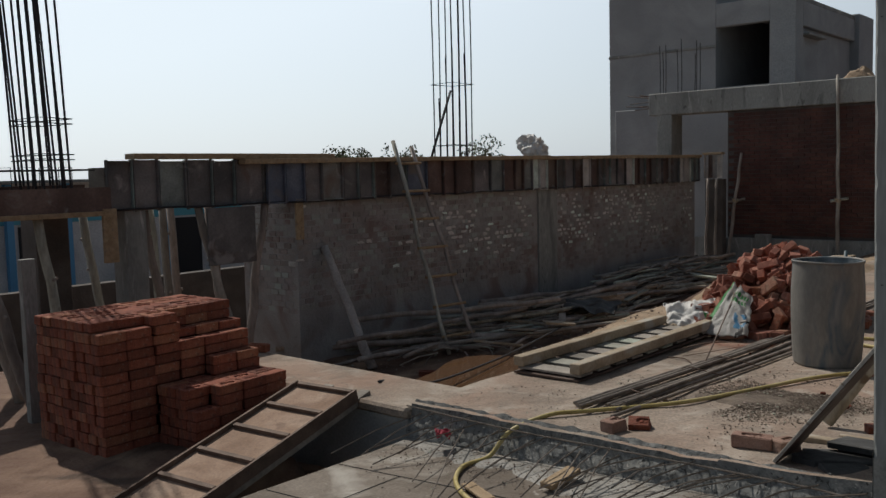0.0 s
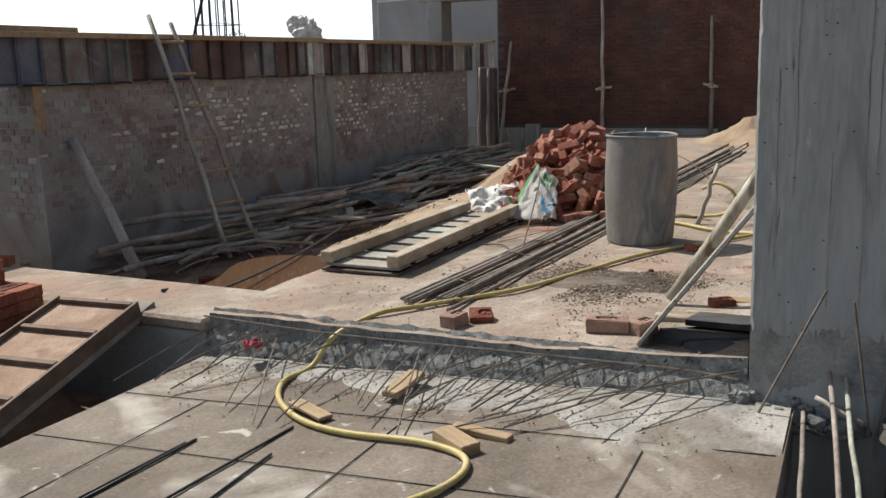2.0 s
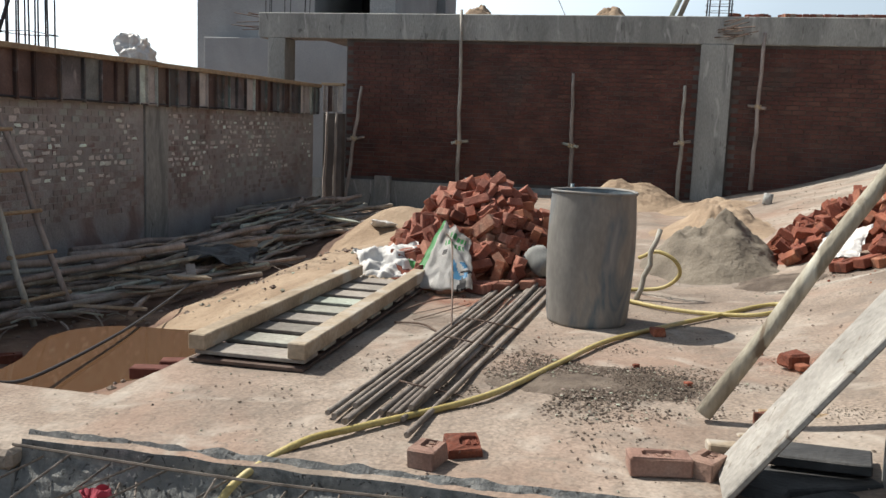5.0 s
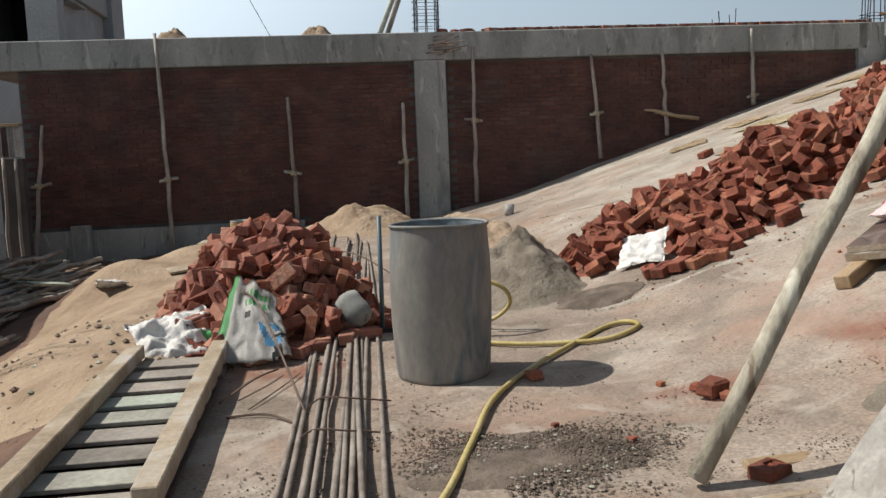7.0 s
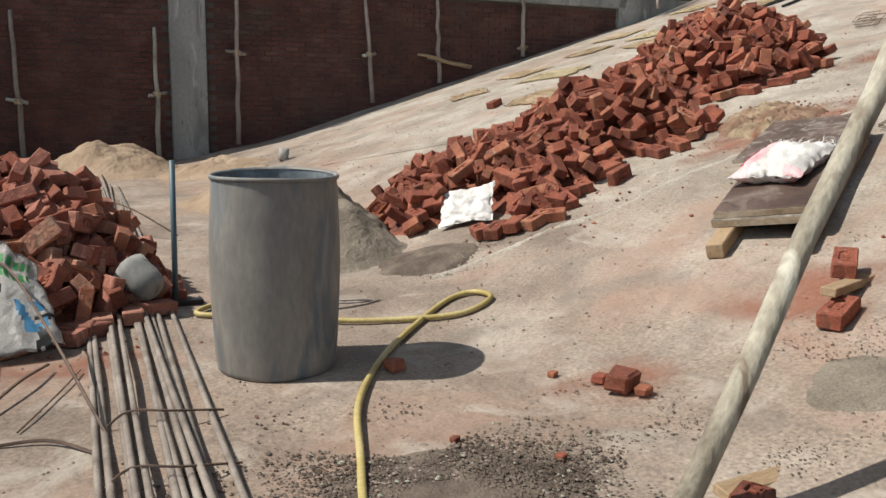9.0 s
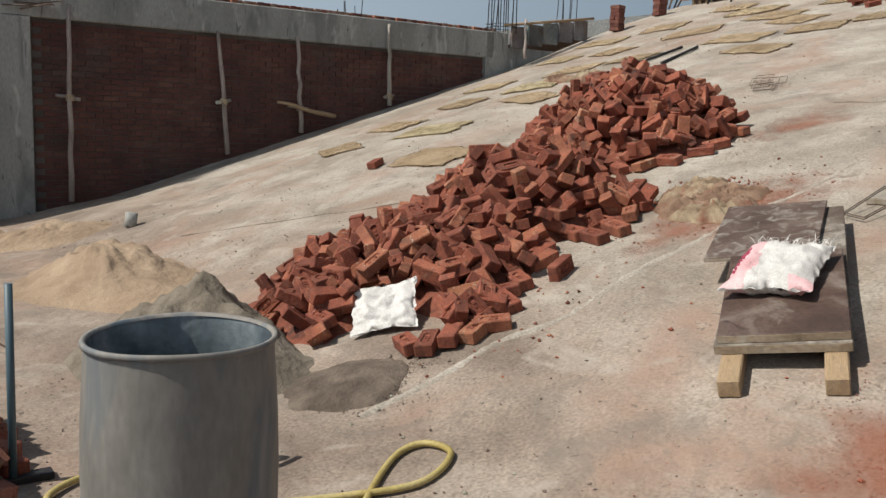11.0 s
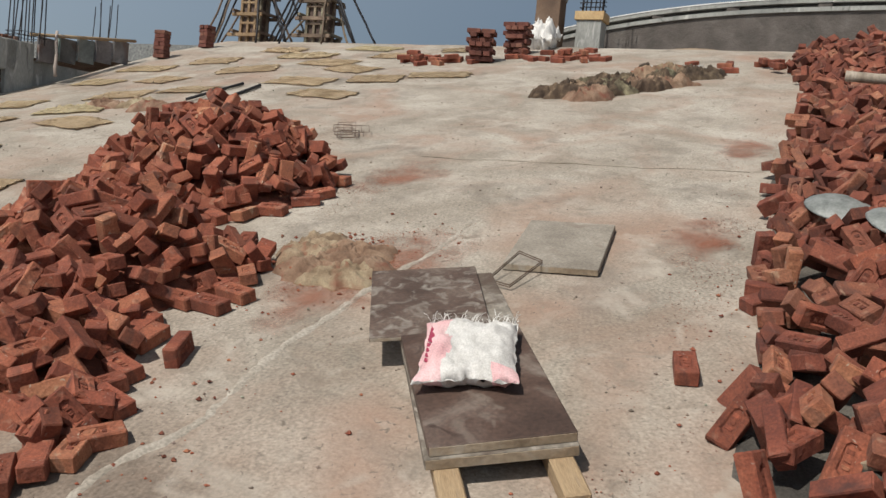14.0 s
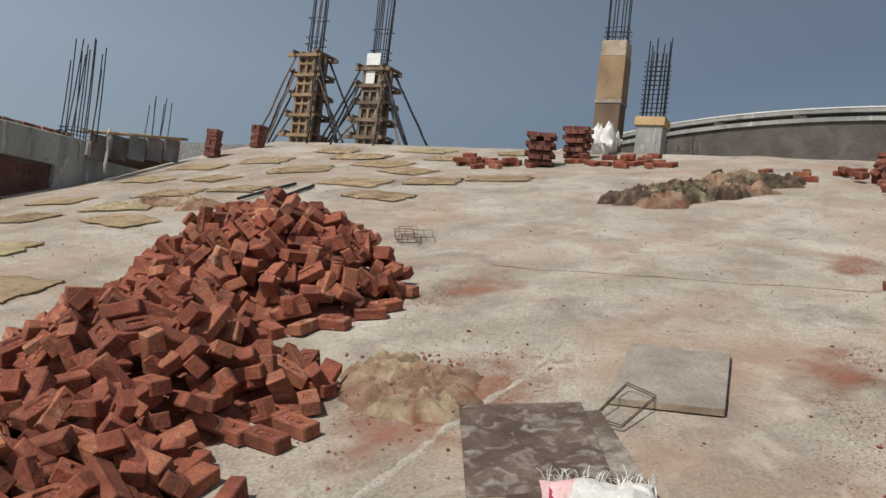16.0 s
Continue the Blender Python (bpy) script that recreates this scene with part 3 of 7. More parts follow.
# ---- near column and brick wall beside it ----
def wall_stub():
    tagged(part("pole_end", tube_bm([(2.16, -2.98, 1.30), (2.30, -3.02, 1.285), (2.9, -3.42, 1.27), (3.2, -3.6, 1.26)], [0.045, 0.05, 0.055, 0.055], 12, 0.06), POLE), "grey scaffold pole end poking from the brick wall", "pole")


def build_near_column():
    bm = bmesh.new()
    prev = None
    for i in range(141):
        z = -0.6 + 4.2 * i / 140
        ring = []
        for k, (x, y, cx, cy) in enumerate(((1.24, -3.2, 1, 1), (1.86, -3.2, -1, 1), (1.86, -2.75, -1, -1), (1.24, -2.75, 1, -1))):
            q = Vector((k * 7.0, 3.0, z * 9))
            c = 0.010 + 0.010 * max(0.0, noise.noise(q) + 0.6 * noise.noise(q * 3.1)) + 0.010 * max(0.0, noise.noise(q * 0.5) - 0.25)
            pts = [(x + cx * c, y), (x, y + cy * c)]
            ring += [bm.verts.new((px, py, z)) for px, py in (pts if k in (1, 3) else reversed(pts))]
        if prev:
            for k in range(8):
                bm.faces.new((prev[k], prev[(k + 1) % 8], ring[(k + 1) % 8], ring[k]))
        else:
            bm.faces.new(list(reversed(ring)))
        prev = ring
    bm.faces.new(prev)
    ob = part("column_near", bm, COLUMN)
    tagged(ob, "square grey concrete column with form marks", "column", kind="structure")
    bm = bmesh.new()
    for k in range(40):
        r = bmesh.ops.create_icosphere(bm, subdivisions=2, radius=1.0)
        s, c = rnd.uniform(0.02, 0.075), Vector((rnd.uniform(1.2, 1.72), rnd.uniform(-3.29, -3.18), -0.17 + 0.10 * rnd.random() ** 2))
        for v in r["verts"]:
            q = v.co.copy()
            v.co = c + Vector((q.x * 1.2, q.y * 0.8, q.z * 0.75)) * s * (1 + 0.5 * noise.noise(q * 1.6 + c * 9) + 0.25 * noise.noise(q * 4 + c * 5))
    tagged(part("spilt_concrete", bm, RAW, ob), kind="stuff")
    tagged(part("wall_near", box_bm(1.86, 8.0, -3.05, -2.85, -0.6, 3.0), MORTAR_GAP_DARK), "dark red brick wall in thick grey mortar", "wall", kind="structure")
    bm = bmesh.new()
    for n in range(3):
        xs = [1.243 + 0.614 * i / 120 for i in range(121)]
        if n:
            xs = [-3.197 + 0.444 * i / 90 for i in range(91)]
        row = []
        for u in xs:
            h = 0.27 + 0.05 * noise.noise(Vector((u * 3.3, n, 3))) + 0.03 * noise.noise(Vector((u * 11, n, 8))) + 0.05 * noise.noise(Vector((u * 37, n, 5))) + 0.03 * noise.noise(Vector((u * 90, n, 5)))
            at = [(u, -3.2025, z) if n == 0 else ((1.2375 if n == 1 else 1.8625), u, z) for z in (0.02 + 0.12 * noise.noise(Vector((u * 6, n, 11))) + 0.05 * noise.noise(Vector((u * 30, n, 1))), h)]
            row.append([bm.verts.new(p) for p in at])
        for a, b in zip(row, row[1:]):
            bm.faces.new((a[0], b[0], b[1], a[1]))
    part("damp_foot", bm, WET_CONCRETE, ob, "dark damp stain at the column foot")
    for x0, z0, z1 in ((1.335, 0.55, 1.45), (1.412, 0.9, 2.2), (1.56, 0.4, 1.1), (1.69, 0.35, 2.6), (1.735, 1.0, 2.9)):
        bm = bmesh.new()
        prev = None
        for i in range(41):
            z = z0 + (z1 - z0) * i / 40
            x = x0 + 0.012 * noise.noise(Vector((x0 * 9, z * 3, 1))) + 0.004 * noise.noise(Vector((x0 * 9, z * 14, 2)))
            w = 0.0022 * (1 + 0.8 * noise.noise(Vector((x0 * 5, z * 8, 4))))
            pair = [bm.verts.new((x - w, -3.2022, z)), bm.verts.new((x + w, -3.2022, z))]
            if prev:
                bm.faces.new((prev[0], prev[1], pair[1], pair[0]))
            prev = pair
        part("seam_mark", bm, WET_CONCRETE, ob, "dark streak left by a form seam")
    # Holes are flat discs with the shade inside painted on.
    bm = bmesh.new()
    for k in range(46):
        x, z = rnd.uniform(1.27, 1.83), rnd.uniform(0.2, 3.0)
        ring = [bm.verts.new((x + math.cos(a) * w, -3.2025, z + math.sin(a) * w * 0.8)) for a, w in ((i * 0.9, rnd.uniform(0.002, 0.007)) for i in range(7))]
        bm.faces.new(ring)
    tagged(part("form_hole", bm, DARK, ob), kind="stuff")


build_near_column()
# the column stands slightly out of plumb
for ob in [find_ob for find_ob in bpy.data.objects if find_ob.name == "column_near" or (find_ob.parent and find_ob.parent.name == "column_near")]:
    for v in ob.data.vertices:
        v.co.x -= 0.012 * max(0.0, v.co.z)
wall_stub()


# ---- west wall, formwork on it ----
WX = -6.1


def build_west_wall():
    tagged(part("wall_west", box_bm(WX - 0.23, WX, -0.8, 10.4, -0.9, 1.46), SMEAR), "long brick wall smeared with grey mortar", "wall", kind="structure")
    tagged(part("wall_return", box_bm(WX - 1.1, WX - 0.232, -0.8, -0.57, -0.9, 1.46), SMEAR), "short return of the smeared brick wall", "wall", kind="structure")
    tagged(part("pilaster", box_bm(WX - 0.1, WX + 0.035, 4.4, 4.95, -0.8, 1.44, 0.008), CONCRETE), "grey concrete pilaster in the brick wall", "pilaster", kind="structure")
    tagged(part("ledge_wall", box_bm(-6.18, -2.006, -3.20, -2.47, -1.2, -0.10, 0.01), BLUE_GREY), "smooth grey cement wall under the ledge", "wall", kind="structure")
    tagged(part("ledge", box_bm(-6.2, -2.003, -3.22, -2.45, -0.10, -0.015, 0.02), SLAB), "concrete ledge between the pit and the hollow", "ledge", kind="structure")
    tagged(part("boundary_wall", box_bm(-9.7, -9.5, -14, 11, -0.9, 0.27), MORTAR), "low dark boundary wall behind the props", "wall", kind="structure")


build_west_wall()


def build_formwork():
    """Shutter panels along the top of the west wall, with a timber on them."""
    grp = "shutter panels of the beam form"
    form = thing("beam_formwork", (WX, -3.3, 1.45), "beam formwork of steel shutter panels with timber on top", "formwork")
    y, k = -3.3, 0
    while y < 10.4:
        w = rnd.choice((0.28, 0.34, 0.42, 0.3, 0.36))
        far = y > 3.5
        if far:
            w *= 0.75
        z0, z1 = 1.42 + rnd.uniform(-0.015, 0.01), 1.93 + rnd.uniform(-0.02, 0.015)
        off = 0.07 if y > -1.5 else 0.02
        mat = PANEL
        if -1.55 < y < -0.75 or 1.0 < y < 1.35:
            mat = PANEL_BLUE
        elif y > -0.5 and rnd.random() < 0.22:
            mat = PANEL_BROWN
        if 3.9 < y < 4.5 or 5.5 < y < 5.7 or 6.9 < y < 7.5 or 9.4 < y < 9.8:
            mat = PANEL_WHITE
        bm = bmesh.new()
        add_box(bm, (0.012, w - 0.012, z1 - z0), Matrix.Translation((off, y + w / 2 + 3.3, (z0 + z1) / 2 - 1.45)), 0.002)
        for e in (0.012, w - 0.012):
            add_box(bm, (0.05, 0.012, z1 - z0 + 0.02), Matrix.Translation((off + 0.022, y + e + 3.3, (z0 + z1) / 2 - 1.45)))
        for zz in (z0 + 0.01, z1 - 0.01):
            add_box(bm, (0.04, w - 0.03, 0.012), Matrix.Translation((off + 0.02, y + w / 2 + 3.3, zz - 1.45)))
        part("shutter_panel", bm, mat, form)
        y += w
        k += 1
    for a, b, dx, dz, mm in ((-3.0, -0.2, 0.02, 0.53, TIMBER), (-1.65, 1.4, 0.10, 0.475, TIMBER), (1.35, 4.6, 0.09, 0.49, TIMBER), (4.5, 7.9, 0.08, 0.495, TIMBER), (7.8, 10.4, 0.09, 0.5, TIMBER)):
        bm = bmesh.new()
        n = (a + b) / 2 + 3.3
        add_box(bm, (0.19, b - a, 0.06), Matrix.Translation((dx - 0.02, n, dz)) @ pose(0, 0, 0, rnd.uniform(-0.4, 0.4), 0, rnd.uniform(-0.5, 0.5)), 0.004)
        part("timber_rail", bm, mm, form)
    for a, b in ((-3.3, 0.5), (0.5, 4.0), (4.0, 10.4)):
        part("tie_bar", tube_bm(crooked((0.10, a + 3.3, -0.02), (0.10, b + 3.3, -0.03), 0.01), 0.012, 6), DARK_STEEL, form)
    part("backing_board", box_bm(-0.35, -0.02, 0.02, 13.6, -0.03, 0.42), PANEL_BROWN, form)
    # a second, shorter form in the far corner
    f2 = thing("corner_formwork", (WX + 0.06, 10.45, 1.45), "short formwork panels where the two walls meet", "formwork")
    for i in range(4):
        m = Matrix.Translation((0.05 + i * 0.1, 0.35, 0.27))
        bm = bmesh.new()
        add_box(bm, (0.095, 0.02, 0.5), m, 0.002)
        add_box(bm, (0.012, 0.05, 0.5), m @ Matrix.Translation((-0.045, -0.03, 0)))
        part("shutter_panel", bm, PANEL_WHITE if i != 1 else PANEL_BROWN, f2)
    part("timber_rail", box_bm(-0.02, 0.42, 0.25, 0.42, 0.53, 0.58, 0.004), TIMBER, f2)
    for x in (0.16, 0.36):
        pole("corner_prop", (WX + x, 10.62, -0.5), (WX + x + 0.02, 10.68, 1.46), 0.03, 0.026, POLE, "thin timber prop under the corner form", "prop", "corner props", knots=False)
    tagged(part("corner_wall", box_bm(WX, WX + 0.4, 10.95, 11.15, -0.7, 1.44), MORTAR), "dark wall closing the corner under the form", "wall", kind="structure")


build_formwork()


def rebar_cluster(name, x, y, z0, heights, spread, label, stirrups=(), r=0.011, lean=0.02, mat=None, tilt=(0, 0)):
    """A column's starter bars with their ties."""
    c = thing(name, (x, y, z0), label, "rebar")
    n = len(heights)
    for i, h in enumerate(heights):
        a = 2 * math.pi * i / n + 0.3
        px = spread[0] * max(-1, min(1, 1.35 * math.cos(a)))
        py = spread[1] * max(-1, min(1, 1.35 * math.sin(a)))
        tip = (px + (tilt[0] + rnd.uniform(-lean, lean)) * h, py + (tilt[1] + rnd.uniform(-lean, lean)) * h, h)
        part("bar", tube_bm([(px, py, 0), ((px + tip[0]) / 2 + 0.01, (py + tip[1]) / 2, h / 2), tip], r, 5), mat or DARK_STEEL, c)
    for z in stirrups:
        sx, sy = spread[0] + 0.02, spread[1] + 0.02
        bm = bmesh.new()
        q = [(-sx, -sy, z), (sx, -sy, z + 0.01), (sx, sy, z), (-sx, sy, z + 0.01), (-sx, -sy, z)]
        add_tube(bm, q, 0.006, 4)
        part("stirrup", bm, mat or DARK_STEEL, c)
    return c


rebar_cluster("starter_bars", -6.35, -3.80, 1.45, [3.6, 3.7, 3.3, 3.8, 3.6, 3.4, 3.75, 3.6, 3.2, 3.7, 3.5, 3.6, 3.8, 3.3], (0.28, 0.16), "tall dark starter bars rising from the beam form", (0.5, 0.55, 0.85, 0.9), 0.012, 0.012, tilt=(-0.03, -0.03))
rebar_cluster("starter_bars", -6.6, 2.85, 1.9, [3.2, 3.3, 1.7, 3.1, 3.4, 3.2, 1.0, 3.3, 3.2, 1.6, 3.1, 3.3], (0.2, 0.24), "tall dark starter bars behind the shutter panels", (0.25, 1.2), 0.011, 0.008)
rebar_cluster("starter_bars", 1.42, WY + 0.1, 3.46, [1.4, 1.5, 1.3, 1.45, 1.5, 1.4, 1.2, 1.5, 1.4, 1.3], (0.22, 0.14), "starter bars with many ties above the wall column", (0.1, 0.22, 0.34, 0.46, 0.58, 0.7, 0.82), 0.010, 0.005)
rebar_cluster("starter_bars", 10.4, WY, 3.46, [1.75, 1.6, 1.5, 1.7, 1.3, 1.65, 1.4, 1.55, 1.7, 1.2, 1.6, 1.5], (0.22, 0.2), "fan of starter bars at the end of the beam", (0.1, 0.16), 0.011, 0.05)
rebar_cluster("starter_bars", 12.2, WY + 0.1, 3.75, [0.9, 0.8, 0.7, 0.85, 0.75, 0.8], (0.16, 0.14), "short starter bars above the low formwork", (0.05,), 0.009, 0.08)
rebar_cluster("starter_bars", -8.2, WY + 2.5, 3.42, [1.5, 1.6, 1.4, 1.55, 1.5, 1.3, 1.6, 1.2], (0.5, 0.3), "starter bars on the unfinished roof slab", (0.1,), 0.012, 0.02)
rebar_cluster("starter_bars", 8.6, WY + 3, 3.4, [0.7, 0.8, 0.6, 0.75, 0.8], (0.2, 0.2), "short starter bars behind the beam", (), 0.010, 0.08)


def bar_tails(x, y, z, n, out, label):
    c = thing("bar_tails", (x, y, z), label, "rebar")
    for i in range(n):
        s = (rnd.uniform(-0.15, 0.15), 0, rnd.uniform(-0.22, 0.12))
        e = (s[0] + out[0] * rnd.uniform(0.5, 1.0), out[1] * rnd.uniform(0.5, 1.0), s[2] + rnd.uniform(-0.05, 0.12))
        part("bar", tube_bm([s, e], 0.010, 5), STEEL, c)


bar_tails(1.5, WY - 0.1, 3.25, 12, (0.55, -0.5), "rusty bar ends sticking out of the beam")
bar_tails(-7.42, WY + 0.1, 3.3, 9, (-1.0, -0.15), "dark bar ends sticking out of the beam end")


def build_east_form():
    f = thing("edge_formwork", (10.55, WY - 0.1, 3.1), "grey edge shutter panels beyond the beam", "formwork")
    for i in range(5):
        bm = bmesh.new()
        z = 0.05 + 0.07 * i
        add_box(bm, (0.4, 0.03, 0.42), Matrix.Translation((0.2 + 0.42 * i, 0, 0.25 + z)), 0.003)
        add_box(bm, (0.02, 0.06, 0.42), Matrix.Translation((0.42 * i, -0.03, 0.25 + z)))
        part("shutter_panel", bm, PANEL, f)
    part("timber_rail", tube_bm([(-0.2, -0.05, 0.50), (2.2, -0.05, 0.85)], 0.03, 6), TIMBER, f)
    pole("prop", (10.65, WY - 0.45, ramp_z(10.65)), (10.85, WY - 0.2, 3.75), 0.03, 0.025, POLE, "thin timber prop leaning at the ramp edge", "prop")
    tagged(part("low_wall", box_bm(10.25, 12.6, WY - 0.02, WY + 0.2, 2.4, 3.2), CONCRETE), "low pale block wall beside the ramp", "wall", kind="structure")


build_east_form()


# ---- putlog poles on the back wall ----
def wall_pole(x0, z0, x1, z1, zk, side, log=0.0):
    a, b = Vector((x0, WY - 0.16, z0)), Vector((x1, WY - 0.13, z1))
    st = thing("scaffold_pole", a, "thin timber scaffold pole lashed against the brick wall", "scaffold pole", "scaffold poles on the wall")
    pts = crooked(Vector(), b - a, 0.018, 9)
    bm = bmesh.new()
    add_tube(bm, pts, [0.043 - 0.014 * i / 8 for i in range(9)], 9, 0.08)
    upright = part("upright", bm, POLE, st)
    if zk:
        t = (zk - z0) / (z1 - z0)
        c = (b - a) * t
        part("putlog", tube_bm(crooked(c + Vector((-0.13 * side, -0.05, -0.02)), c + Vector((0.17 * side, 0.14, 0.03)), 0.01), 0.03, 7), POLE, st)
        bm = bmesh.new()
        for k in range(3):
            add_tube(bm, [c + Vector((0.06 * math.cos(q), 0.06 * math.sin(q), (k - 1) * 0.025 + 0.02 * math.sin(q * 2))) for q in [i * 0.9 for i in range(8)]], 0.009, 4)
        part("lashing", bm, JUTE, upright)
    if log:
        part("ledger", tube_bm(crooked(c + Vector((-0.45, -0.06, 0.08)), c + Vector((0.62, -0.1, -0.12)), 0.02), [0.022, 0.03, 0.035, 0.035, 0.04, 0.045, 0.04], 7), TIMBER, st)


wall_pole(-5.77, -0.5, -5.45, 2.01, 0.95, 1)
wall_pole(-3.37, -0.5, -3.43, 3.54, 0.96, 1)
wall_pole(-1.13, 0.0, -1.19, 2.36, 0.99, -1)
wall_pole(0.90, 0.0, 0.90, 2.19, 1.12, 1)
wall_pole(2.21, 0.30, 2.24, 3.17, 1.83, -1)
wall_pole(4.64, 1.02, 4.49, 2.98, 1.87, 1)
wall_pole(5.96, 1.4, 5.89, 3.02, 1.82, -1, 1)
wall_pole(7.72, 1.93, 7.70, 3.38, 2.1, 1)


# ---- grey building behind ----
def build_grey_building():
    b = thing("unfinished_building", (-14.1, 20, -0.9), "unfinished two-storey grey concrete building with empty openings", "building")

    def bx(name, x0, x1, y0, y1, z0, z1, mat=PLASTER, label=""):
        return part(name, box_bm(x0 + 14.5, x1 + 14.5, y0 - 20, y1 - 20, z0 + 0.9, z1 + 0.9, 0.02), mat, b, label)

    bx("tower_wall", -14.2, -10.27, 20, 26, -0.9, 9.5)
    bx("floor_band", -14.22, -10.25, 19.97, 20.0, 5.55, 5.65, CONCRETE)
    bx("lintel", -10.27, -8.51, 20.0, 20.3, 6.19, 6.93)
    bx("sill_wall", -10.27, -8.51, 20.05, 20.3, -0.9, 4.27)
    bx("corner_pier", -8.51, -7.7, 19.95, 20.6, -0.9, 6.97)
    bx("roof_slab", -10.27, -7.72, 20.3, 27.4, 6.75, 6.9, CONCRETE)
    bx("flank_beam", -8.1, -7.7, 20.6, 25.8, 6.0, 6.75)
    bx("flank_wall", -8.05, -7.86, 20.95, 25.8, -0.9, 6.0)
    bx("flank_sill", -8.1, -7.72, 20.6, 25.8, -0.9, 4.0)
    bx("lintel_ledge", -7.9, -7.55, 20.7, 22.4, 5.72, 5.8, CONCRETE)
    bx("end_column", -8.1, -7.55, 25.8, 27.5, -0.9, 6.95)
    # Near-black surfaces put the shade of the rooms into their colour.
    bx("inner_wall", -10.27, -8.2, 24.5, 24.8, -0.9, 6.75, DARK, "inner wall coloured as an unlit room")
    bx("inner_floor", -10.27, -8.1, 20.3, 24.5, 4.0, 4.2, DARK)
    bx("lower_wing", -13.7, -6.9, 19.5, 19.8, -0.9, 3.7)
    bx("wing_lintel", -6.9, -5.6, 19.5, 19.8, 2.4, 3.7)
    bx("wing_back", -7.2, -5.4, 21.5, 21.7, -0.9, 3.7, DARK, "dark wall for the unlit room behind the doorway")
    bx("wing_end", -5.6, -3.2, 19.5, 19.8, -0.9, 3.7)


build_grey_building()


# ---- far left: columns and props under the beam ----
def build_left_props():
    tagged(part("column_left", box_bm(-6.32, -6.05, -3.12, -2.87, -0.9, 1.42, 0.01), CONCRETE), "grey concrete column under the beam form", "column", kind="structure")
    # Mortar's dark colour replaces the shade on this concrete column.
    tagged(part("column_left_far", box_bm(-6.95, -6.6, -3.80, -3.45, -0.9, 1.42, 0.01), MORTAR), "concrete column behind the props, darkened for shade", "column", kind="structure")
    beam = thing("beam_cage", (-6.3, -8.0, 1.4), "beam form with a tied steel cage not yet poured", "formwork")
    part("soffit_board", box_bm(-0.2, 0.35, 0, 4.7, -0.02, 0.03, 0.004), TIMBER, beam)
    part("side_board", box_bm(-0.22, -0.2, 0, 4.7, 0.03, 0.30), PANEL_BROWN, beam)
    part("near_board", box_bm(0.30, 0.33, 0, 4.7, 0.03, 0.27), PANEL_BROWN, beam)
    for z in (0.1, 0.45):
        for x in (-0.12, 0.0, 0.12):
            part("bar", tube_bm(crooked((x, 0.1, z), (x, 4.65, z), 0.006), 0.010, 5), DARK_STEEL, beam)
    for i in range(22):
        y = 0.2 + i * 0.2
        part("stirrup", tube_bm([(-0.14, y, 0.08), (0.14, y, 0.08), (0.14, y, 0.48), (-0.14, y, 0.48), (-0.14, y, 0.08)], 0.005, 4), DARK_STEEL, beam)
    tagged(part("form_board", box_bm(-6.02, -5.99, -2.15, -1.5, 0.75, 1.40, 0.003), PANEL), "grey sheet hanging below the beam form", "sheet")
    tagged(part("form_board", box_bm(-6.0, -5.96, -3.4, -3.25, 0.9, 1.45, 0.003), TIMBER), "short yellow timber board on the column form", "board")
    tagged(part("form_board", box_bm(-6.05, -6.02, -0.86, -0.74, 0.95, 1.45, 0.003), TIMBER), "short brown board at the wall corner", "board")
    for a, b in (((-6.2, -1.55, -0.45), (-6.1, -1.27, 1.42)), ((-6.0, -1.8, -0.45), (-6.1, -2.2, 1.42)), ((-6.3, -2.5, -0.45), (-6.3, -2.75, 1.42)),
                 ((-6.6, -2.35, -0.6), (-6.7, -2.45, 1.42)), ((-6.8, -2.9, -0.6), (-6.9, -3.15, 1.42)), ((-6.9, -3.4, -0.6), (-6.8, -3.7, 1.42)),
                 ((-6.2, -3.7, -0.45), (-6.1, -4.0, 1.38)), ((-6.0, -4.3, -0.4), (-6.3, -4.7, 1.4)), ((-7.0, -2.05, -0.7), (-7.0, -2.1, 1.42)), ((-5.6, -4.35, -0.4), (-5.9, -4.75, 1.4)), ((-6.9, -1.3, -0.7), (-6.95, -1.5, 1.42)), ((-7.2, -1.8, -0.7), (-7.15, -1.9, 1.42)), ((-6.5, -4.0, -0.6), (-6.6, -4.5, 1.42))):
        pole("timber_prop", a, b, 0.055, 0.045, POLE, "rough timber prop under the beam form", "prop", "props under the beam")
    tagged(part("pale_board", box_bm(-5.24, -5.16, -4.59, -4.47, -0.4, 1.08, 0.004), CONCRETE), "pale board standing among the props", "board")


build_left_props()


# ---- things in the pit ----
def ladder():
    m = look((0, 0, 0), (0, 0, 1))
    lad = thing("ladder", (-4.88, 0.92, -0.62), "rough handmade bamboo ladder leaning on the wall", "ladder")
    foot, top, half = Vector((0, 0, 0)), Vector((-1.12, 0.12, 2.80)), Vector((0.03, 0.21, 0))
    for s in (-1, 1):
        part("rail", tube_bm(crooked(foot + half * s * 1.15, top + half * s * 0.75 + Vector((0, 0, -0.08 if s > 0 else 0)), 0.02), 0.028, 8, 0.06), POLE, lad)
    for i in range(7):
        t = 0.08 + i * 0.135
        c = foot.lerp(top, t)
        part("rung", tube_bm([c - half * (1.4 - 0.4 * t), c + half * (1.4 - 0.4 * t)], 0.02, 7, 0.05), TIMBER, lad)


ladder()
pole("leaning_prop", (-5.27, -0.36, -0.66), (-6.05, -0.40, 0.83), 0.06, 0.05, PANEL_WHITE, "grey timber prop leaning on the smeared wall", "prop")


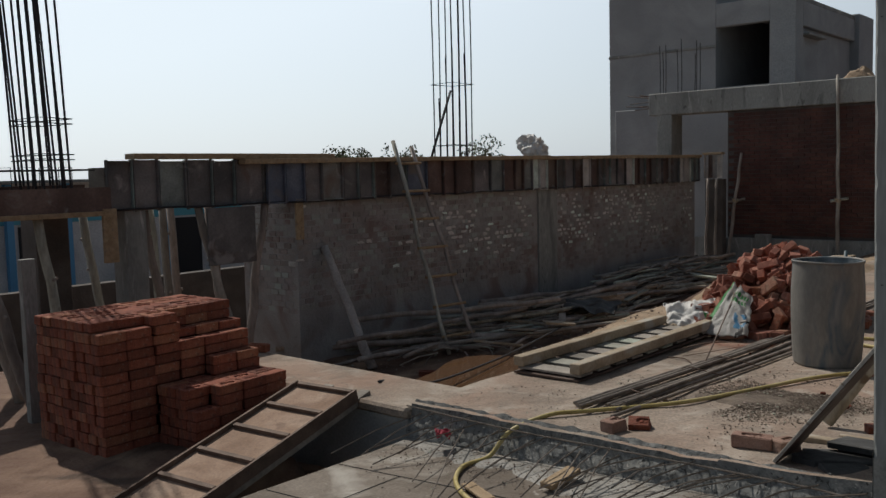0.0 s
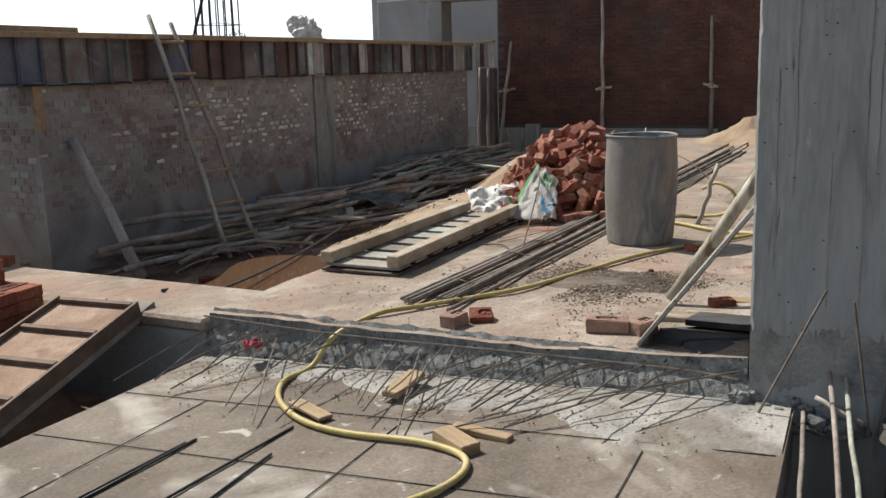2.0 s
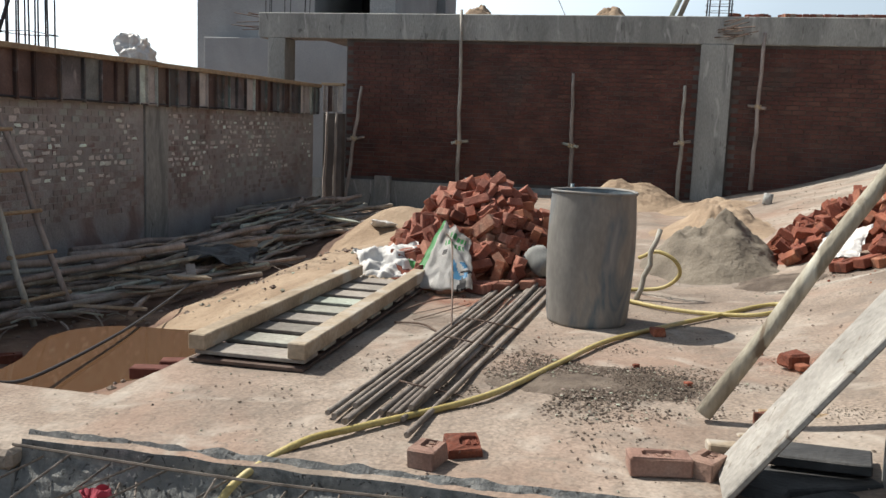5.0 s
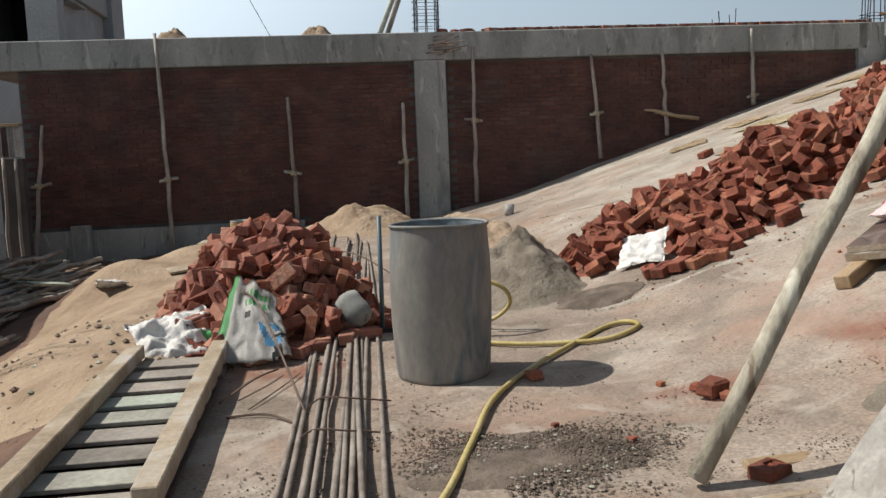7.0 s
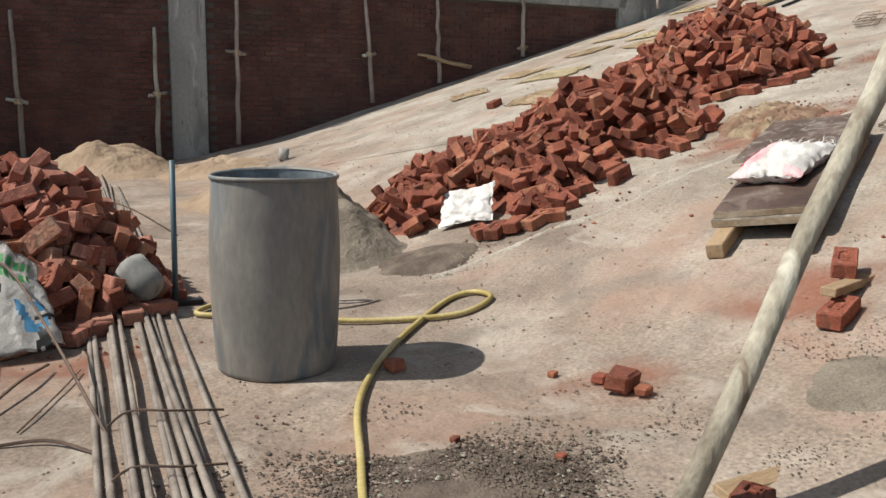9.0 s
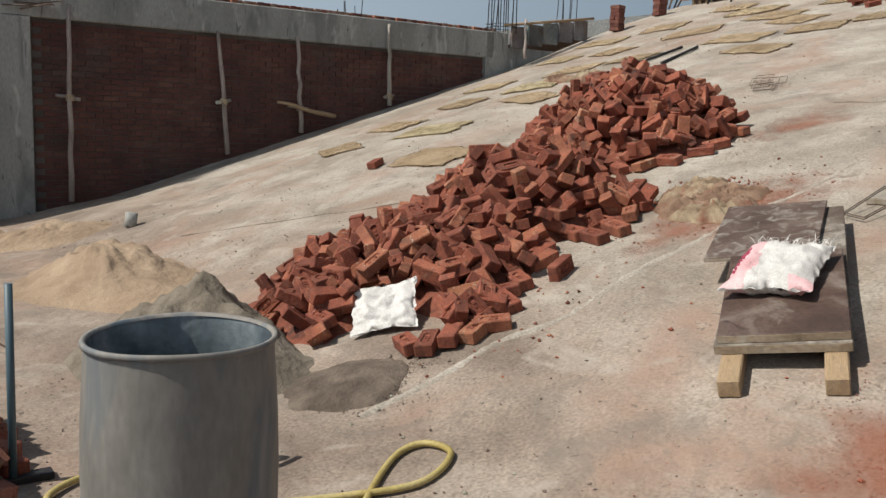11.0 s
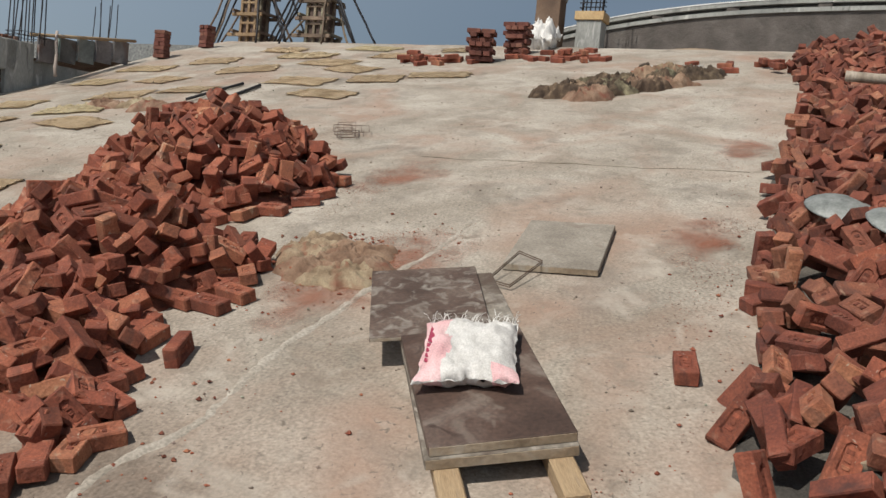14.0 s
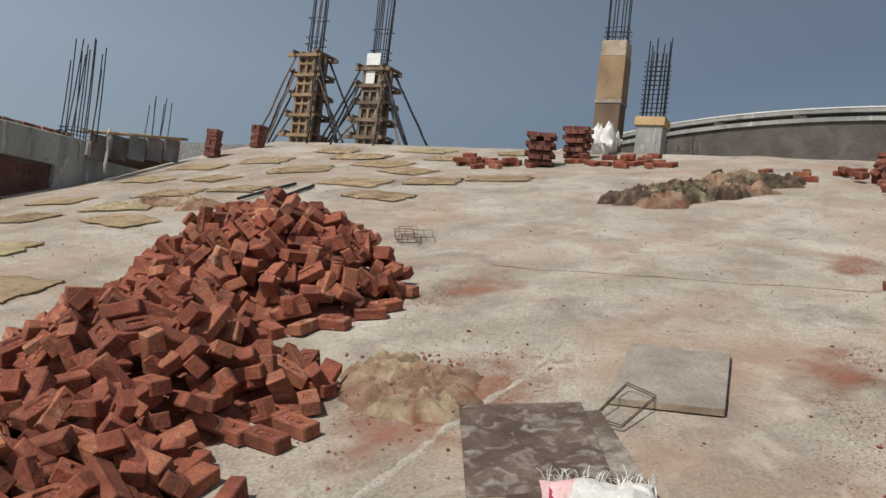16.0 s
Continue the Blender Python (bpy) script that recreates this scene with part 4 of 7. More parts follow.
def build_stick_pile():
    """Timber poles and sticks thrown along the wall foot."""
    base = thing("timber_pile", (-4.9, 4.0, -0.6), "heap of scaffold poles and sticks along the wall foot", "timber pile")
    for i in range(125):
        t = rnd.random()
        y = 0.6 + 8.2 * t
        x = -5.5 + rnd.uniform(-0.35, 0.95) + 0.25 * t
        L = rnd.uniform(1.2, 3.6)
        a = radians(90 + rnd.gauss(0, 13) - 8)
        h = 0.06 + 0.46 * rnd.random() * max(0.2, 1 - abs(x + 5.3))
        gz = pit_z(x, y) + h
        c = Vector((x, y, gz)) - Vector((-4.9, 4.0, -0.6))
        d = Vector((math.cos(a), math.sin(a), rnd.uniform(-0.04, 0.05))) * L / 2
        r = rnd.uniform(0.014, 0.042)
        part("pole", tube_bm(crooked(c - d, c + d, 0.03), r, 7, 0.08), rnd.choice((POLE, POLE, OLD_TIMBER, BARK)), base)
    for i in range(20):
        x, y = rnd.uniform(-5.5, -4.2), rnd.uniform(0.5, 9)
        c = Vector((x + 4.9, y - 4.0, pit_z(x, y) + 0.6 + rnd.uniform(0.04, 0.28)))
        bm = bmesh.new()
        add_box(bm, (rnd.uniform(0.3, 0.9), rnd.uniform(0.08, 0.16), 0.03), Matrix.Translation(c) @ pose(0, 0, 0, rnd.uniform(-15, 15), rnd.uniform(-12, 12), rnd.uniform(0, 180)), 0.004)
        part("board", bm, rnd.choice((OLD_TIMBER, PLANK)), base)
    bm = bmesh.new()
    for i in range(160):
        x, y = rnd.gauss(-4.9, 0.4), rnd.uniform(0.0, 8.5)
        c = Vector((x + 4.9, y - 4.0, pit_z(x, y) + 0.6 + rnd.uniform(0.02, 0.2)))
        d = Vector((rnd.uniform(-1, 1), rnd.uniform(-1, 1), rnd.uniform(-0.2, 0.3))) * rnd.uniform(0.1, 0.4)
        add_tube(bm, [c - d, c + Vector((0, 0, 0.03)), c + d], rnd.uniform(0.004, 0.012), 4)
    tagged(part("twig_litter", bm, POLE, base), kind="stuff")
    bm = bmesh.new()
    g = bmesh.ops.create_grid(bm, x_segments=14, y_segments=14, size=0.4)
    for v in g["verts"]:
        v.co.z += 0.07 * noise.noise(v.co * 5)
        v.co.x *= 1 + 0.2 * noise.noise(v.co * 3)
    bmesh.ops.solidify(bm, geom=bm.faces[:], thickness=0.01)
    tagged(part("dark_sheet", bm, plain("dark_plastic", (0.03, 0.035, 0.04), 0.5), at=pose(-4.55, 3.6, pit_z(-4.55, 3.6) + 0.33, 4, 6, 20)), "crumpled dark sheet on the timber heap", "sheet")


build_stick_pile()
bm = tube_bm(spline([(-2.75, -2.75, 0.0), (-3.0, -2.2, -0.12), (-3.25, -1.5, -0.32), (-3.55, -0.1, -0.38), (-3.85, 1.0, -0.40), (-4.2, 2.2, -0.42)]), 0.012, 7)
tagged(part("black_pipe", bm, BLACK), "thin black pipe lying across the puddle", "pipe")


# ---- bricks ----
def brick_mesh(name, L=0.23, W=0.11, H=0.075, frog=True, broken=0.0, mat=None):
    """A hand-moulded brick: worn edges and, on its bed, a shallow rounded frog with a raised mark."""
    bm = bmesh.new()
    add_box(bm, (L, W, H), None, 0.006)
    bm.normal_update()
    if frog:
        top = max((f for f in bm.faces if f.normal.z > 0.9), key=lambda f: f.calc_area())
        corners = sorted(top.verts, key=lambda v: math.atan2(v.co.y, v.co.x))
        z = corners[0].co.z
        bm.faces.remove(top)
        loops = []
        for sx, sy, cut, dz in ((0.066, 0.029, 0.017, 0.0), (0.060, 0.023, 0.014, 0.011)):
            ring = []
            for qx, qy in ((-1, -1), (1, -1), (1, 1), (-1, 1)):
                pair = [(qx * sx, qy * (sy - cut)), (qx * (sx - cut), qy * sy)]
                for x, y in pair if qx * qy < 0 else reversed(pair):
                    ring.append((x, y))
            ring.sort(key=lambda p: math.atan2(p[1] / sy, p[0] / sx))
            loops.append([bm.verts.new((x, y, z - dz)) for x, y in ring])
        outer, inner = loops
        # ring order: starts just past -180 degrees, two points to each corner
        near = {c: sorted(range(8), key=lambda i: (outer[i].co - c.co).length)[:2] for c in corners}
        for k, c in enumerate(corners):
            d = corners[(k + 1) % 4]
            i, j = near[c]
            last = i if (j + 1) % 8 == i else j
            first = j if last == i else i
            bm.faces.new((c, outer[last], outer[first]))
            m, n = near[d]
            head = m if (m + 1) % 8 == n else n
            bm.faces.new((c, d, outer[head], outer[last]))
        for k in range(8):
            e = (k + 1) % 8
            bm.faces.new((outer[k], outer[e], inner[e], inner[k]))
        bm.faces.new(inner)
        for x in (-0.03, 0.0, 0.03):
            add_box(bm, (0.017, 0.026, 0.006), Matrix.Translation((x, 0, z - 0.009)))
        bmesh.ops.recalc_face_normals(bm, faces=bm.faces[:])
    for v in bm.verts:
        v.co += Vector((rnd.uniform(-1, 1), rnd.uniform(-1, 1), rnd.uniform(-1, 1))) * 0.0028
        if broken and v.co.x > 0:
            v.co.x *= broken * (1 + 0.35 * math.sin(v.co.y * 70 + v.co.z * 40))
    return mesh_of(name, bm, mat or BRICK)


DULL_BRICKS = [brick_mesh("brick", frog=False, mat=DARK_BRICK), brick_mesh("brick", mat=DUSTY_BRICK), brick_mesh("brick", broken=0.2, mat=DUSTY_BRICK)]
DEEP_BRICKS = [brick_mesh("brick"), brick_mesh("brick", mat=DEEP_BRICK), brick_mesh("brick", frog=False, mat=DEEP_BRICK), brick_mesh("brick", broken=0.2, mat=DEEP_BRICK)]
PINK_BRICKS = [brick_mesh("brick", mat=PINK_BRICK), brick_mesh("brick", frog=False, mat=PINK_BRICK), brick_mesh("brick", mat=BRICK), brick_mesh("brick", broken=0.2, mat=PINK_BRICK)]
BRICKS = [brick_mesh("brick"), brick_mesh("brick"), brick_mesh("brick", frog=False), brick_mesh("brick", broken=0.2)]


def put_brick(parent, loc, rot, mesh=None, name="brick"):
    ob = new(name, mesh or rnd.choice(BRICKS[:3] if rnd.random() < 0.9 else BRICKS[3:]))
    ob.matrix_basis = Matrix.Translation(loc) @ rot.to_matrix().to_4x4()
    ob.parent = parent
    return ob


def lone_brick(x, y, z, rz=0, rx=0, ry=0, label="single red brick lying loose", mesh=None, group="loose bricks"):
    ob = new("loose_brick", mesh or BRICKS[0])
    ob.matrix_basis = pose(x, y, z, rx, ry, rz)
    return tagged(ob, label, "brick", group)


def brick_heap(name, label, mound, area, ground, step, near, limit=300, seed=1, core=0.45, tilt=34, kinds=None, core_mat=None, jitter=0.04):
    """Tumbled bricks over a mound: height mound(x, y) above ground(x, y) inside area; those in near(x, y) are single parts."""
    r = random.Random(seed)
    kinds = kinds or BRICKS
    x0, x1, y0, y1 = area
    cx, cy = (x0 + x1) / 2, (y0 + y1) / 2
    heap = thing(name, (cx, cy, ground(cx, cy)), label, "brick pile")
    off = Vector((cx, cy, ground(cx, cy)))
    spots = []
    x = x0
    while x < x1:
        y = y0
        while y < y1:
            px, py = x + r.uniform(-0.5, 0.5) * step, y + r.uniform(-0.5, 0.5) * step
            h = mound(px, py)
            if h > 0.005:
                spots.append((px, py, max(0.045, h - 0.03 + r.uniform(-jitter, jitter + 0.01))))
                if h > 0.22:
                    spots.append((px + r.uniform(-1, 1) * step * 0.5, py + r.uniform(-1, 1) * step * 0.5, h - 0.11))
            y += step
        x += step
    r.shuffle(spots)
    spots.sort(key=lambda s: not near(s[0], s[1]))
    rest = []
    for i, (px, py, h) in enumerate(spots):
        low = h < 0.06
        t = tilt if not low else 3
        e = 0.08
        gx = (ground(px + e, py) - ground(px - e, py)) / (2 * e)
        face = 0 if low or r.random() < 0.6 else 90
        rot = Matrix.Rotation(-math.atan(gx), 3, "Y") @ Euler((radians(r.gauss(0, t) + (face if r.random() < 0.6 else 0)), radians(r.gauss(0, t)), r.uniform(0, 6.283))).to_matrix()
        loc = Vector((px, py, ground(px, py) + h)) - off
        if i < limit:
            put_brick(heap, loc, rot.to_euler(), r.choice(kinds[:3] if r.random() < 0.9 else kinds[3:]))
        else:
            rest.append((loc, rot))
    if rest:
        verts, faces = [], []
        lib = []
        for me in kinds:
            co = np.empty(len(me.vertices) * 3)
            me.vertices.foreach_get("co", co)
            lib.append((co.reshape(-1, 3), [tuple(p.vertices) for p in me.polygons]))
        for loc, rot in rest:
            co, fs = lib[r.randrange(4) if r.random() < 0.2 else r.randrange(3)]
            n = len(verts)
            verts.extend(co @ np.array(rot).T + np.array(loc))
            faces.extend(tuple(i + n for i in f) for f in fs)
        me = bpy.data.meshes.new("more_bricks")
        me.from_pydata([tuple(v) for v in verts], [], faces)
        me.materials.append(kinds[1].materials[0])
        ob = new("more_bricks", me)
        ob.parent = heap
        tagged(ob, "tumbled red bricks", kind="stuff")
    # broken brick and dust inside the heap; a dark core_mat paints shade into the gaps
    bm = bmesh.new()
    nx, ny = max(2, int((x1 - x0) / 0.14)), max(2, int((y1 - y0) / 0.14))
    grid = [[None] * (ny + 1) for _ in range(nx + 1)]
    for i in range(nx + 1):
        for j in range(ny + 1):
            px, py = x0 + (x1 - x0) * i / nx, y0 + (y1 - y0) * j / ny
            h = mound(px, py)
            grid[i][j] = bm.verts.new(Vector((px, py, ground(px, py) + (h * core - 0.03 if h > 0.0 else -0.06))) - off)
    for i in range(nx):
        for j in range(ny):
            bm.faces.new((grid[i][j], grid[i + 1][j], grid[i + 1][j + 1], grid[i][j + 1]))
    tagged(part("rubble_core", bm, core_mat or BRICK, heap, "broken brick and gap shade inside the heap"), kind="stuff")
    return heap


def hump(x, y, cx, cy, rx, ry, h, p=1.0):
    d = ((x - cx) / rx) ** 2 + ((y - cy) / ry) ** 2
    return h * (1 - d) ** p if d < 1 else 0.0


def ragged(x, y, k=1.0):
    return 1 + 0.35 * k * noise.noise(Vector((x * 2.1, y * 2.1, 9.0)))


# heap beside the drum
def mound_b(x, y):
    return max(hump(x, y, -1.1, 1.95, 0.85, 1.05, 0.80, 0.95), hump(x, y, -1.25, 1.2, 0.68, 0.62, 0.36), hump(x, y, -0.72, 1.55, 0.45, 0.6, 0.3)) * ragged(x, y, 0.4)


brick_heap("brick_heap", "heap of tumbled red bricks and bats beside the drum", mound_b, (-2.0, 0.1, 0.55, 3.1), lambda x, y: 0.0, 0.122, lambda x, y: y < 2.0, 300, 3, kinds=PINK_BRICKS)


def mound_l(x, y):
    if hump(x, y, 1.95, 2.0, 0.36, 0.34, 1.0) > 0:
        return 0.0
    a = max(hump(x, y, 2.55, 2.75, 1.1, 1.06, 0.44, 0.8), hump(x, y, 3.72, 2.98, 0.90, 0.90, 0.58, 0.85), hump(x, y, 2.3, 1.75, 0.5, 0.40, 0.16), hump(x, y, 4.1, 2.45, 0.45, 0.55, 0.26))
    b = hump(x, y, 5.75, 3.7, 1.05, 1.2, 0.70, 0.9)
    return max(a, b) * ragged(x, y, 0.5)


brick_heap("brick_heap", "long heap of tumbled red bricks lying on the ramp", mound_l, (1.5, 7.0, 1.2, 5.2), lambda x, y: ramp_z(x), 0.15, lambda x, y: x < 4.4 and y < 3.4, 300, 5)


def mound_r(x, y):
    edge = -1.02 + 0.2 * smooth01((x - 4.5) / 1.5) + 0.14 * noise.noise(Vector((x * 1.3, 2, 2)))
    if x < 3.0:
        edge -= (3.0 - x) * 1.6
    if x > 11.5:
        edge += (x - 11.5) * 0.2
    d = edge - y
    if d < 0 or y < -2.84:
        return 0.0
    lift = min(0.09 + 0.24 * d, 0.40)
    return lift * ragged(x, y, 0.9)


# The dark core colour stands in for shade between the bricks.
brick_heap("brick_heap", "long bank of tumbled red bricks along the ramp edge", mound_r, (2.2, 15.0, -2.86, -0.5), lambda x, y: ramp_z(x), 0.155, lambda x, y: x < 5.6, 300, 8, core=0.3, tilt=36, core_mat=SOIL_SHADE_DARK, jitter=0.06, kinds=DEEP_BRICKS)


# ---- stacked bricks on the left ----
def build_brick_stack():
    st = thing("brick_stack", (-4.60, -4.62, -0.36), "neat dark red brick stack, lower at one corner", "brick stack")
    a = radians(3)
    turn = Matrix.Rotation(a, 3, "Z")
    tops = {}
    for i in range(12):
        for j in range(6):
            t = 13
            if i > 7:
                t = 6 if j >= 2 else 0
                if i > 10:
                    t -= 2 if j == 2 else 0
                if i == 8 and j > 3:
                    t = 8
            elif i > 5 and j > 2:
                t = 10 + (i == 6)
            elif i > 6 and j < 2:
                t = 12
            tops[i, j] = t
    for (i, j), t in tops.items():
        for k in range(t):
            around = [tops.get((i + p, j + q), 0) for p, q in ((1, 0), (-1, 0), (0, 1), (0, -1))]
            if min(around) > k and k < t - 1:
                continue
            x, y = i * 0.118 + rnd.uniform(-0.008, 0.008), j * 0.235 + rnd.uniform(-0.014, 0.014)
            put_brick(st, turn @ Vector((x, y, 0.055 + k * 0.078)), Euler((0, 0, a + math.pi / 2 + rnd.uniform(-0.04, 0.04))), rnd.choice(BRICKS[:3]))


build_brick_stack()


# ---- drum ----
def lathe(bm, prof, seg=40, dent=0.0):
    rings = []
    for r, z in prof:
        ring = []
        for k in range(seg):
            a = 2 * math.pi * k / seg
            q = 1 + dent * math.sin(2 * a + 1.3) * (z / 0.9) + dent * 0.5 * math.sin(5 * a + z * 4)
            ring.append(bm.verts.new((r * q * math.cos(a), r * q * math.sin(a), z + dent * 0.35 * math.sin(a * 2) * (z > 0.8))))
        rings.append(ring)
    for p, q in zip(rings, rings[1:]):
        for k in range(seg):
            f = bm.faces.new((p[k], p[(k + 1) % seg], q[(k + 1) % seg], q[k]))
            f.smooth = True
    return rings


def build_drum():
    d = thing("plastic_drum", pose(0, 0, 0.0, 0, 0, 20), "open blue plastic drum coated with grey cement", "drum")
    bm = bmesh.new()
    rings = lathe(bm, [(0.255, 0.0), (0.27, 0.012), (0.272, 0.03), (0.278, 0.06), (0.284, 0.16), (0.293, 0.34), (0.297, 0.5), (0.294, 0.66), (0.286, 0.80), (0.282, 0.87), (0.281, 0.90)], 48, 0.012)
    bm.faces.new(list(reversed(rings[0])))
    shell = part("shell", bm, DRUM, d)
    bm = bmesh.new()
    rings = lathe(bm, [(0.278, 0.90), (0.272, 0.87), (0.283, 0.6), (0.286, 0.4), (0.27, 0.05), (0.02, 0.04)], 48, 0.012)
    bm.faces.new(rings[-1])
    part("inside", bm, DRUM_IN, shell, "blue inside streaked with cement")
    bm = bmesh.new()
    lathe(bm, [(0.281, 0.888), (0.290, 0.89), (0.292, 0.900), (0.288, 0.908), (0.278, 0.907), (0.273, 0.897)], 48, 0.012)
    part("rim", bm, DRUM, shell, "rolled rim with chipped edge")


build_drum()


# ---- steel bars lying on the slab ----
def build_bar_bundle():
    b = thing("bar_bundle", (-0.7, 3.0, 0.0), "long loose bundle of grey rebar lying on the slab", "rebar bundle")
    for i in range(13):
        x0, x1 = -0.93 + 0.034 * i + rnd.uniform(-0.02, 0.02), -0.47 + 0.033 * i + rnd.uniform(-0.1, 0.12)
        y0, y1 = -2.75 + rnd.uniform(0, 0.45), rnd.uniform(7.0, 9.5)
        z = 0.018 + rnd.choice((0, 0, 0.028))
        pts = [Vector((x0 + (x1 - x0) * t + 0.025 * math.sin(4 * t + i), y0 + (y1 - y0) * t, up_z(0, y0 + (y1 - y0) * t) + z)) - Vector((-0.7, 3.0, 0.0)) for t in [k / 10 for k in range(11)]]
        part("bar", tube_bm(pts, rnd.uniform(0.012, 0.016), 8), material_bar, b)


def bundle_ties():
    for y, x0, x1 in ((-0.62, -0.82, -0.36), (-1.15, -0.86, -0.40), (-2.1, -0.90, -0.45)):
        pts = spline([(x0, y, 0.02), (x0 + 0.1, y + 0.04, 0.075), (x0 + 0.25, y - 0.02, 0.08), (x1, y + 0.05, 0.03)], 5)
        tagged(part("tie_wire", tube_bm(pts, 0.005, 5), STEEL), "thin rusty tie wire over the rebar bundle", "wire", "tie wires")



material_bar = material("dusty_rebar", (0.15, 0.125, 0.105), (0.23, 0.195, 0.17), (0.31, 0.275, 0.24), 6.0, 80, 0.8, 0.4, metal=0.1)
build_bar_bundle()
bundle_ties()


# ---- yellow hose ----
HP = [(-2.0, -6.6), (-1.2, -6.0), (-0.3, -5.2), (0.2, -4.6), (0.25, -4.26), (0.0, -4.12), (-0.42, -4.12), (-0.72, -4.04), (-1.0, -3.83), (-1.16, -3.56), (-1.15, -3.3)]
HQ = [(-0.90, -2.95), (-0.74, -2.70), (-0.33, -2.10), (-0.06, -1.35), (0.16, -0.70), (0.50, -0.10), (0.88, 0.36), (1.18, 0.62), (1.34, 0.62), (1.36, 0.44), (1.12, 0.33), (0.78, 0.47), (0.50, 0.60), (0.20, 0.82), (-0.05, 0.92), (-0.20, 1.03), (-0.10, 1.18), (0.10, 1.25)]


def build_hose():
    pts = [(x, y, low_z(x, y) + 0.022) for x, y in HP] + [(-1.05, -3.19, -0.02)] + [(x, y, floor_z(x, y) + 0.022) for x, y in HQ]
    pts += [(0.30, 1.24, 0.03), (0.52, 1.2, 0.07), (0.64, 1.12, 0.19), (0.60, 1.08, 0.31), (0.46, 1.12, 0.37), (0.32, 1.2, 0.30)]
    tagged(part("hose", tube_bm(spline(pts, 7), 0.0155, 10), HOSE), "long yellow water hose looping over the slabs", "hose")


build_hose()


# ---- the slatted frame on the slab, and the one leaning in the hollow ----
def slatted_frame():
    m = pose(-1.62, -0.65, 0.03, 0, 0, 0)
    s = thing("slatted_shutter", m, "wooden shutter frame with two beams and grey slats", "shutter")
    a = radians(-1.5)
    for x in (-0.27, 0.27):
        bm = bmesh.new()
        add_box(bm, (0.10, 2.55, 0.085), Matrix.Translation((x, 0.0, 0.10)) @ pose(0, 0, 0, 0, 0, rnd.uniform(-1, 1)), 0.006)
        part("side_beam", bm, PLANK, s)
    for i in range(9):
        bm = bmesh.new()
        add_box(bm, (0.62, 0.19, 0.022), Matrix.Translation((0, -1.15 + i * 0.285, 0.04)), 0.003)
        part("slat", bm, OLD_TIMBER, s)
    part("ply_base", box_bm(-0.32, 0.32, -1.29, 1.28, 0.0, 0.016), PLY, s)


slatted_frame()


def leaning_frame():
    top0, top1 = Vector((-3.06, -3.32, 0.03)), Vector((-2.50, -3.25, 0.03))
    foot0 = Vector((-2.90, -5.08, -0.40))
    ux = (top1 - top0).normalized()
    uy = (top0 - foot0).normalized()
    uz = ux.cross(uy)
    m = Matrix((ux, uy, uz)).transposed().to_4x4()
    m.translation = foot0
    L = (top0 - foot0).length
    f = thing("leaning_shutter", m, "dusty steel-ribbed shutter plate leaning from the ledge", "shutter")
    plate = part("plate", box_bm(0, 0.60, 0, L, 0, 0.012), RUST_PLATE, f, "dust-covered plate")
    for i in range(6):
        y = 0.02 + i * (L - 0.04) / 5
        part("rib", box_bm(0.02, 0.58, y - 0.018, y + 0.018, 0.013, 0.045), STEEL, plate)
    for x in (-0.02, 0.60):
        part("side_angle", box_bm(x, x + 0.02, 0, L, -0.05, 0.05), STEEL, f)
    for x in (0.12, 0.50):
        part("bearer", box_bm(x, x + 0.09, -0.0, L + 0.18, -0.11, -0.051), OLD_TIMBER, f)


leaning_frame()


# ---- log and plank leaning at the column ----
pole("leaning_log", (0.66, -2.07, 0.07), (0.66 + 0.515 * 2.9, -2.07 + 0.075 * 2.9, 0.07 + 0.852 * 2.9), 0.040, 0.035, BARK, "peeled pale log leaning up at a steep slant", "log", bend=0.012)


def leaning_plank():
    a, b = Vector((0.68, -2.87, 0.07)), Vector((1.27, -2.87, 0.87))
    d = (b - a).normalized()
    s = Vector((0, 1, 0))
    n = d.cross(s)
    m = Matrix((d, s, n)).transposed().to_4x4()
    m.translation = (a + b) / 2
    bm = bmesh.new()
    add_box(bm, ((b - a).length, 0.36, 0.024), None, 0.004)
    bm.normal_update()
    for f in bm.faces:
        f.material_index = 1 if f.normal.z < -0.5 else 0
    tagged(part("leaning_plank", bm, [WHITE_PLANK, PLY], at=m), "wide board, cement-whitened on top, leaning at the column", "board")


leaning_plank()
# Blackish scraps that partly stand in for the shadow under the plank.
SCRAP_SHADOW = material("scrap_and_shadow", (0.025, 0.026, 0.028), (0.045, 0.046, 0.048), (0.085, 0.085, 0.085), 4.0, 50, 0.8, 0.4, local=True)
for x, y, rz, mat, z, s in ((0.98, -2.75, 20, SCRAP_SHADOW, 0.07, (0.46, 0.26, 0.04)), (1.05, -2.62, -12, SCRAP_SHADOW, 0.12, (0.36, 0.22, 0.04)), (1.05, -2.97, 40, SCRAP_SHADOW, 0.07, (0.26, 0.16, 0.04)), (0.84, -2.86, 70, SCRAP_SHADOW, 0.07, (0.2, 0.16, 0.05)), (0.9, -2.45, 8, PLANK, 0.06, (0.5, 0.08, 0.04)), (1.0, -2.25, 4, PLANK, 0.05, (0.42, 0.05, 0.03))):
    bm = bmesh.new()
    add_box(bm, s, None, 0.006)
    tagged(part("scrap_board", bm, mat, at=pose(x, y, z, rnd.uniform(-6, 6), rnd.uniform(-8, 8), rz)), "scrap of board lying by the column foot", "board", "scrap boards")


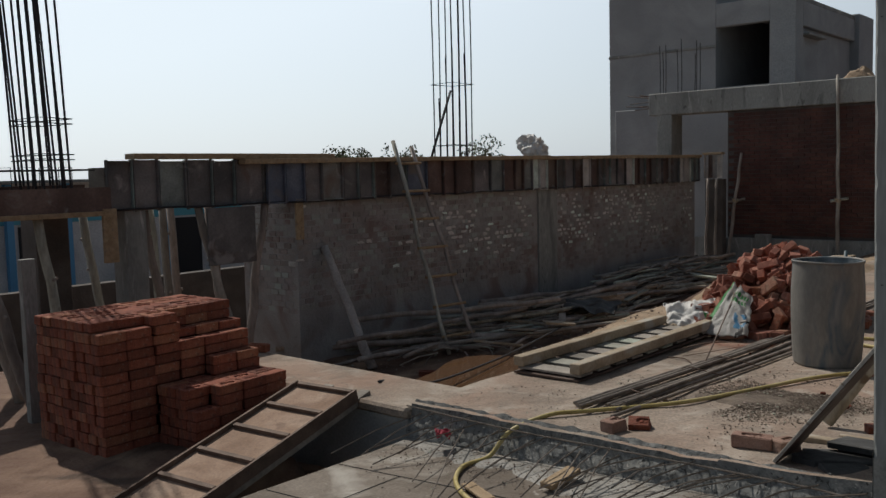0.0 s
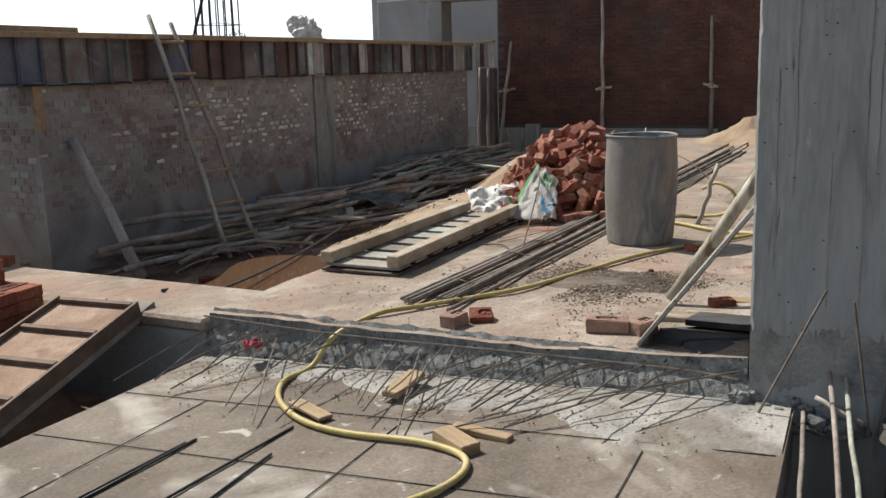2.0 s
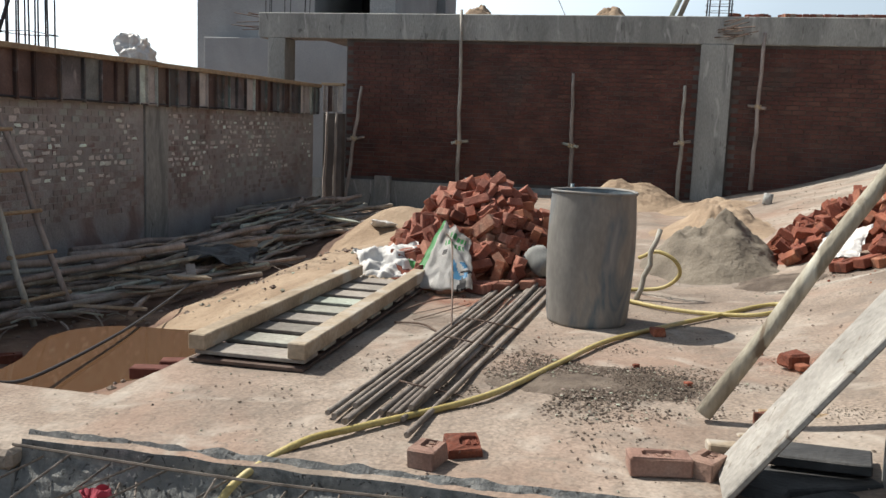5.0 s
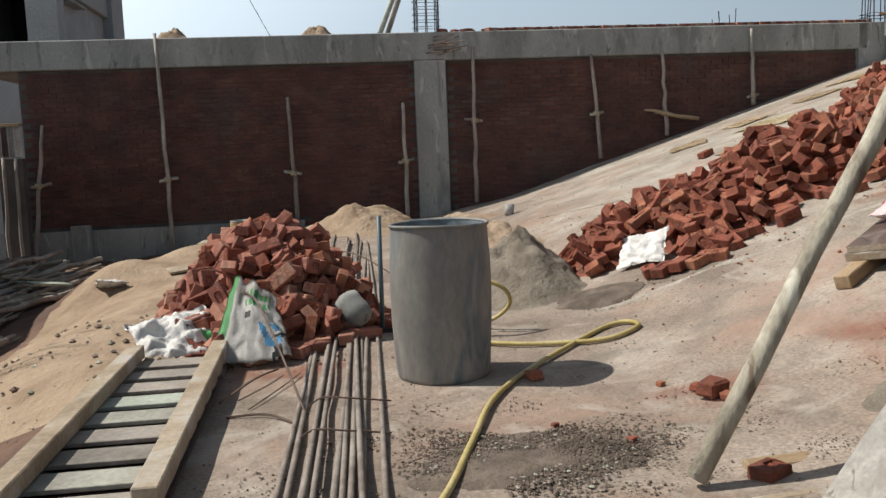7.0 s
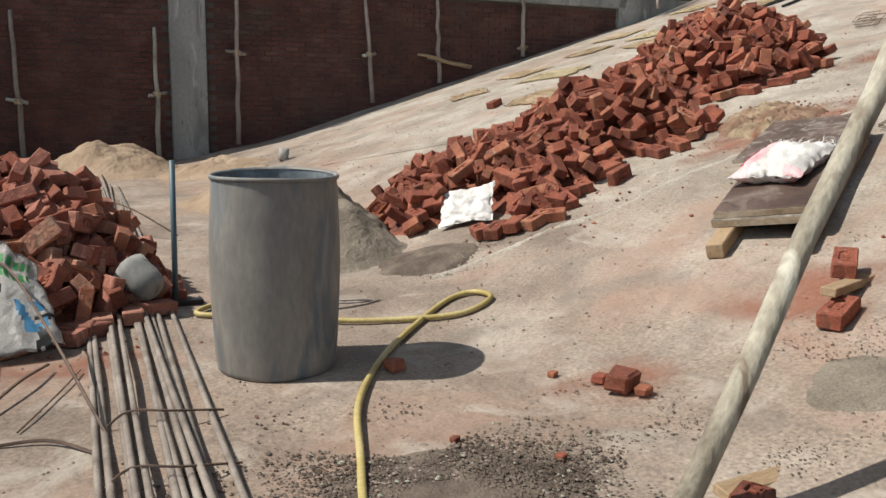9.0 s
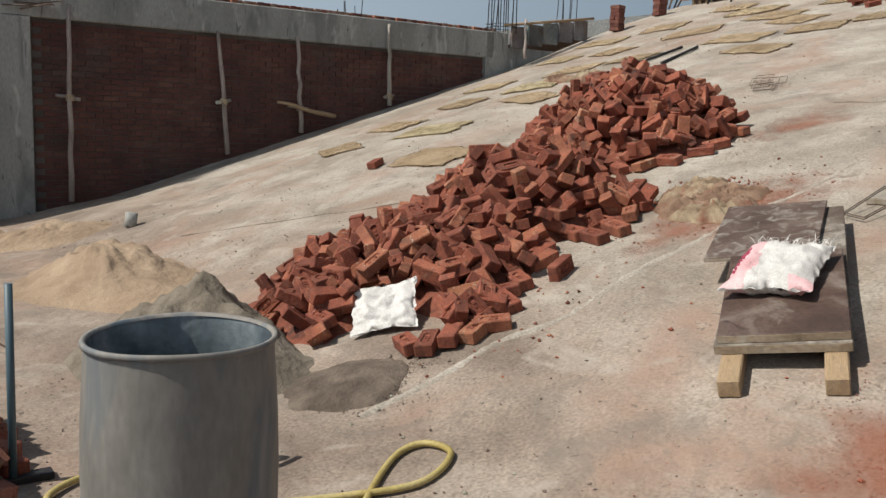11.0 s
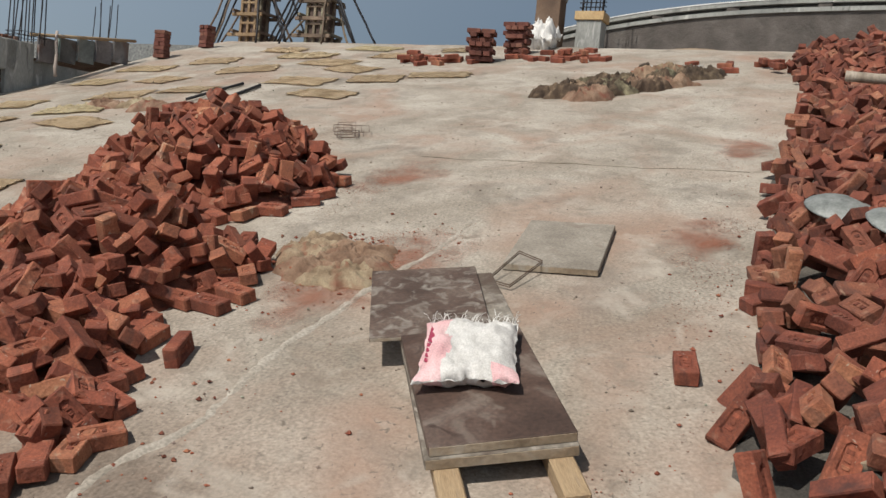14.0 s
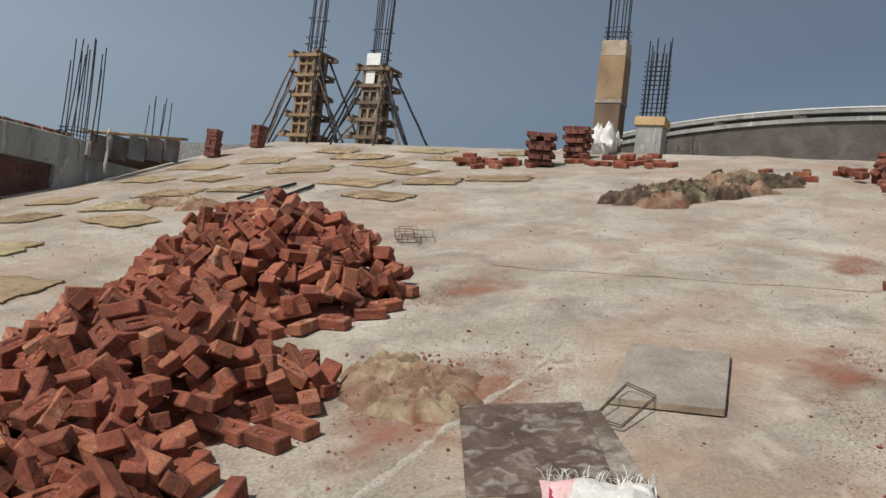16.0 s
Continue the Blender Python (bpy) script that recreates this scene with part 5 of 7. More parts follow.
# ---- rods, plates, bags on the ramp ----
def on_ramp(x, y, dz=0.0, rz=0.0, ry=0.0):
    """A pose on the ramp with its slope."""
    return Matrix.Translation((x, y, floor_z(x, y) + dz)) @ Matrix.Rotation(-math.atan(0.31), 4, "Y") @ Matrix.Rotation(radians(rz), 4, "Z")


def board_stack():
    # bearers, then boards, all turned alike
    c = Vector((2.64, -0.29))
    u = Vector((0.848, 0.53))
    v = Vector((-0.53, 0.848))
    for s in (0.2, -0.24):
        p = c + v * s + u * 0.75
        bm = bmesh.new()
        add_box(bm, (1.95, 0.10, 0.085), None, 0.006)
        tagged(part("bearer", bm, TIMBER, at=on_ramp(p.x, p.y, 0.045, 32)), "pale timber bearer under the stacked boards", "timber", "bearers")
    p = c + u * 0.95
    bm = bmesh.new()
    add_box(bm, (1.9, 0.60, 0.05), None, 0.004)
    tagged(part("form_ply", bm, PLY_GREY, at=on_ramp(p.x, p.y, 0.115, 32)), "grey cement-crusted form board", "board", "stacked boards")
    bm = bmesh.new()
    p = c + u * 0.53
    add_box(bm, (1.02, 0.58, 0.045), None, 0.004)
    tagged(part("form_ply", bm, PLY, at=on_ramp(p.x, p.y, 0.164, 33)), "dark brown worn form board", "board", "stacked boards")
    bm = bmesh.new()
    add_box(bm, (0.92, 0.6, 0.025), None, 0.003)
    tagged(part("form_ply", bm, PLY_DUSTY, at=on_ramp(3.80, 0.60, 0.168, 28)), "dusty form board lying across the stack", "board", "stacked boards")
    # the steel plate and the wire stirrup
    bm = bmesh.new()
    add_box(bm, (0.92, 0.6, 0.045), None, 0.004)
    tagged(part("form_ply", bm, PLY_PALE, at=on_ramp(5.23, 0.31, 0.03, 8)), "flat grey form board lying on the ramp", "board")
    bm = bmesh.new()
    for k in range(2):
        o = k * 0.015
        q = [(-0.3, -0.11, 0.01 + o), (0.27, -0.11, 0.05 + o), (0.29, 0.11, 0.08 + o), (-0.28, 0.1, 0.01 + o), (-0.3, -0.11, 0.01 + o)]
        add_tube(bm, q, 0.0045, 5)
    tagged(part("wire_stirrup", bm, STEEL, at=on_ramp(4.66, 0.42, 0.02, -12) @ Matrix.Diagonal((0.66, 0.8, 0.9, 1))), "bent steel stirrup leaning on the form board", "stirrup")


board_stack()
for ob in [o for o in bpy.data.objects if o.name.startswith("form_ply")]:
    xs = [v.co.x for v in ob.data.vertices]
    ys = [v.co.y for v in ob.data.vertices]
    zs = [v.co.z for v in ob.data.vertices]
    for s in (min(xs), max(xs)):
        part("edge_strip", box_bm(s - 0.003, s + 0.003, min(ys) + 0.004, max(ys) - 0.004, min(zs) + 0.004, max(zs) - 0.006), PLANK, ob, "pale raw ply edge")


def soft_bag(name, sx, sy, h, at, mats, label, category="sack", split=None, seed=1, crush=1.0):
    """A slack filled bag: two puffed sheets with puckered rims and folds."""
    bm = bmesh.new()
    n = 26
    r = random.Random(seed)
    sheets = []
    for side in (1, -1):
        g = []
        for i in range(n + 1):
            row = []
            for j in range(n + 1):
                u, w = 2 * i / n - 1, 2 * j / n - 1
                puff = (max(0, 1 - u ** 4) * max(0, 1 - w ** 4)) ** 0.6
                q = Vector((u * 2.2 + seed, w * 2.2, side))
                z = side * h * 0.5 * puff * (1 + 0.5 * crush * noise.noise(q)) + 0.10 * h * crush * noise.noise(q * 3.0) + 0.05 * h * noise.noise(q * 7)
                pull = 1 + 0.09 * (abs(u) * abs(w)) ** 2 - 0.07 * (1 - abs(w)) * abs(u) ** 3
                row.append(bm.verts.new((u * sx / 2 * pull + 0.02 * noise.noise(q * 1.4), w * sy / 2 * pull + 0.02 * noise.noise(q * 1.7), z + h * 0.4)))
            g.append(row)
        sheets.append(g)
        for i in range(n):
            for j in range(n):
                f = (g[i][j], g[i + 1][j], g[i + 1][j + 1], g[i][j + 1])
                face = bm.faces.new(f if side > 0 else tuple(reversed(f)))
                face.smooth = True
                if split:
                    face.material_index = split(2 * i / n - 1, 2 * j / n - 1)
    a, b = sheets
    loop = lambda g: [g[i][0] for i in range(n + 1)] + [g[n][j] for j in range(1, n + 1)] + [g[i][n] for i in range(n - 1, -1, -1)] + [g[0][j] for j in range(n - 1, 0, -1)]
    la, lb = loop(a), loop(b)
    for k in range(len(la)):
        bm.faces.new((la[k], la[(k + 1) % len(la)], lb[(k + 1) % len(la)], lb[k]))
    ob = part(name, bm, mats, at=at)
    return tagged(ob, label, category)


sack = soft_bag("cement_sack", 0.55, 0.40, 0.15, on_ramp(3.18, 0.08, 0.19, 20), [BAG, BAG_PINK], "white woven sack with a pink printed band", split=lambda u, w: 1 if w > 0.42 + 0.1 * math.sin(u * 5) or (u < -0.8 and w < -0.6) else 0, seed=2)
bm = bmesh.new()
r5 = random.Random(5)
for k in range(70):
    p = Vector((0.285 + r5.uniform(-0.01, 0.01), r5.uniform(-0.2, 0.2), 0.06))
    d = Vector((r5.uniform(0.02, 0.09), r5.uniform(-0.05, 0.05), r5.uniform(-0.03, 0.05)))
    add_tube(bm, [p, p + d * 0.6 + Vector((0, 0, 0.015)), p + d], 0.0016, 3)
tagged(part("frayed_threads", bm, BAG, sack), kind="stuff")
for k in range(9):
    bm = bmesh.new()
    add_box(bm, (0.03, 0.045, 0.004), None)
    part("print_bar", bm, RED_INK, sack, at=pose(-0.18 + k * 0.042, 0.16, 0.116 - 0.0035 * abs(k - 4), 18, 0, 0))

rags = soft_bag("plastic_sack", 0.34, 0.40, 0.05, on_ramp(2.02, 2.1, 0.12, 50) @ pose(0, 0, 0, 0, -34, 0), [BAG], "empty white woven sack draped on the bricks", seed=11, crush=2.8)


def torn_bag():
    """A torn bag hung over the bricks: narrow at the top, flared and ragged at the foot."""
    bm = bmesh.new()
    nu, nv = 30, 26
    g = []
    for i in range(nu + 1):
        row = []
        for j in range(nv + 1):
            u, v = i / nu, j / nv
            left = Vector((-1.42, 0.56, 0.05)).lerp(Vector((-1.28, 1.13, 0.44)), v)
            right = Vector((-0.90, 0.58, 0.06)).lerp(Vector((-1.02, 0.98, 0.33)), v)
            q = Vector((u * 3, v * 3, 4.0))
            p = left.lerp(right, u)
            p += Vector((0, -1, 0.5)) * (0.05 * math.sin(math.pi * u) + 0.015 * noise.noise(q * 1.2) + 0.012 * noise.noise(q * 3) + 0.007 * noise.noise(q * 8))
            p.z += (0.05 * noise.noise(Vector((u * 7, 2, 2))) - 0.03 * math.sin(math.pi * u)) * (1 - v) + 0.05 * noise.noise(Vector((u * 5, 7, 2))) * v
            p.x += 0.03 * noise.noise(Vector((v * 6, 3, 1))) * (1 if u > 0.5 else 0.4)
            row.append(bm.verts.new(p + Vector((0, -0.08, 0.075 * v))))
        g.append(row)
    for i in range(nu):
        for j in range(nv):
            f = bm.faces.new((g[i][j], g[i + 1][j], g[i + 1][j + 1], g[i][j + 1]))
            f.smooth = True
            u, v = i / nu, j / nv
            blot = noise.noise(Vector((u * 9, v * 7, 2)))
            word = 0.35 < u < 0.85 and (0.66 < v < 0.74 or 0.80 < v < 0.87) and i % 3
            f.material_index = 1 if u < 0.12 or word else (2 if 0.58 < u < 0.92 and 0.16 < v < 0.5 and blot > 0.02 else (3 if (0.74 < u < 0.97 and v < 0.34 and blot < -0.05) or (0.34 < u < 0.46 and 0.5 < v < 0.6) else 0))
    bmesh.ops.solidify(bm, geom=bm.faces[:], thickness=0.004)
    tagged(part("cement_bag", bm, [BAG, GREEN, BLUE, BLACK]), "torn white cement bag with green edge, hung on bricks", "bag")


torn_bag()
soft_bag("cement_bag", 0.50, 0.44, 0.09, pose(-1.66, 0.84, 0.13, 32, -8, 22), [BAG, GREEN], "crumpled torn white bag with a green corner", split=lambda u, w: 1 if u > 0.6 and w < -0.3 else 0, seed=31, crush=3.4)
soft_bag("sack_scrap", 0.30, 0.24, 0.07, pose(-1.70, 0.66, 0.03, 10, 6, 10), [PLANK], "beige torn paper flap on the slab", seed=43, crush=2.0)
soft_bag("sack_scrap", 0.34, 0.26, 0.06, pose(-3.15, 5.55, pit_z(-3.15, 5.55) + 0.03, -20, 8, 15), [BAG], "scrap of white sack on the sand", seed=41, crush=2.0)
bm = bmesh.new()
rings = lathe(bm, [(0.055, 0.0), (0.085, 0.02), (0.10, 0.08), (0.105, 0.16), (0.115, 0.21), (0.10, 0.21), (0.085, 0.14)], 20, 0.05)
bm.faces.new(list(reversed(rings[0])))
tagged(part("cement_pot", bm, CONCRETE, at=pose(-0.41, 1.12, 0.15, -62, 0, 40)), "cement-caked pot tipped over on the bars", "pot")


can = thing("paint_can", (-1.37, 2.75, 0.52), "dented pale tin can with a yellow band on bricks", "can")
bm = bmesh.new()
rings = lathe(bm, [(0.085, 0.0), (0.09, 0.01), (0.09, 0.25), (0.094, 0.26), (0.086, 0.262), (0.084, 0.05)], 20, 0.03)
bm.faces.new(list(reversed(rings[0])))
part("tin", bm, TIN, can)
bm = bmesh.new()
lathe(bm, [(0.092, 0.16), (0.0935, 0.17), (0.0935, 0.24), (0.092, 0.25)], 20, 0.03)
part("band", bm, YELLOW_PLY, can, "yellow paper band")
for x, y, rz in ((-2.34, 5.83, 20), (-2.2, 7.6, -15)):
    bm = bmesh.new()
    add_box(bm, (0.42, 0.26, 0.03), None, 0.004)
    tagged(part("pale_offcut", bm, PLANK, at=pose(x, y, pit_z(x, y) + 0.03, 6, -5, rz)), "pale board offcut lying on the sand", "board", "offcuts on the sand")


# ---- sacking spread to cure the ramp ----
def mat_cloth(x, y, sx, sy, rz, seed, name="jute_mat", mat=None, lump=0.02, label="flattened brown jute sack spread on the ramp", group="curing sacks"):
    r = random.Random(seed)
    bm = bmesh.new()
    nx, ny = 34, 30
    g = []
    for i in range(nx + 1):
        row = []
        for j in range(ny + 1):
            u, w = 2 * i / nx - 1, 2 * j / ny - 1
            q = Vector((u * 2 + seed, w * 2, seed * 0.37))
            edge = 1 + 0.18 * noise.noise(q * 1.1) + 0.08 * noise.noise(q * 3) + 0.05 * noise.noise(q * 8)
            fold = abs(noise.noise(q * 1.6))
            if lump > 0.06:
                rim = max(0.0, 1 - (u * u + w * w) ** 1.2)
                z = 0.008 + lump * (0.55 * fold + 0.45 * abs(noise.noise(q * 2.6))) * (0.35 + 0.65 * rim) + lump * 0.35 * rim
            else:
                z = 0.004 + (lump * fold + lump * 0.9 * abs(noise.noise(q * 3.7)) + lump * 0.4 * abs(noise.noise(q * 8))) * (1 - 0.9 * max(abs(u), abs(w)) ** 6)
            row.append(bm.verts.new((u * sx / 2 * edge, w * sy / 2 * (1 + 0.18 * noise.noise(q * 1.1 + Vector((3, 1, 0))) + 0.08 * noise.noise(q * 3.3) + 0.05 * noise.noise(q * 8)), z)))
        g.append(row)
    for i in range(nx):
        for j in range(ny):
            f = bm.faces.new((g[i][j], g[i + 1][j], g[i + 1][j + 1], g[i][j + 1]))
            f.smooth = True
    bed = on_ramp(x, y, 0.008, rz)
    for v in bm.verts:
        p = bed @ Vector((v.co.x, v.co.y, 0))
        v.co.z += floor_z(p.x, p.y) + 0.012 - p.z + 0.014 * noise.noise(Vector((p.x * 2.3, p.y * 2.3, 5)))
    bmesh.ops.solidify(bm, geom=bm.faces[:], thickness=0.003)
    ob = part(name, bm, mat or JUTE, at=bed)
    return tagged(ob, label, "sacking", group)


MATS = [(5.18, 8.5), (6.05, 7.49), (5.01, 5.93), (6.35, 8.88), (7.66, 9.0), (7.66, 7.37), (8.49, 8.24), (9.67, 8.58), (10.1, 7.72), (11.06, 6.39), (10.14, 5.38), (12.35, 6.25), (11.49, 5.31), (13.69, 8.03),
        (14.0, 6.28), (10.98, 10.4), (11.15, 9.15), (12.11, 8.18), (12.07, 4.53), (13.0, 9.6), (14.3, 9.0), (14.9, 7.3), (13.0, 7.1), (15.0, 5.4), (8.9, 9.9), (12.2, 10.5)]
for k, (x, y) in enumerate(MATS):
    mat_cloth(x, y, 0.56 + 0.2 * ((k * 7) % 5) / 5, 0.8 + 0.3 * ((k * 3) % 4) / 4, -20 + (k * 37) % 45, k + 1, lump=0.026 + 0.03 * ((k * 5) % 7 == 2))



def crumpled_sack(x, y, sx, sy, h, rz, seed, mat, label, group=""):
    """A cloth thrown down in a ragged crumple: ridged folds that sink into the ground at the rim."""
    bm = bmesh.new()
    n, m = 72, 20
    o = Vector((seed * 3.1, seed * 1.7, seed))

    def fold(q):
        return 1 - 2 * abs(noise.noise(q))

    tip = bm.verts.new((0, 0, h * 0.6))
    prev = None
    for i in range(1, m + 1):
        t = i / m
        ring = []
        for k in range(n):
            a = 2 * math.pi * k / n
            d = Vector((math.cos(a), math.sin(a), 0))
            edge = 1 + 0.45 * noise.noise(d * 1.3 + o) + 0.22 * noise.noise(d * 3.4 + o) + 0.10 * noise.noise(d * 8 + o)
            p = Vector((d.x * sx, d.y * sy, 0)) * 0.5 * t * edge
            q = p * 5 + o
            z = h * (0.16 * (1 - t * t) + (1 - t ** 4) * (0.52 * fold(q * 1.1) + 0.40 * fold(q * 2.6 + Vector((0, 3, 0))) + 0.20 * fold(q * 6))) + 0.02 * (1 - t) - 0.015 * t ** 6
            p += Vector((noise.noise(q * 1.5), noise.noise(q * 1.5 + Vector((7, 0, 0))), 0)) * 0.03
            ring.append(bm.verts.new((p.x, p.y, z)))
        for k in range(n):
            e = (k + 1) % n
            f = bm.faces.new((prev[k], ring[k], ring[e], prev[e]) if prev else (tip, ring[k], ring[e]))
            f.smooth = True
        prev = ring
    return tagged(part("crumpled_sack", bm, mat, at=on_ramp(x, y, 0.004, rz)), label, "sacking", group)


for k, (x, y, rz) in enumerate(((8.72, 7.9, 10), (8.86, 7.45, 60), (8.66, 7.05, 20))):
    crumpled_sack(x, y, 0.42, 0.62, 0.09, rz, 60 + k, SOILED_JUTE, "rumpled sack thrown down in folds on the ramp", "rumpled sacks")
r8 = random.Random(8)
for x, y, sx, sy, rz in ((4.62, 1.86, 0.62, 0.30, 30), (4.44, 1.66, 0.60, 0.34, 75), (4.66, 1.56, 0.50, 0.24, 120), (4.32, 1.42, 0.46, 0.20, 110), (4.52, 1.38, 0.42, 0.18, 70)):
    crumpled_sack(x, y, sx * 1.2, sy * 1.7, 0.08, rz, r8.randrange(200), SOILED_JUTE, "crumpled brown sack soiled with earth beside bricks", "soiled sacking")
for k in range(26):
    t = k / 25
    x, y = 10.5 + 2.3 * t + r8.uniform(-0.25, 0.35), 2.05 - 1.1 * t + r8.uniform(-0.42, 0.42)
    crumpled_sack(x, y, r8.uniform(0.5, 1.0), r8.uniform(0.22, 0.42), 0.15, -35 + r8.uniform(-45, 45), 70 + k, WET_JUTE if k % 5 else SOILED_JUTE, "damp brown sack thrown in a rough heap", "damp sacking")
mat_cloth(13.3, 1.25, 0.7, 0.9, 10, 80, name="white_sheet", mat=BAG, lump=0.03, label="flat white plastic sheet beside the sacking", group="")
for a, b in (((9.22, 6.97), (10.54, 7.06)), ((9.42, 6.47), (10.47, 6.69))):
    tagged(part("steel_rod", tube_bm([(a[0], a[1], ramp_z(a[0]) + 0.03), (b[0], b[1], ramp_z(b[0]) + 0.03)], 0.024, 6), DARK_STEEL), "dark steel rod lying on the ramp", "rod", "rods on the ramp")
bm = bmesh.new()
for k in range(7):
    o = Vector((rnd.uniform(-0.1, 0.1), rnd.uniform(-0.15, 0.15), 0.02 + 0.02 * k))
    add_tube(bm, [o + Vector(p) for p in ((-0.2, -0.12, 0), (0.2, -0.12, 0.02), (0.2, 0.12, 0.03), (-0.2, 0.12, 0.01), (-0.2, -0.12, 0))], 0.006, 4)
tagged(part("stirrup_pile", bm, STEEL, at=on_ramp(7.95, 3.6, 0.0, 30) @ Matrix.Diagonal((0.8, 0.8, 0.6, 1))), "little pile of steel stirrups behind the bricks", "stirrups", kind="stuff")


# ---- stacks, columns and parapet at the ramp head ----
def small_stack(x, y, w, d, n, rz, label="small square stack of dark bricks", seed=0):
    st = thing("small_brick_stack", Matrix.Translation((x, y, floor_z(x, y) - 0.02)) @ Matrix.Rotation(radians(rz), 4, "Z"), label, "brick stack", "small brick stacks")
    for k in range(n):
        for i in range(w):
            for j in range(d):
                if k % 2:
                    loc, a = Vector(((j - d / 2 + 0.5) * 0.235, (i - w / 2 + 0.5) * 0.118, 0.06 + k * 0.077)), 0
                else:
                    loc, a = Vector(((i - w / 2 + 0.5) * 0.118, (j - d / 2 + 0.5) * 0.235, 0.06 + k * 0.077)), math.pi / 2
                if rnd.random() < 0.94:
                    # The dark brick mixes the stacks' own tone with their shade.
                    put_brick(st, loc + Vector((rnd.uniform(-0.012, 0.012), rnd.uniform(-0.012, 0.012), 0)), Euler((0, 0, a)), DULL_BRICKS[0])


small_stack(13.2, 11.1, 2, 1, 7, 10)
small_stack(14.5, 11.1, 2, 1, 6, -8)
small_stack(13.55, 4.5, 3, 2, 7, 15)
small_stack(14.7, 4.28, 3, 2, 7, 0)
small_stack(15.0, -2.3, 4, 2, 9, 5)


def scatter_bricks(x, y, n, sx, sy, label, seed):
    r = random.Random(seed)
    for k in range(n):
        px, py = x + r.gauss(0, sx), y + r.gauss(0, sy)
        ob = new("loose_brick", BRICKS[r.randrange(3)])
        ob.matrix_basis = on_ramp(px, py, 0.04 + (0.075 if r.random() < 0.3 else 0), r.uniform(0, 180))
        tagged(ob, label, "brick", "scattered bricks")


scatter_bricks(13.5, 5.35, 22, 0.18, 0.35, "red brick lying loose near the small stack", 1)
scatter_bricks(14.1, 3.2, 26, 0.18, 0.5, "red brick lying loose near the small stack", 2)
scatter_bricks(13.6, 0.0, 10, 0.25, 0.4, "red brick lying loose at the ramp edge", 3)
soft_bag("plastic_bag", 0.6, 0.5, 0.45, on_ramp(15.6, 4.1, 0.02), [BAG], "crumpled clear plastic sheet at the column foot", "bag", seed=51, crush=2.2)


def column_form(x, y, h, label, boards=True, seed=1):
    """A column in timber formwork: boards, clamps and raking props."""
    r = random.Random(seed)
    z = ramp_z(x)
    c = thing("column_formwork", (x, y, z), label, "column formwork")
    form_box = part("board_form", box_bm(-0.2, 0.2, -0.22, 0.22, 0, h, 0.01), PLY, c, "dark stained form boards")
    for s in (-1, 1):
        for t in (-0.19, 0, 0.19):
            part("stud", box_bm(s * 0.225 - 0.03, s * 0.225 + 0.03, t - 0.03, t + 0.03, 0, h, 0.004), FORM_WOOD if s > 0 or not boards else TAN_PLY, c)
        for t in (-0.14, 0.1):
            part("stud", box_bm(t - 0.035, t + 0.035, s * 0.25 - 0.03, s * 0.25 + 0.03, 0, h, 0.004), FORM_WOOD, c)
        part("side_sheet", box_bm(-0.19, 0.24, s * 0.225 - 0.004, s * 0.225 + 0.004, 0.05, h - 0.05), PLY, form_box)
    for k in range(5):
        zz = 0.10 + k * (h - 0.24) / 4
        for s in (-1, 1):
            e0, e1 = r.uniform(0.36, 0.46), r.uniform(0.30, 0.52)
            part("yoke", box_bm(s * 0.29 - 0.03, s * 0.29 + 0.03, -e0, e1, zz, zz + 0.075, 0.004), (TAN_PLY if boards else FORM_WOOD) if s < 0 else FORM_WOOD, c)
            part("yoke", box_bm(-0.40, 0.42, s * 0.31 - 0.03, s * 0.31 + 0.03, zz + 0.08, zz + 0.14, 0.004), FORM_WOOD, c)
        if k < 4:
            part("cleat", box_bm(-0.262, -0.25, -0.2, 0.2, zz + 0.28, zz + 0.33, 0.002), TAN_PLY if boards else FORM_WOOD, c)
    if not boards:
        part("white_board", box_bm(-0.275, -0.26, -0.17, 0.17, h - 0.02, h + 0.24, 0.002), PAINTED, form_box, "white board nailed on top")
        part("white_board", box_bm(-0.275, -0.26, -0.08, 0.14, h - 0.42, h - 0.12, 0.002), PAINTED, form_box)
    for dx, dy, zt in ((-0.35, 1.25, 0.93), (-0.2, 1.1, 0.80), (0.45, 1.35, 0.93), (0.1, 0.95, 0.52), (-0.35, -1.25, 0.93), (-0.1, -1.05, 0.78), (0.5, -1.35, 0.93), (0.0, -0.85, 0.5), (-0.7, -0.55, 0.86), (-0.75, 0.5, 0.7)):
        top = Vector((-0.28 if dx < 0 else 0.2, 0.3 if dy > 0 else -0.3, h * zt))
        foot = Vector((dx, dy * r.uniform(0.85, 1.1), ramp_z(x + dx) - z))
        part("raking_prop", tube_bm(crooked(foot, top, 0.02), 0.024, 6), r.choice((DARK_STEEL, DARK_STEEL, FORM_WOOD)), c)
    for i in range(10):
        a = 2 * math.pi * i / 10
        p = Vector((0.14 * math.cos(a), 0.18 * math.sin(a), h))
        part("bar", tube_bm([p, p + Vector((r.uniform(-0.04, 0.04), r.uniform(-0.04, 0.04), 1.7 + r.uniform(-0.2, 0.5)))], 0.012, 5), DARK_STEEL, c)
    for zz in (0.2, 0.35, 0.8):
        part("stirrup", tube_bm([(-0.15, -0.19, h + zz), (0.15, -0.19, h + zz), (0.15, 0.19, h + zz), (-0.15, 0.19, h + zz), (-0.15, -0.19, h + zz)], 0.008, 4), DARK_STEEL, c)


column_form(16.2, 11.2, 2.05, "column in pale timber formwork with raking props", True, 1)
column_form(16.2, 9.45, 1.72, "column in dark formwork with a white board on top", False, 2)


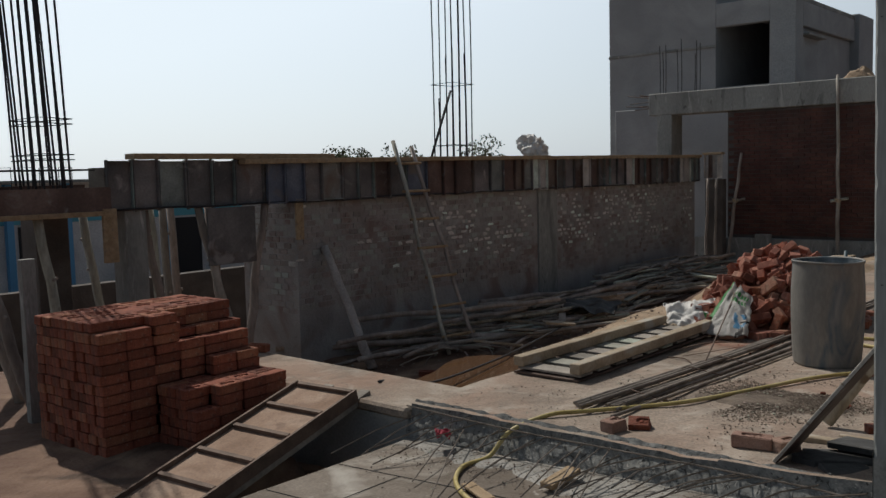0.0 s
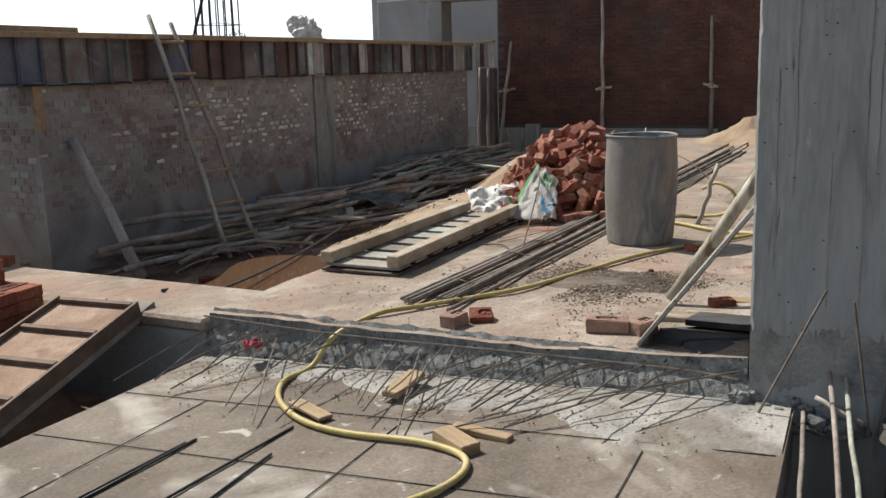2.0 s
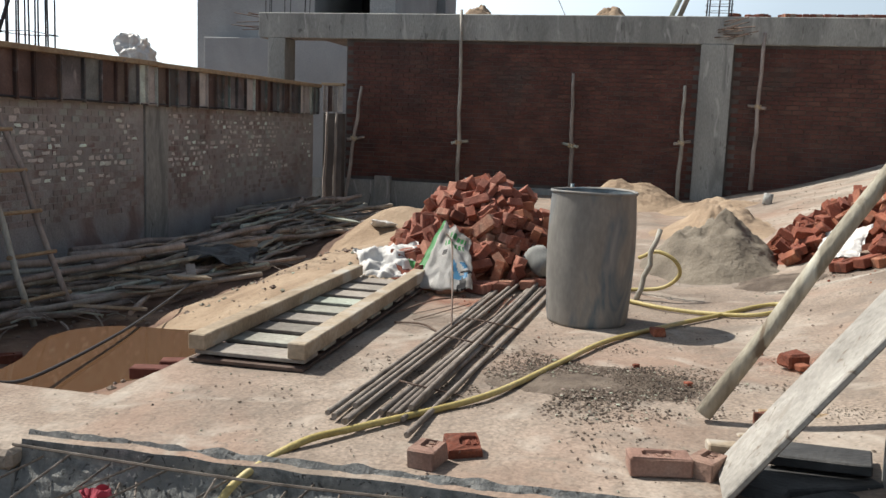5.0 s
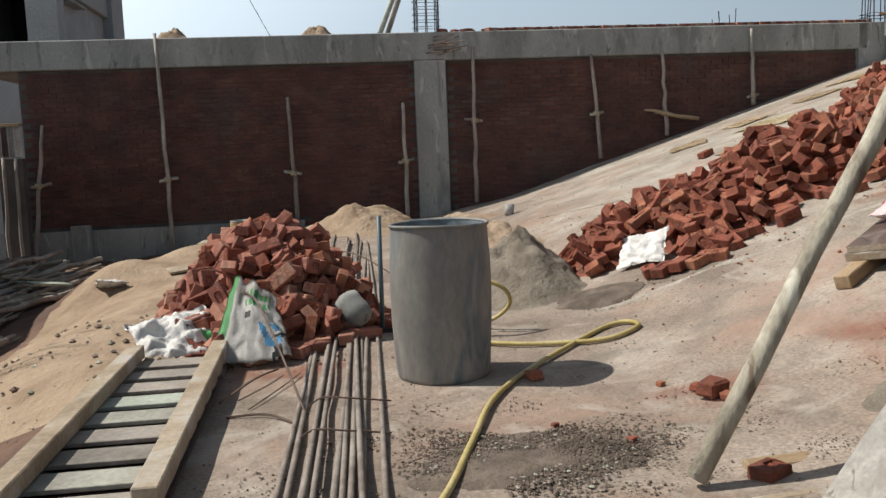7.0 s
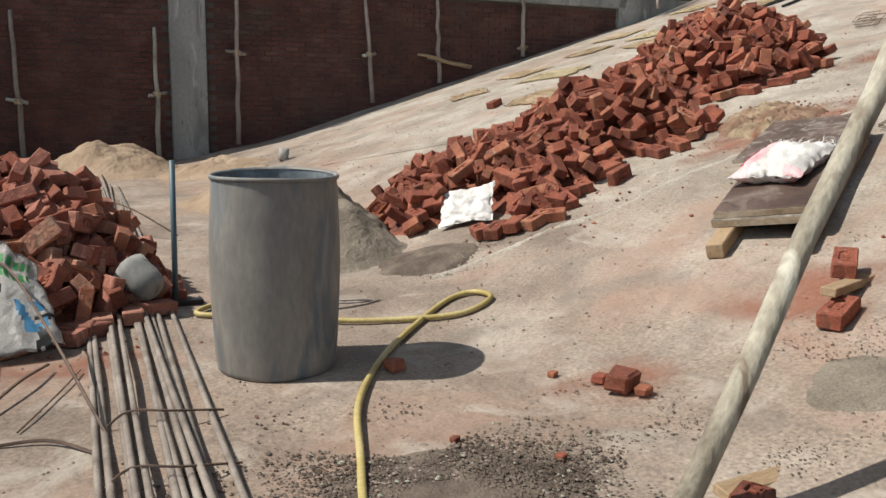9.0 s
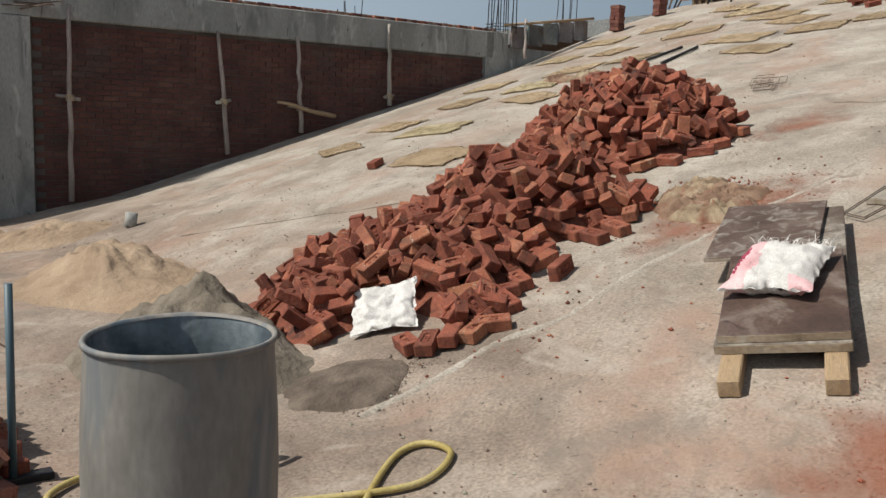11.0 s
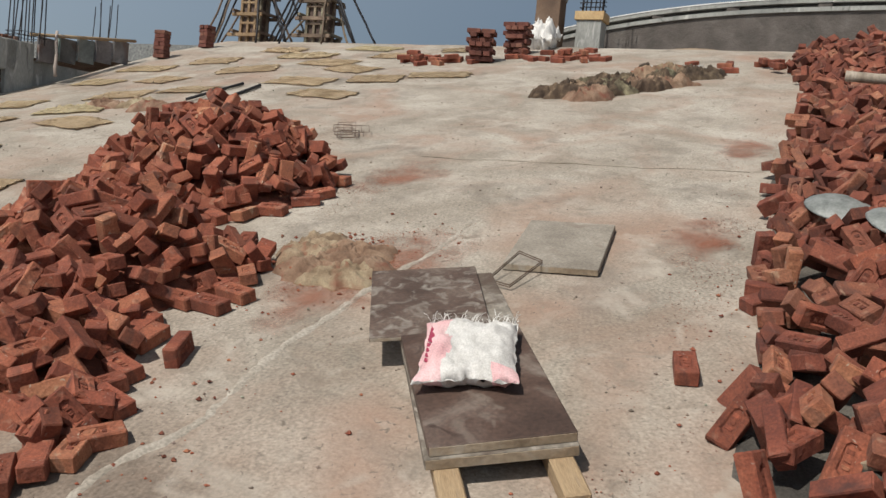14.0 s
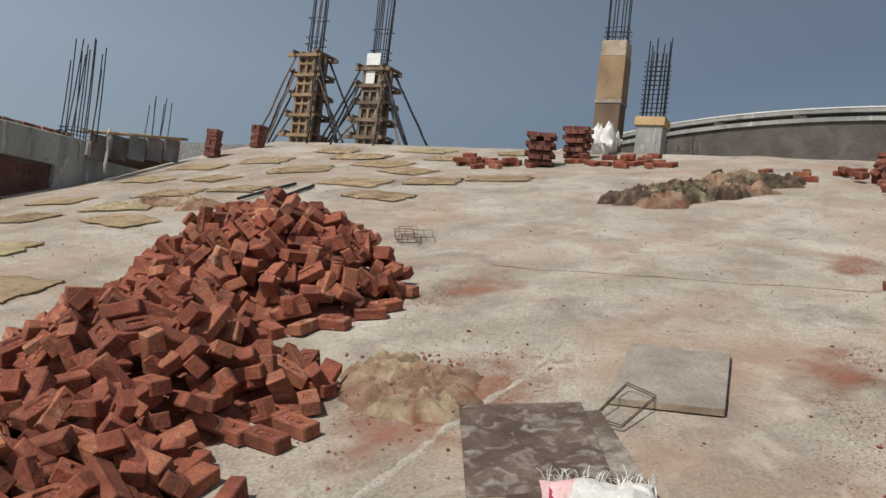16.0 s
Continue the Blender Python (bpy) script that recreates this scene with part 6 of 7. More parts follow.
def finished_column(x, y, h, mat, top, label, seed):
    r = random.Random(seed)
    z = ramp_z(x)
    c = thing("concrete_column", (x, y, z), label, "column")
    if mat is BROWN_PLY:
        part("lower_board", box_bm(-0.2, 0.2, -0.25, 0.25, 0, 0.47 * h, 0.012), BROWN_PLY, c, "dark brown plywood casing")
        part("upper_board", box_bm(-0.207, 0.207, -0.257, 0.257, 0.47 * h, 0.86 * h, 0.006), TAN_PLY, c, "tan plywood casing")
        part("head", box_bm(-0.195, 0.195, -0.245, 0.245, 0.86 * h, h, 0.012), PLANK, c, "dusty cement-stained head")
        part("tie", box_bm(-0.215, 0.215, -0.265, 0.265, 0.45 * h, 0.48 * h, 0.004), OLD_TIMBER, c)
    else:
        part("shaft", box_bm(-0.2, 0.2, -0.25, 0.25, 0, h, 0.012), mat, c)
    if top:
        part("collar", box_bm(-0.24, 0.24, -0.29, 0.29, h, h + 0.17, 0.006), YELLOW_PLY, c, "yellow plywood collar")
    z1 = h + (0.17 if top else 0)
    n, L = (14, 1.25) if top else (8, 1.3)
    for i in range(n):
        a = 2 * math.pi * i / n
        p = Vector((0.17 * math.cos(a), 0.21 * math.sin(a), z1))
        part("bar", tube_bm([p, p + Vector((r.uniform(-0.03, 0.03), r.uniform(-0.03, 0.03), L + r.uniform(-0.1, 0.35)))], 0.012, 5), DARK_STEEL, c)
    for k in range(12 if top else 3):
        zz = z1 + 0.08 + k * 0.09
        part("stirrup", tube_bm([(-0.18, -0.22, zz), (0.18, -0.22, zz), (0.18, 0.22, zz), (-0.18, 0.22, zz), (-0.18, -0.22, zz)], 0.007, 4), DARK_STEEL, c)


finished_column(16.6, 4.35, 2.25, BROWN_PLY, False, "tall column wrapped in brown plywood, bars on top", 3)
finished_column(16.8, 3.55, 0.62, CONCRETE, True, "stub concrete column with tied bars above a yellow collar", 4)
finished_column(17.0, -2.9, 0.75, CONCRETE, True, "stub concrete column with tied bars above a yellow collar", 5)


def build_parapet():
    """A curved parapet: wall, dark band painted as the shaded gap with short posts, pale coping."""
    p = thing("curved_parapet", (17.6, 0, ramp_z(17.6)), "curved grey parapet with a pale slotted rail", "parapet")
    line_pts = [(21.0, 7.2, -0.25), (19.4, 5.2, -0.1), (18.3, 3.2, 0.06), (17.75, 1.0, 0.20), (17.65, -1.5, 0.28), (17.95, -4.0, 0.34), (18.8, -6.8, 0.36)]
    pts = spline([(x - 17.6, y, z + 0.28) for x, y, z in line_pts], 6)

    def ribbon(z0, z1, w, name, mat):
        bm = bmesh.new()
        prev = None
        for i, q in enumerate(pts):
            d = (pts[min(i + 1, len(pts) - 1)] - pts[max(i - 1, 0)])
            d.z = 0
            d.normalize()
            s = Vector((d.y, -d.x, 0)) * w / 2
            h = q.z
            ring = [bm.verts.new(Vector((q.x, q.y, 0)) + s * a + Vector((0, 0, zz))) for a, zz in ((-1, z0 + (h if z0 > 0 else 0)), (1, z0 + (h if z0 > 0 else 0)), (1, z1 + h), (-1, z1 + h))]
            if prev:
                for k in range(4):
                    bm.faces.new((prev[k], prev[(k + 1) % 4], ring[(k + 1) % 4], ring[k]))
            else:
                bm.faces.new(ring)
            prev = ring
        bm.faces.new(list(reversed(prev)))
        bmesh.ops.recalc_face_normals(bm, faces=bm.faces[:])
        part(name, bm, mat, p)

    ribbon(-0.6, 0.42, 0.2, "parapet_wall", MORTAR)
    ribbon(0.42, 0.50, 0.3, "sill_band", CONCRETE)
    ribbon(0.50, 0.58, 0.1, "gap_wall", MORTAR_GAP_DARK)
    ribbon(0.58, 0.655, 0.3, "coping", CONCRETE)
    ribbon(0.657, 0.68, 0.32, "coping_cap", PAINTED)
    for i in range(2, len(pts), 4):
        q = pts[i]
        part("post", box_bm(q.x - 0.13, q.x + 0.13, q.y - 0.12, q.y + 0.12, 0.5 + q.z, 0.58 + q.z), MORTAR, p)


build_parapet()
bm = bmesh.new()
mound = bmesh.ops.create_icosphere(bm, subdivisions=3, radius=1.0)
for v in mound["verts"]:
    v.co = Vector((v.co.x * 0.5, v.co.y * 0.9, max(v.co.z, -0.1) * 0.16 * (1 + 0.3 * noise.noise(v.co * 3))))
tagged(part("sand_heap", bm, SAND, at=Matrix.Translation((17.2, 1.6, ramp_z(17.2))), smooth=True), "low sand heap below the parapet", "sand heap")

# rough timber stand on the right bank
stand = thing("timber_stand", (0, 0, 0), "rough trestle of lashed poles standing among bricks", "trestle")
part("leg", tube_bm(spline([(7.40, -1.86, 2.00), (7.40, -1.86, 2.13), (7.40, -1.84, 2.80), (7.40, -1.83, 3.78)], 4), [0.055] * 6 + [0.048] * 7, 8, 0.06), BARK, stand)
part("leg", tube_bm(crooked((8.60, -1.74, 2.40), (8.60, -1.69, 3.83), 0.02), 0.04, 8, 0.06), BARK, stand)
part("cross_pole", tube_bm(crooked((7.40, -1.26, 2.83), (7.40, -2.71, 2.74), 0.015), 0.042, 8, 0.06), BARK, stand)
part("cross_pole", tube_bm(crooked((7.50, -1.67, 3.27), (7.50, -2.63, 3.19), 0.015), 0.045, 8, 0.06), BARK, stand)
part("lashing", tube_bm([Vector((7.40, -1.84, 2.80)) + Vector((0.07 * math.cos(q), 0.07 * math.sin(q), -0.06 + 0.012 * q)) for q in [i * 0.8 for i in range(16)]], 0.012, 4), JUTE, stand)
for x, y, dz, rx in ((5.84, -1.34, 0.26, 6), (5.46, -1.70, 0.30, 12)):
    bm = bmesh.new()
    lathe(bm, [(0.01, 0.075), (0.12, 0.065), (0.2, 0.04), (0.25, 0.012), (0.262, 0.0), (0.256, -0.004), (0.24, 0.008), (0.18, 0.034), (0.1, 0.055), (0.01, 0.066)], 32, 0.01)
    tagged(part("mortar_pan", bm, TIN, at=on_ramp(x, y, dz, 0) @ pose(0, 0, 0, rx, -6, 0) @ Matrix.Scale(0.84, 4)), "grey metal mortar pan upside down on bricks", "pan", "mortar pans")
pole("short_log", (3.75, -1.62, ramp_z(3.75) + 0.36), (4.0, -2.4, ramp_z(4.0) + 0.5), 0.05, 0.045, TIMBER, "short pale log lying on the bricks", "log", knots=False)
bm = bmesh.new()
add_box(bm, (0.55, 0.11, 0.03), None, 0.004)
tagged(part("spotted_board", bm, PLANK, at=on_ramp(2.95, -1.72, 0.24, 70) @ pose(0, 0, 0, 0, 18, 0)), "pale board flecked with mortar by the bricks", "board")

# a thin broken ridge where two pours meet
pour_line = spline([(x, y, 0) for x, y in ((1.3, 1.16), (1.93, 1.20), (2.27, 1.20), (2.68, 1.12), (3.1, 1.19), (3.51, 1.21), (4.25, 1.17), (5.0, 1.10), (5.6, 1.12))], 26)
bm = bmesh.new()
prev = None
for i, p in enumerate(pour_line):
    q = Vector((p.x * 3.0, 1.0, 2.0))
    mid = p.y + 0.03 * noise.noise(q) + 0.012 * noise.noise(q * 5)
    w = 0.032 * (1 + 0.7 * noise.noise(q * 2 + Vector((0, 5, 0)))) + 0.008 * noise.noise(q * 9)
    h = 0.006 + 0.009 * noise.noise(q * 1.3 + Vector((0, 9, 0))) + 0.006 * noise.noise(q * 7)
    base = ramp_z(p.x) + 0.014 * noise.noise(Vector((p.x * 2.3, p.y * 2.3, 5)))
    ring = [bm.verts.new((p.x, mid + a * w, base + b)) for a, b in ((-1.7, -0.02), (-0.8, h * 0.4), (-0.1, h + 0.004), (0.6, h), (1.5, -0.02))]
    if prev:
        for k in range(4):
            bm.faces.new((prev[k], ring[k], ring[k + 1], prev[k + 1])).smooth = True
    prev = ring
tagged(part("cement_ridge", bm, material("pale_cement", (0.29, 0.255, 0.212), (0.36, 0.322, 0.275), (0.43, 0.39, 0.34), 6, 60, 0.95, 0.5, grit=0.8)), "thin broken ridge of pale cement across the ramp", "cement ridge")

bm = bmesh.new()
for a, b, w in (((7.3, 2.4), (7.6, -0.6), 0.008), ((4.3, 3.9), (2.2, 6.5), 0.006)):
    a, b = Vector((*a, 0)), Vector((*b, 0))
    side = (b - a).cross(Vector((0, 0, 1))).normalized()
    prev = None
    for k in range(61):
        p = a.lerp(b, k / 60)
        p += side * (0.05 * noise.noise(p * 1.7) + 0.015 * noise.noise(p * 7))
        ww = w * (0.6 + 0.8 * noise.noise(p * 5))
        ring = []
        for s in (-1, 0, 1):
            q = p + side * ww * s
            ring.append(bm.verts.new((q.x, q.y, ramp_z(q.x) + 0.014 * noise.noise(Vector((q.x * 2.3, q.y * 2.3, 5))) + (0.007 if s == 0 else -0.004))))
        if prev:
            for s in (0, 1):
                bm.faces.new((prev[s], ring[s], ring[s + 1], prev[s + 1]))
        prev = ring
tagged(part("pour_joint", bm, GREY_SAND), "faint dark joints between pours of the ramp", "joint", kind="stuff")

# ---- single bricks, chunks, timber offcuts ----
for x, y, rz in ((2.22, 1.40, 20), (2.35, 1.55, 10), (3.78, -0.77, 14), (4.56, 6.5, 30), (3.62, 1.88, 82), (3.80, 1.84, 78), (3.62, 2.10, 80), (3.86, 2.06, 84)):
    ob = lone_brick(0, 0, 0)
    ob.matrix_basis = on_ramp(x, y, 0.042, rz)
ob = lone_brick(0, 0, 0)
ob.matrix_basis = on_ramp(3.07, 1.62, 0.06, 20) @ pose(0, 0, 0, 90, 0, 0)
lone_brick(-4.72, -2.5, 0.025, 25)
lone_brick(-4.45, -0.25, pit_z(-4.45, -0.25) + 0.04, 40)
lone_brick(-2.62, -1.2, -0.30, 15, mesh=DULL_BRICKS[0], label="wet brick standing at the puddle edge")
lone_brick(-2.52, -1.02, -0.29, 20, mesh=DULL_BRICKS[0], label="wet brick standing at the puddle edge")
lone_brick(0.46, -2.80, up_z(0.4, -2.8) + 0.04, 12, mesh=DULL_BRICKS[1], label="dusty pinkish brick lying near the slab edge")
lone_brick(0.66, -2.72, up_z(0.4, -2.8) + 0.035, 60, mesh=DULL_BRICKS[2])
lone_brick(-0.38, -2.92, up_z(-0.4, -2.9) + 0.035, 80, mesh=DULL_BRICKS[2])
lone_brick(-0.24, -2.80, up_z(-0.3, -2.9) + 0.02, 25, rx=20, mesh=BRICKS[3])
lone_brick(2.12, -4.2, 0.04, 20)
lone_brick(2.45, -3.35, 0.03, 10, rx=30)
for x, y, rz, dz in ((2.16, -1.28, 22, 0.04), (2.46, -1.03, 40, 0.10), (2.75, -1.35, 80, 0.04)):
    lone_brick(x, y, floor_z(x, y) + dz, rz, ry=-12)
BATS = ((1.18, -1.07, 1.0), (1.16, -0.95, 0.55), (1.21, -1.18, 0.5), (1.04, -0.76, 0.35), (0.47, -0.29, 0.7), (0.62, -1.5, 0.3), (0.35, -1.2, 0.3))
for x, y, s in BATS:
    bm = bmesh.new()
    add_box(bm, (0.12 * s, 0.11 * s, 0.075 * s), None, 0.012 * s)
    for v in bm.verts:
        v.co *= 1 + 0.45 * noise.noise(v.co * 14 + Vector((x * 9, y * 9, 0)))
    tagged(part("brick_bat", bm, BRICK, at=pose(x, y, floor_z(x, y) + 0.045 * s, 0, 0, 30)), "broken lump of red brick on the slab", "brick bat", "brick bats")


def offcut(x, y, z, s, rz, mat=TIMBER, rx=0, label="short sawn timber offcut on the slab"):
    bm = bmesh.new()
    add_box(bm, s, None, 0.004)
    tagged(part("timber_offcut", bm, mat, at=pose(x, y, z, rx, 0, rz)), label, "offcut", "timber offcuts")


offcut(0.12, -4.08, -0.12, (0.24, 0.10, 0.055), -32)
offcut(0.18, -3.93, -0.13, (0.30, 0.06, 0.03), -8)
offcut(-0.43, -3.52, -0.12, (0.10, 0.28, 0.035), -4, rx=6)
offcut(-0.75, -3.92, -0.16, (0.30, 0.08, 0.02), -25)
offcut(2.38, -1.14, floor_z(2.38, -1.14) + 0.05, (0.5, 0.07, 0.04), 20)
offcut(1.14, -1.95, 0.06, (0.46, 0.07, 0.035), 5, rx=12)
lone_brick(1.0, -2.03, 0.06, 30, mesh=BRICKS[3])
bm = bmesh.new()
cloth = bmesh.ops.create_grid(bm, x_segments=16, y_segments=16, size=0.055)
for v in cloth["verts"]:
    q = v.co * 22
    v.co += Vector((0.03 * noise.noise(q), 0.035 * noise.noise(q + Vector((5, 0, 0))), 0.03 + 0.045 * (1 - 2 * abs(noise.noise(q * 0.8 + Vector((0, 8, 0)))))))
bmesh.ops.solidify(bm, geom=bm.faces[:], thickness=0.003)
tagged(part("red_rag", bm, RAG, at=pose(-1.56, -3.30, -0.15, 0, 0, 40)), "scrap of red cloth at the slab edge", "rag")
tagged(part("pipe_stub", tube_bm([(0, 0, 0), (0.02, 0, 0.17)], 0.07, 16), CONCRETE, at=pose(2.1, 7.95, ramp_z(2.1) - 0.02)), "short grey pipe stub standing in the ramp", "pipe stub")
shovel = thing("blue_pipe", (-0.27, 1.35, 0.0), "blue plastic pipe standing behind the drum", "pipe")
part("pipe", tube_bm([(0, 0, 0), (0.01, 0.02, 0.86)], 0.017, 8), PVC, shovel)
part("foot", box_bm(-0.04, 0.16, -0.03, 0.05, 0.0, 0.03, 0.004), DARK_STEEL, shovel)
pole("short_stake", (0.32, 0.95, 0.0), (0.47, 1.1, 0.55), 0.022, 0.02, POLE, "short timber stake behind the drum", "stake", knots=False)


# ---- sand and gravel heaps ----
def sand_heap(x, y, rx, ry, h, mat, label, seed, ground=0.0):
    bm = bmesh.new()
    n, m = 72, 26
    c = bm.verts.new((0, 0, h))
    prev = None
    for i in range(1, m + 1):
        t = i / m
        ring = []
        for k in range(n):
            a = 2 * math.pi * k / n
            q = Vector((math.cos(a) * t * 1.6 + seed, math.sin(a) * t * 1.6, seed))
            edge = 1 + 0.25 * noise.noise(q * 0.9)
            px, py = rx * t * edge * math.cos(a), ry * t * edge * math.sin(a)
            z = h * ((0.5 + 0.5 * math.cos(math.pi * t)) ** 0.85 * (1 + 0.35 * noise.noise(q * 2)) + 0.16 * noise.noise(q * 5) * (1 - t * t) + 0.07 * noise.noise(q * 12) * (1 - t * t)) - 0.03 * t
            z += floor_z(x + px, y + py) - floor_z(x, y) if x > -1.9 and y > -3.1 else 0
            ring.append(bm.verts.new((px, py, z)))
        for k in range(n):
            if prev:
                f = bm.faces.new((prev[k], ring[k], ring[(k + 1) % n], prev[(k + 1) % n]))
            else:
                f = bm.faces.new((c, ring[k], ring[(k + 1) % n]))
            f.smooth = True
        prev = ring
    tagged(part("sand_heap", bm, mat, at=Matrix.Translation((x, y, floor_z(x, y) if x > -1.9 and -3.1 < y < 11.4 else ground))), label, "sand heap", "sand heaps")


sand_heap(1.0, 2.75, 0.75, 1.1, 0.46, GREY_SAND, "grey sand and cement heap behind the drum", 3)
sand_heap(1.2, 5.6, 0.85, 1.5, 0.34, SAND, "yellow sand heap at the foot of the ramp", 5)
sand_heap(0.0, 9.9, 1.4, 1.1, 0.40, SAND, "pale sand heap below the brick wall", 7)
sand_heap(1.3, 8.8, 0.9, 0.8, 0.2, SAND, "low sand heap by the wall column", 9)
sand_heap(-3.28, WY + 0.85, 0.55, 0.5, 0.30, SAND, "sand heap on the roof slab behind the beam", 11, 3.42)
sand_heap(-0.58, WY + 0.85, 0.55, 0.5, 0.30, SAND, "sand heap on the roof slab behind the beam", 12, 3.42)
sand_heap(0.1, -1.6, 0.95, 0.72, 0.030, GRAVEL, "thin spread of dark gravel on the slab", 23)
sand_heap(1.42, 1.62, 0.55, 0.55, 0.05, GRAVEL, "dark damp spill of mortar beside the sand", 27)
sand_heap(1.75, -1.7, 0.6, 0.45, 0.02, GREY_SAND, "thin spread of grey cement at the ramp foot", 29)
for k, pts in enumerate((((-1.38, 1.2, 0.40), (-1.15, 0.75, 0.42), (-0.98, 0.1, 0.26), (-0.8, -0.7, 0.03)), ((-1.26, -0.37, 0.03), (-1.1, -0.02, 0.06), (-0.98, 0.27, 0.04)), ((-1.2, -0.61, 0.02), (-1.0, -0.66, 0.035), (-0.84, -0.82, 0.02)), ((-0.66, 4.6, 0.30), (-0.3, 4.0, 0.26), (0.07, 3.6, 0.05)), ((-1.1, -0.5, 0.02), (-0.95, -0.1, 0.02), (-0.85, 0.2, 0.02)))):
    tagged(part("bent_wire", tube_bm(spline(pts, 6), 0.007 if k != 4 else 0.004, 5), STEEL), "thin rusty bar end bent over the slab", "wire", "bent wires")
# This soil colour also takes in the shadow of column and wall.
sand_heap(2.75, -3.42, 1.0, 0.40, 0.12, SOIL_SHADE_DARK, "bank of damp soil at the wall foot, darkened for shade", 19, -0.02)


def scatter_stuff(name, label, n, zone, ground, size, mat, seed, flat=0.7):
    """Crumbs of mortar, brick and stone on a surface."""
    r = random.Random(seed)
    V, F = [], []
    shape = [(1, 0, 0), (-1, 0, 0), (0, 1, 0), (0, -1, 0), (0, 0, 1), (0, 0, -1)]
    tri = [(0, 2, 4), (2, 1, 4), (1, 3, 4), (3, 0, 4), (2, 0, 5), (1, 2, 5), (3, 1, 5), (0, 3, 5)]
    while len(V) < n * 6:
        x, y = zone(r)
        s = size[0] + (size[1] - size[0]) * r.random() ** 3
        a = r.uniform(0, 6.28)
        k = len(V)
        z = ground(x, y)
        for vx, vy, vz in shape:
            q = [c * s * r.uniform(0.6, 1.2) for c in (vx, vy, vz * flat)]
            V.append((x + q[0] * math.cos(a) - q[1] * math.sin(a), y + q[0] * math.sin(a) + q[1] * math.cos(a), z + q[2] + s * 0.3))
        F.extend(tuple(i + k for i in f) for f in tri)
    me = bpy.data.meshes.new(name)
    me.from_pydata(V, [], F)
    me.materials.append(mat)
    return tagged(new(name, me), label, "rubble", kind="stuff")


scatter_stuff("slab_rubble", "crumbs of mortar and stone on the upper slab", 3600, lambda r: (r.uniform(-1.9, 1.2), r.uniform(-3.1, 3.0)), floor_z, (0.0015, 0.010), PEBBLE, 1)
def patch(r, cx, cy, sx, sy):
    while True:
        x, y = r.gauss(cx, sx), r.gauss(cy, sy)
        if noise.noise(Vector((x * 2.5, y * 2.5, 6))) > -0.12 + 0.25 * r.random() - 0.3 * math.exp(-((x - cx) / sx) ** 2 - ((y - cy) / sy) ** 2):
            return x, y


scatter_stuff("gravel_chips", "dark gravel chips spread on the slab", 9000, lambda r: patch(r, 0.12, -1.6, 0.48, 0.36), lambda x, y: floor_z(x, y) + 0.022 * math.exp(-((x - 0.25) / 0.5) ** 2 - ((y + 1.6) / 0.28) ** 2), (0.003, 0.012), GRAVEL, 2, 0.5)
scatter_stuff("pale_chips", "pale stone chips among the dark gravel", 1700, lambda r: patch(r, 0.15, -1.65, 0.5, 0.36), lambda x, y: floor_z(x, y) + 0.02 * math.exp(-((x - 0.1) / 0.6) ** 2 - ((y + 1.6) / 0.45) ** 2), (0.003, 0.013), PEBBLE, 24, 0.5)
scatter_stuff("mortar_crumbs", "dark crumbs of spilt mortar on the slab", 2600, lambda r: patch(r, 1.5, 1.5, 0.20, 0.17), floor_z, (0.003, 0.009), GRAVEL, 21, 0.4)
scatter_stuff("cement_crumbs", "grey crumbs of cement on the slab", 4500, lambda r: patch(r, 1.65, -1.75, 0.35, 0.25), floor_z, (0.002, 0.008), GREY_SAND, 22, 0.4)
scatter_stuff("brick_dust", "fine red brick dust around the heaps", 15000, lambda r: r.choice((patch(r, 4.6, 1.5, 0.5, 0.2), patch(r, 4.3, 1.6, 0.3, 0.2), patch(r, 5.6, -0.72, 1.2, 0.16), patch(r, 6.3, 2.35, 0.4, 0.2), patch(r, 8.4, -0.55, 0.5, 0.25), patch(r, 5.7, -0.6, 0.3, 0.15), patch(r, 2.4, -1.0, 0.4, 0.35), patch(r, 4.75, 1.2, 0.3, 0.2))), floor_z, (0.002, 0.007), BRICK, 23, 0.3)
scatter_stuff("ramp_rubble", "crumbs of mortar and brick on the ramp", 4500, lambda r: (1.2 + 12 * r.random() ** 1.6, r.uniform(-1.2, 9.0)), lambda x, y: ramp_z(x), (0.002, 0.015), PEBBLE, 3)
scatter_stuff("lower_rubble", "chips of concrete on the lower slab", 3000, lambda r: (r.uniform(-1.95, 1.4), -3.2 - abs(r.gauss(0, 0.35))), lambda x, y: low_z(x, y) + 0.008, (0.0015, 0.010), PEBBLE, 4)
scatter_stuff("brick_crumbs", "red brick crumbs near the heaps", 520, lambda r: r.choice(((r.gauss(4.6, 0.5), r.gauss(1.5, 0.25)), (r.gauss(5, 1.8), r.gauss(-0.8, 0.2)), (r.gauss(2.6, 0.5), r.gauss(1.2, 0.25)), (r.gauss(-0.9, 0.5), r.gauss(0.6, 0.2)))), lambda x, y: floor_z(x, y), (0.003, 0.02), BRICK, 5)
scatter_stuff("sack_soil", "earth and brick crumbs on the soiled sacks", 500, lambda r: (r.gauss(4.6, 0.17), r.gauss(1.66, 0.16)), lambda x, y: ramp_z(x) + 0.035, (0.005, 0.02), BRICK, 31)
scatter_stuff("pit_rubble", "stones and clods in the pit", 900, lambda r: (r.uniform(-5.8, -2.1), r.uniform(-2.3, 3)), lambda x, y: pit_z(x, y), (0.006, 0.035), PEBBLE, 6)


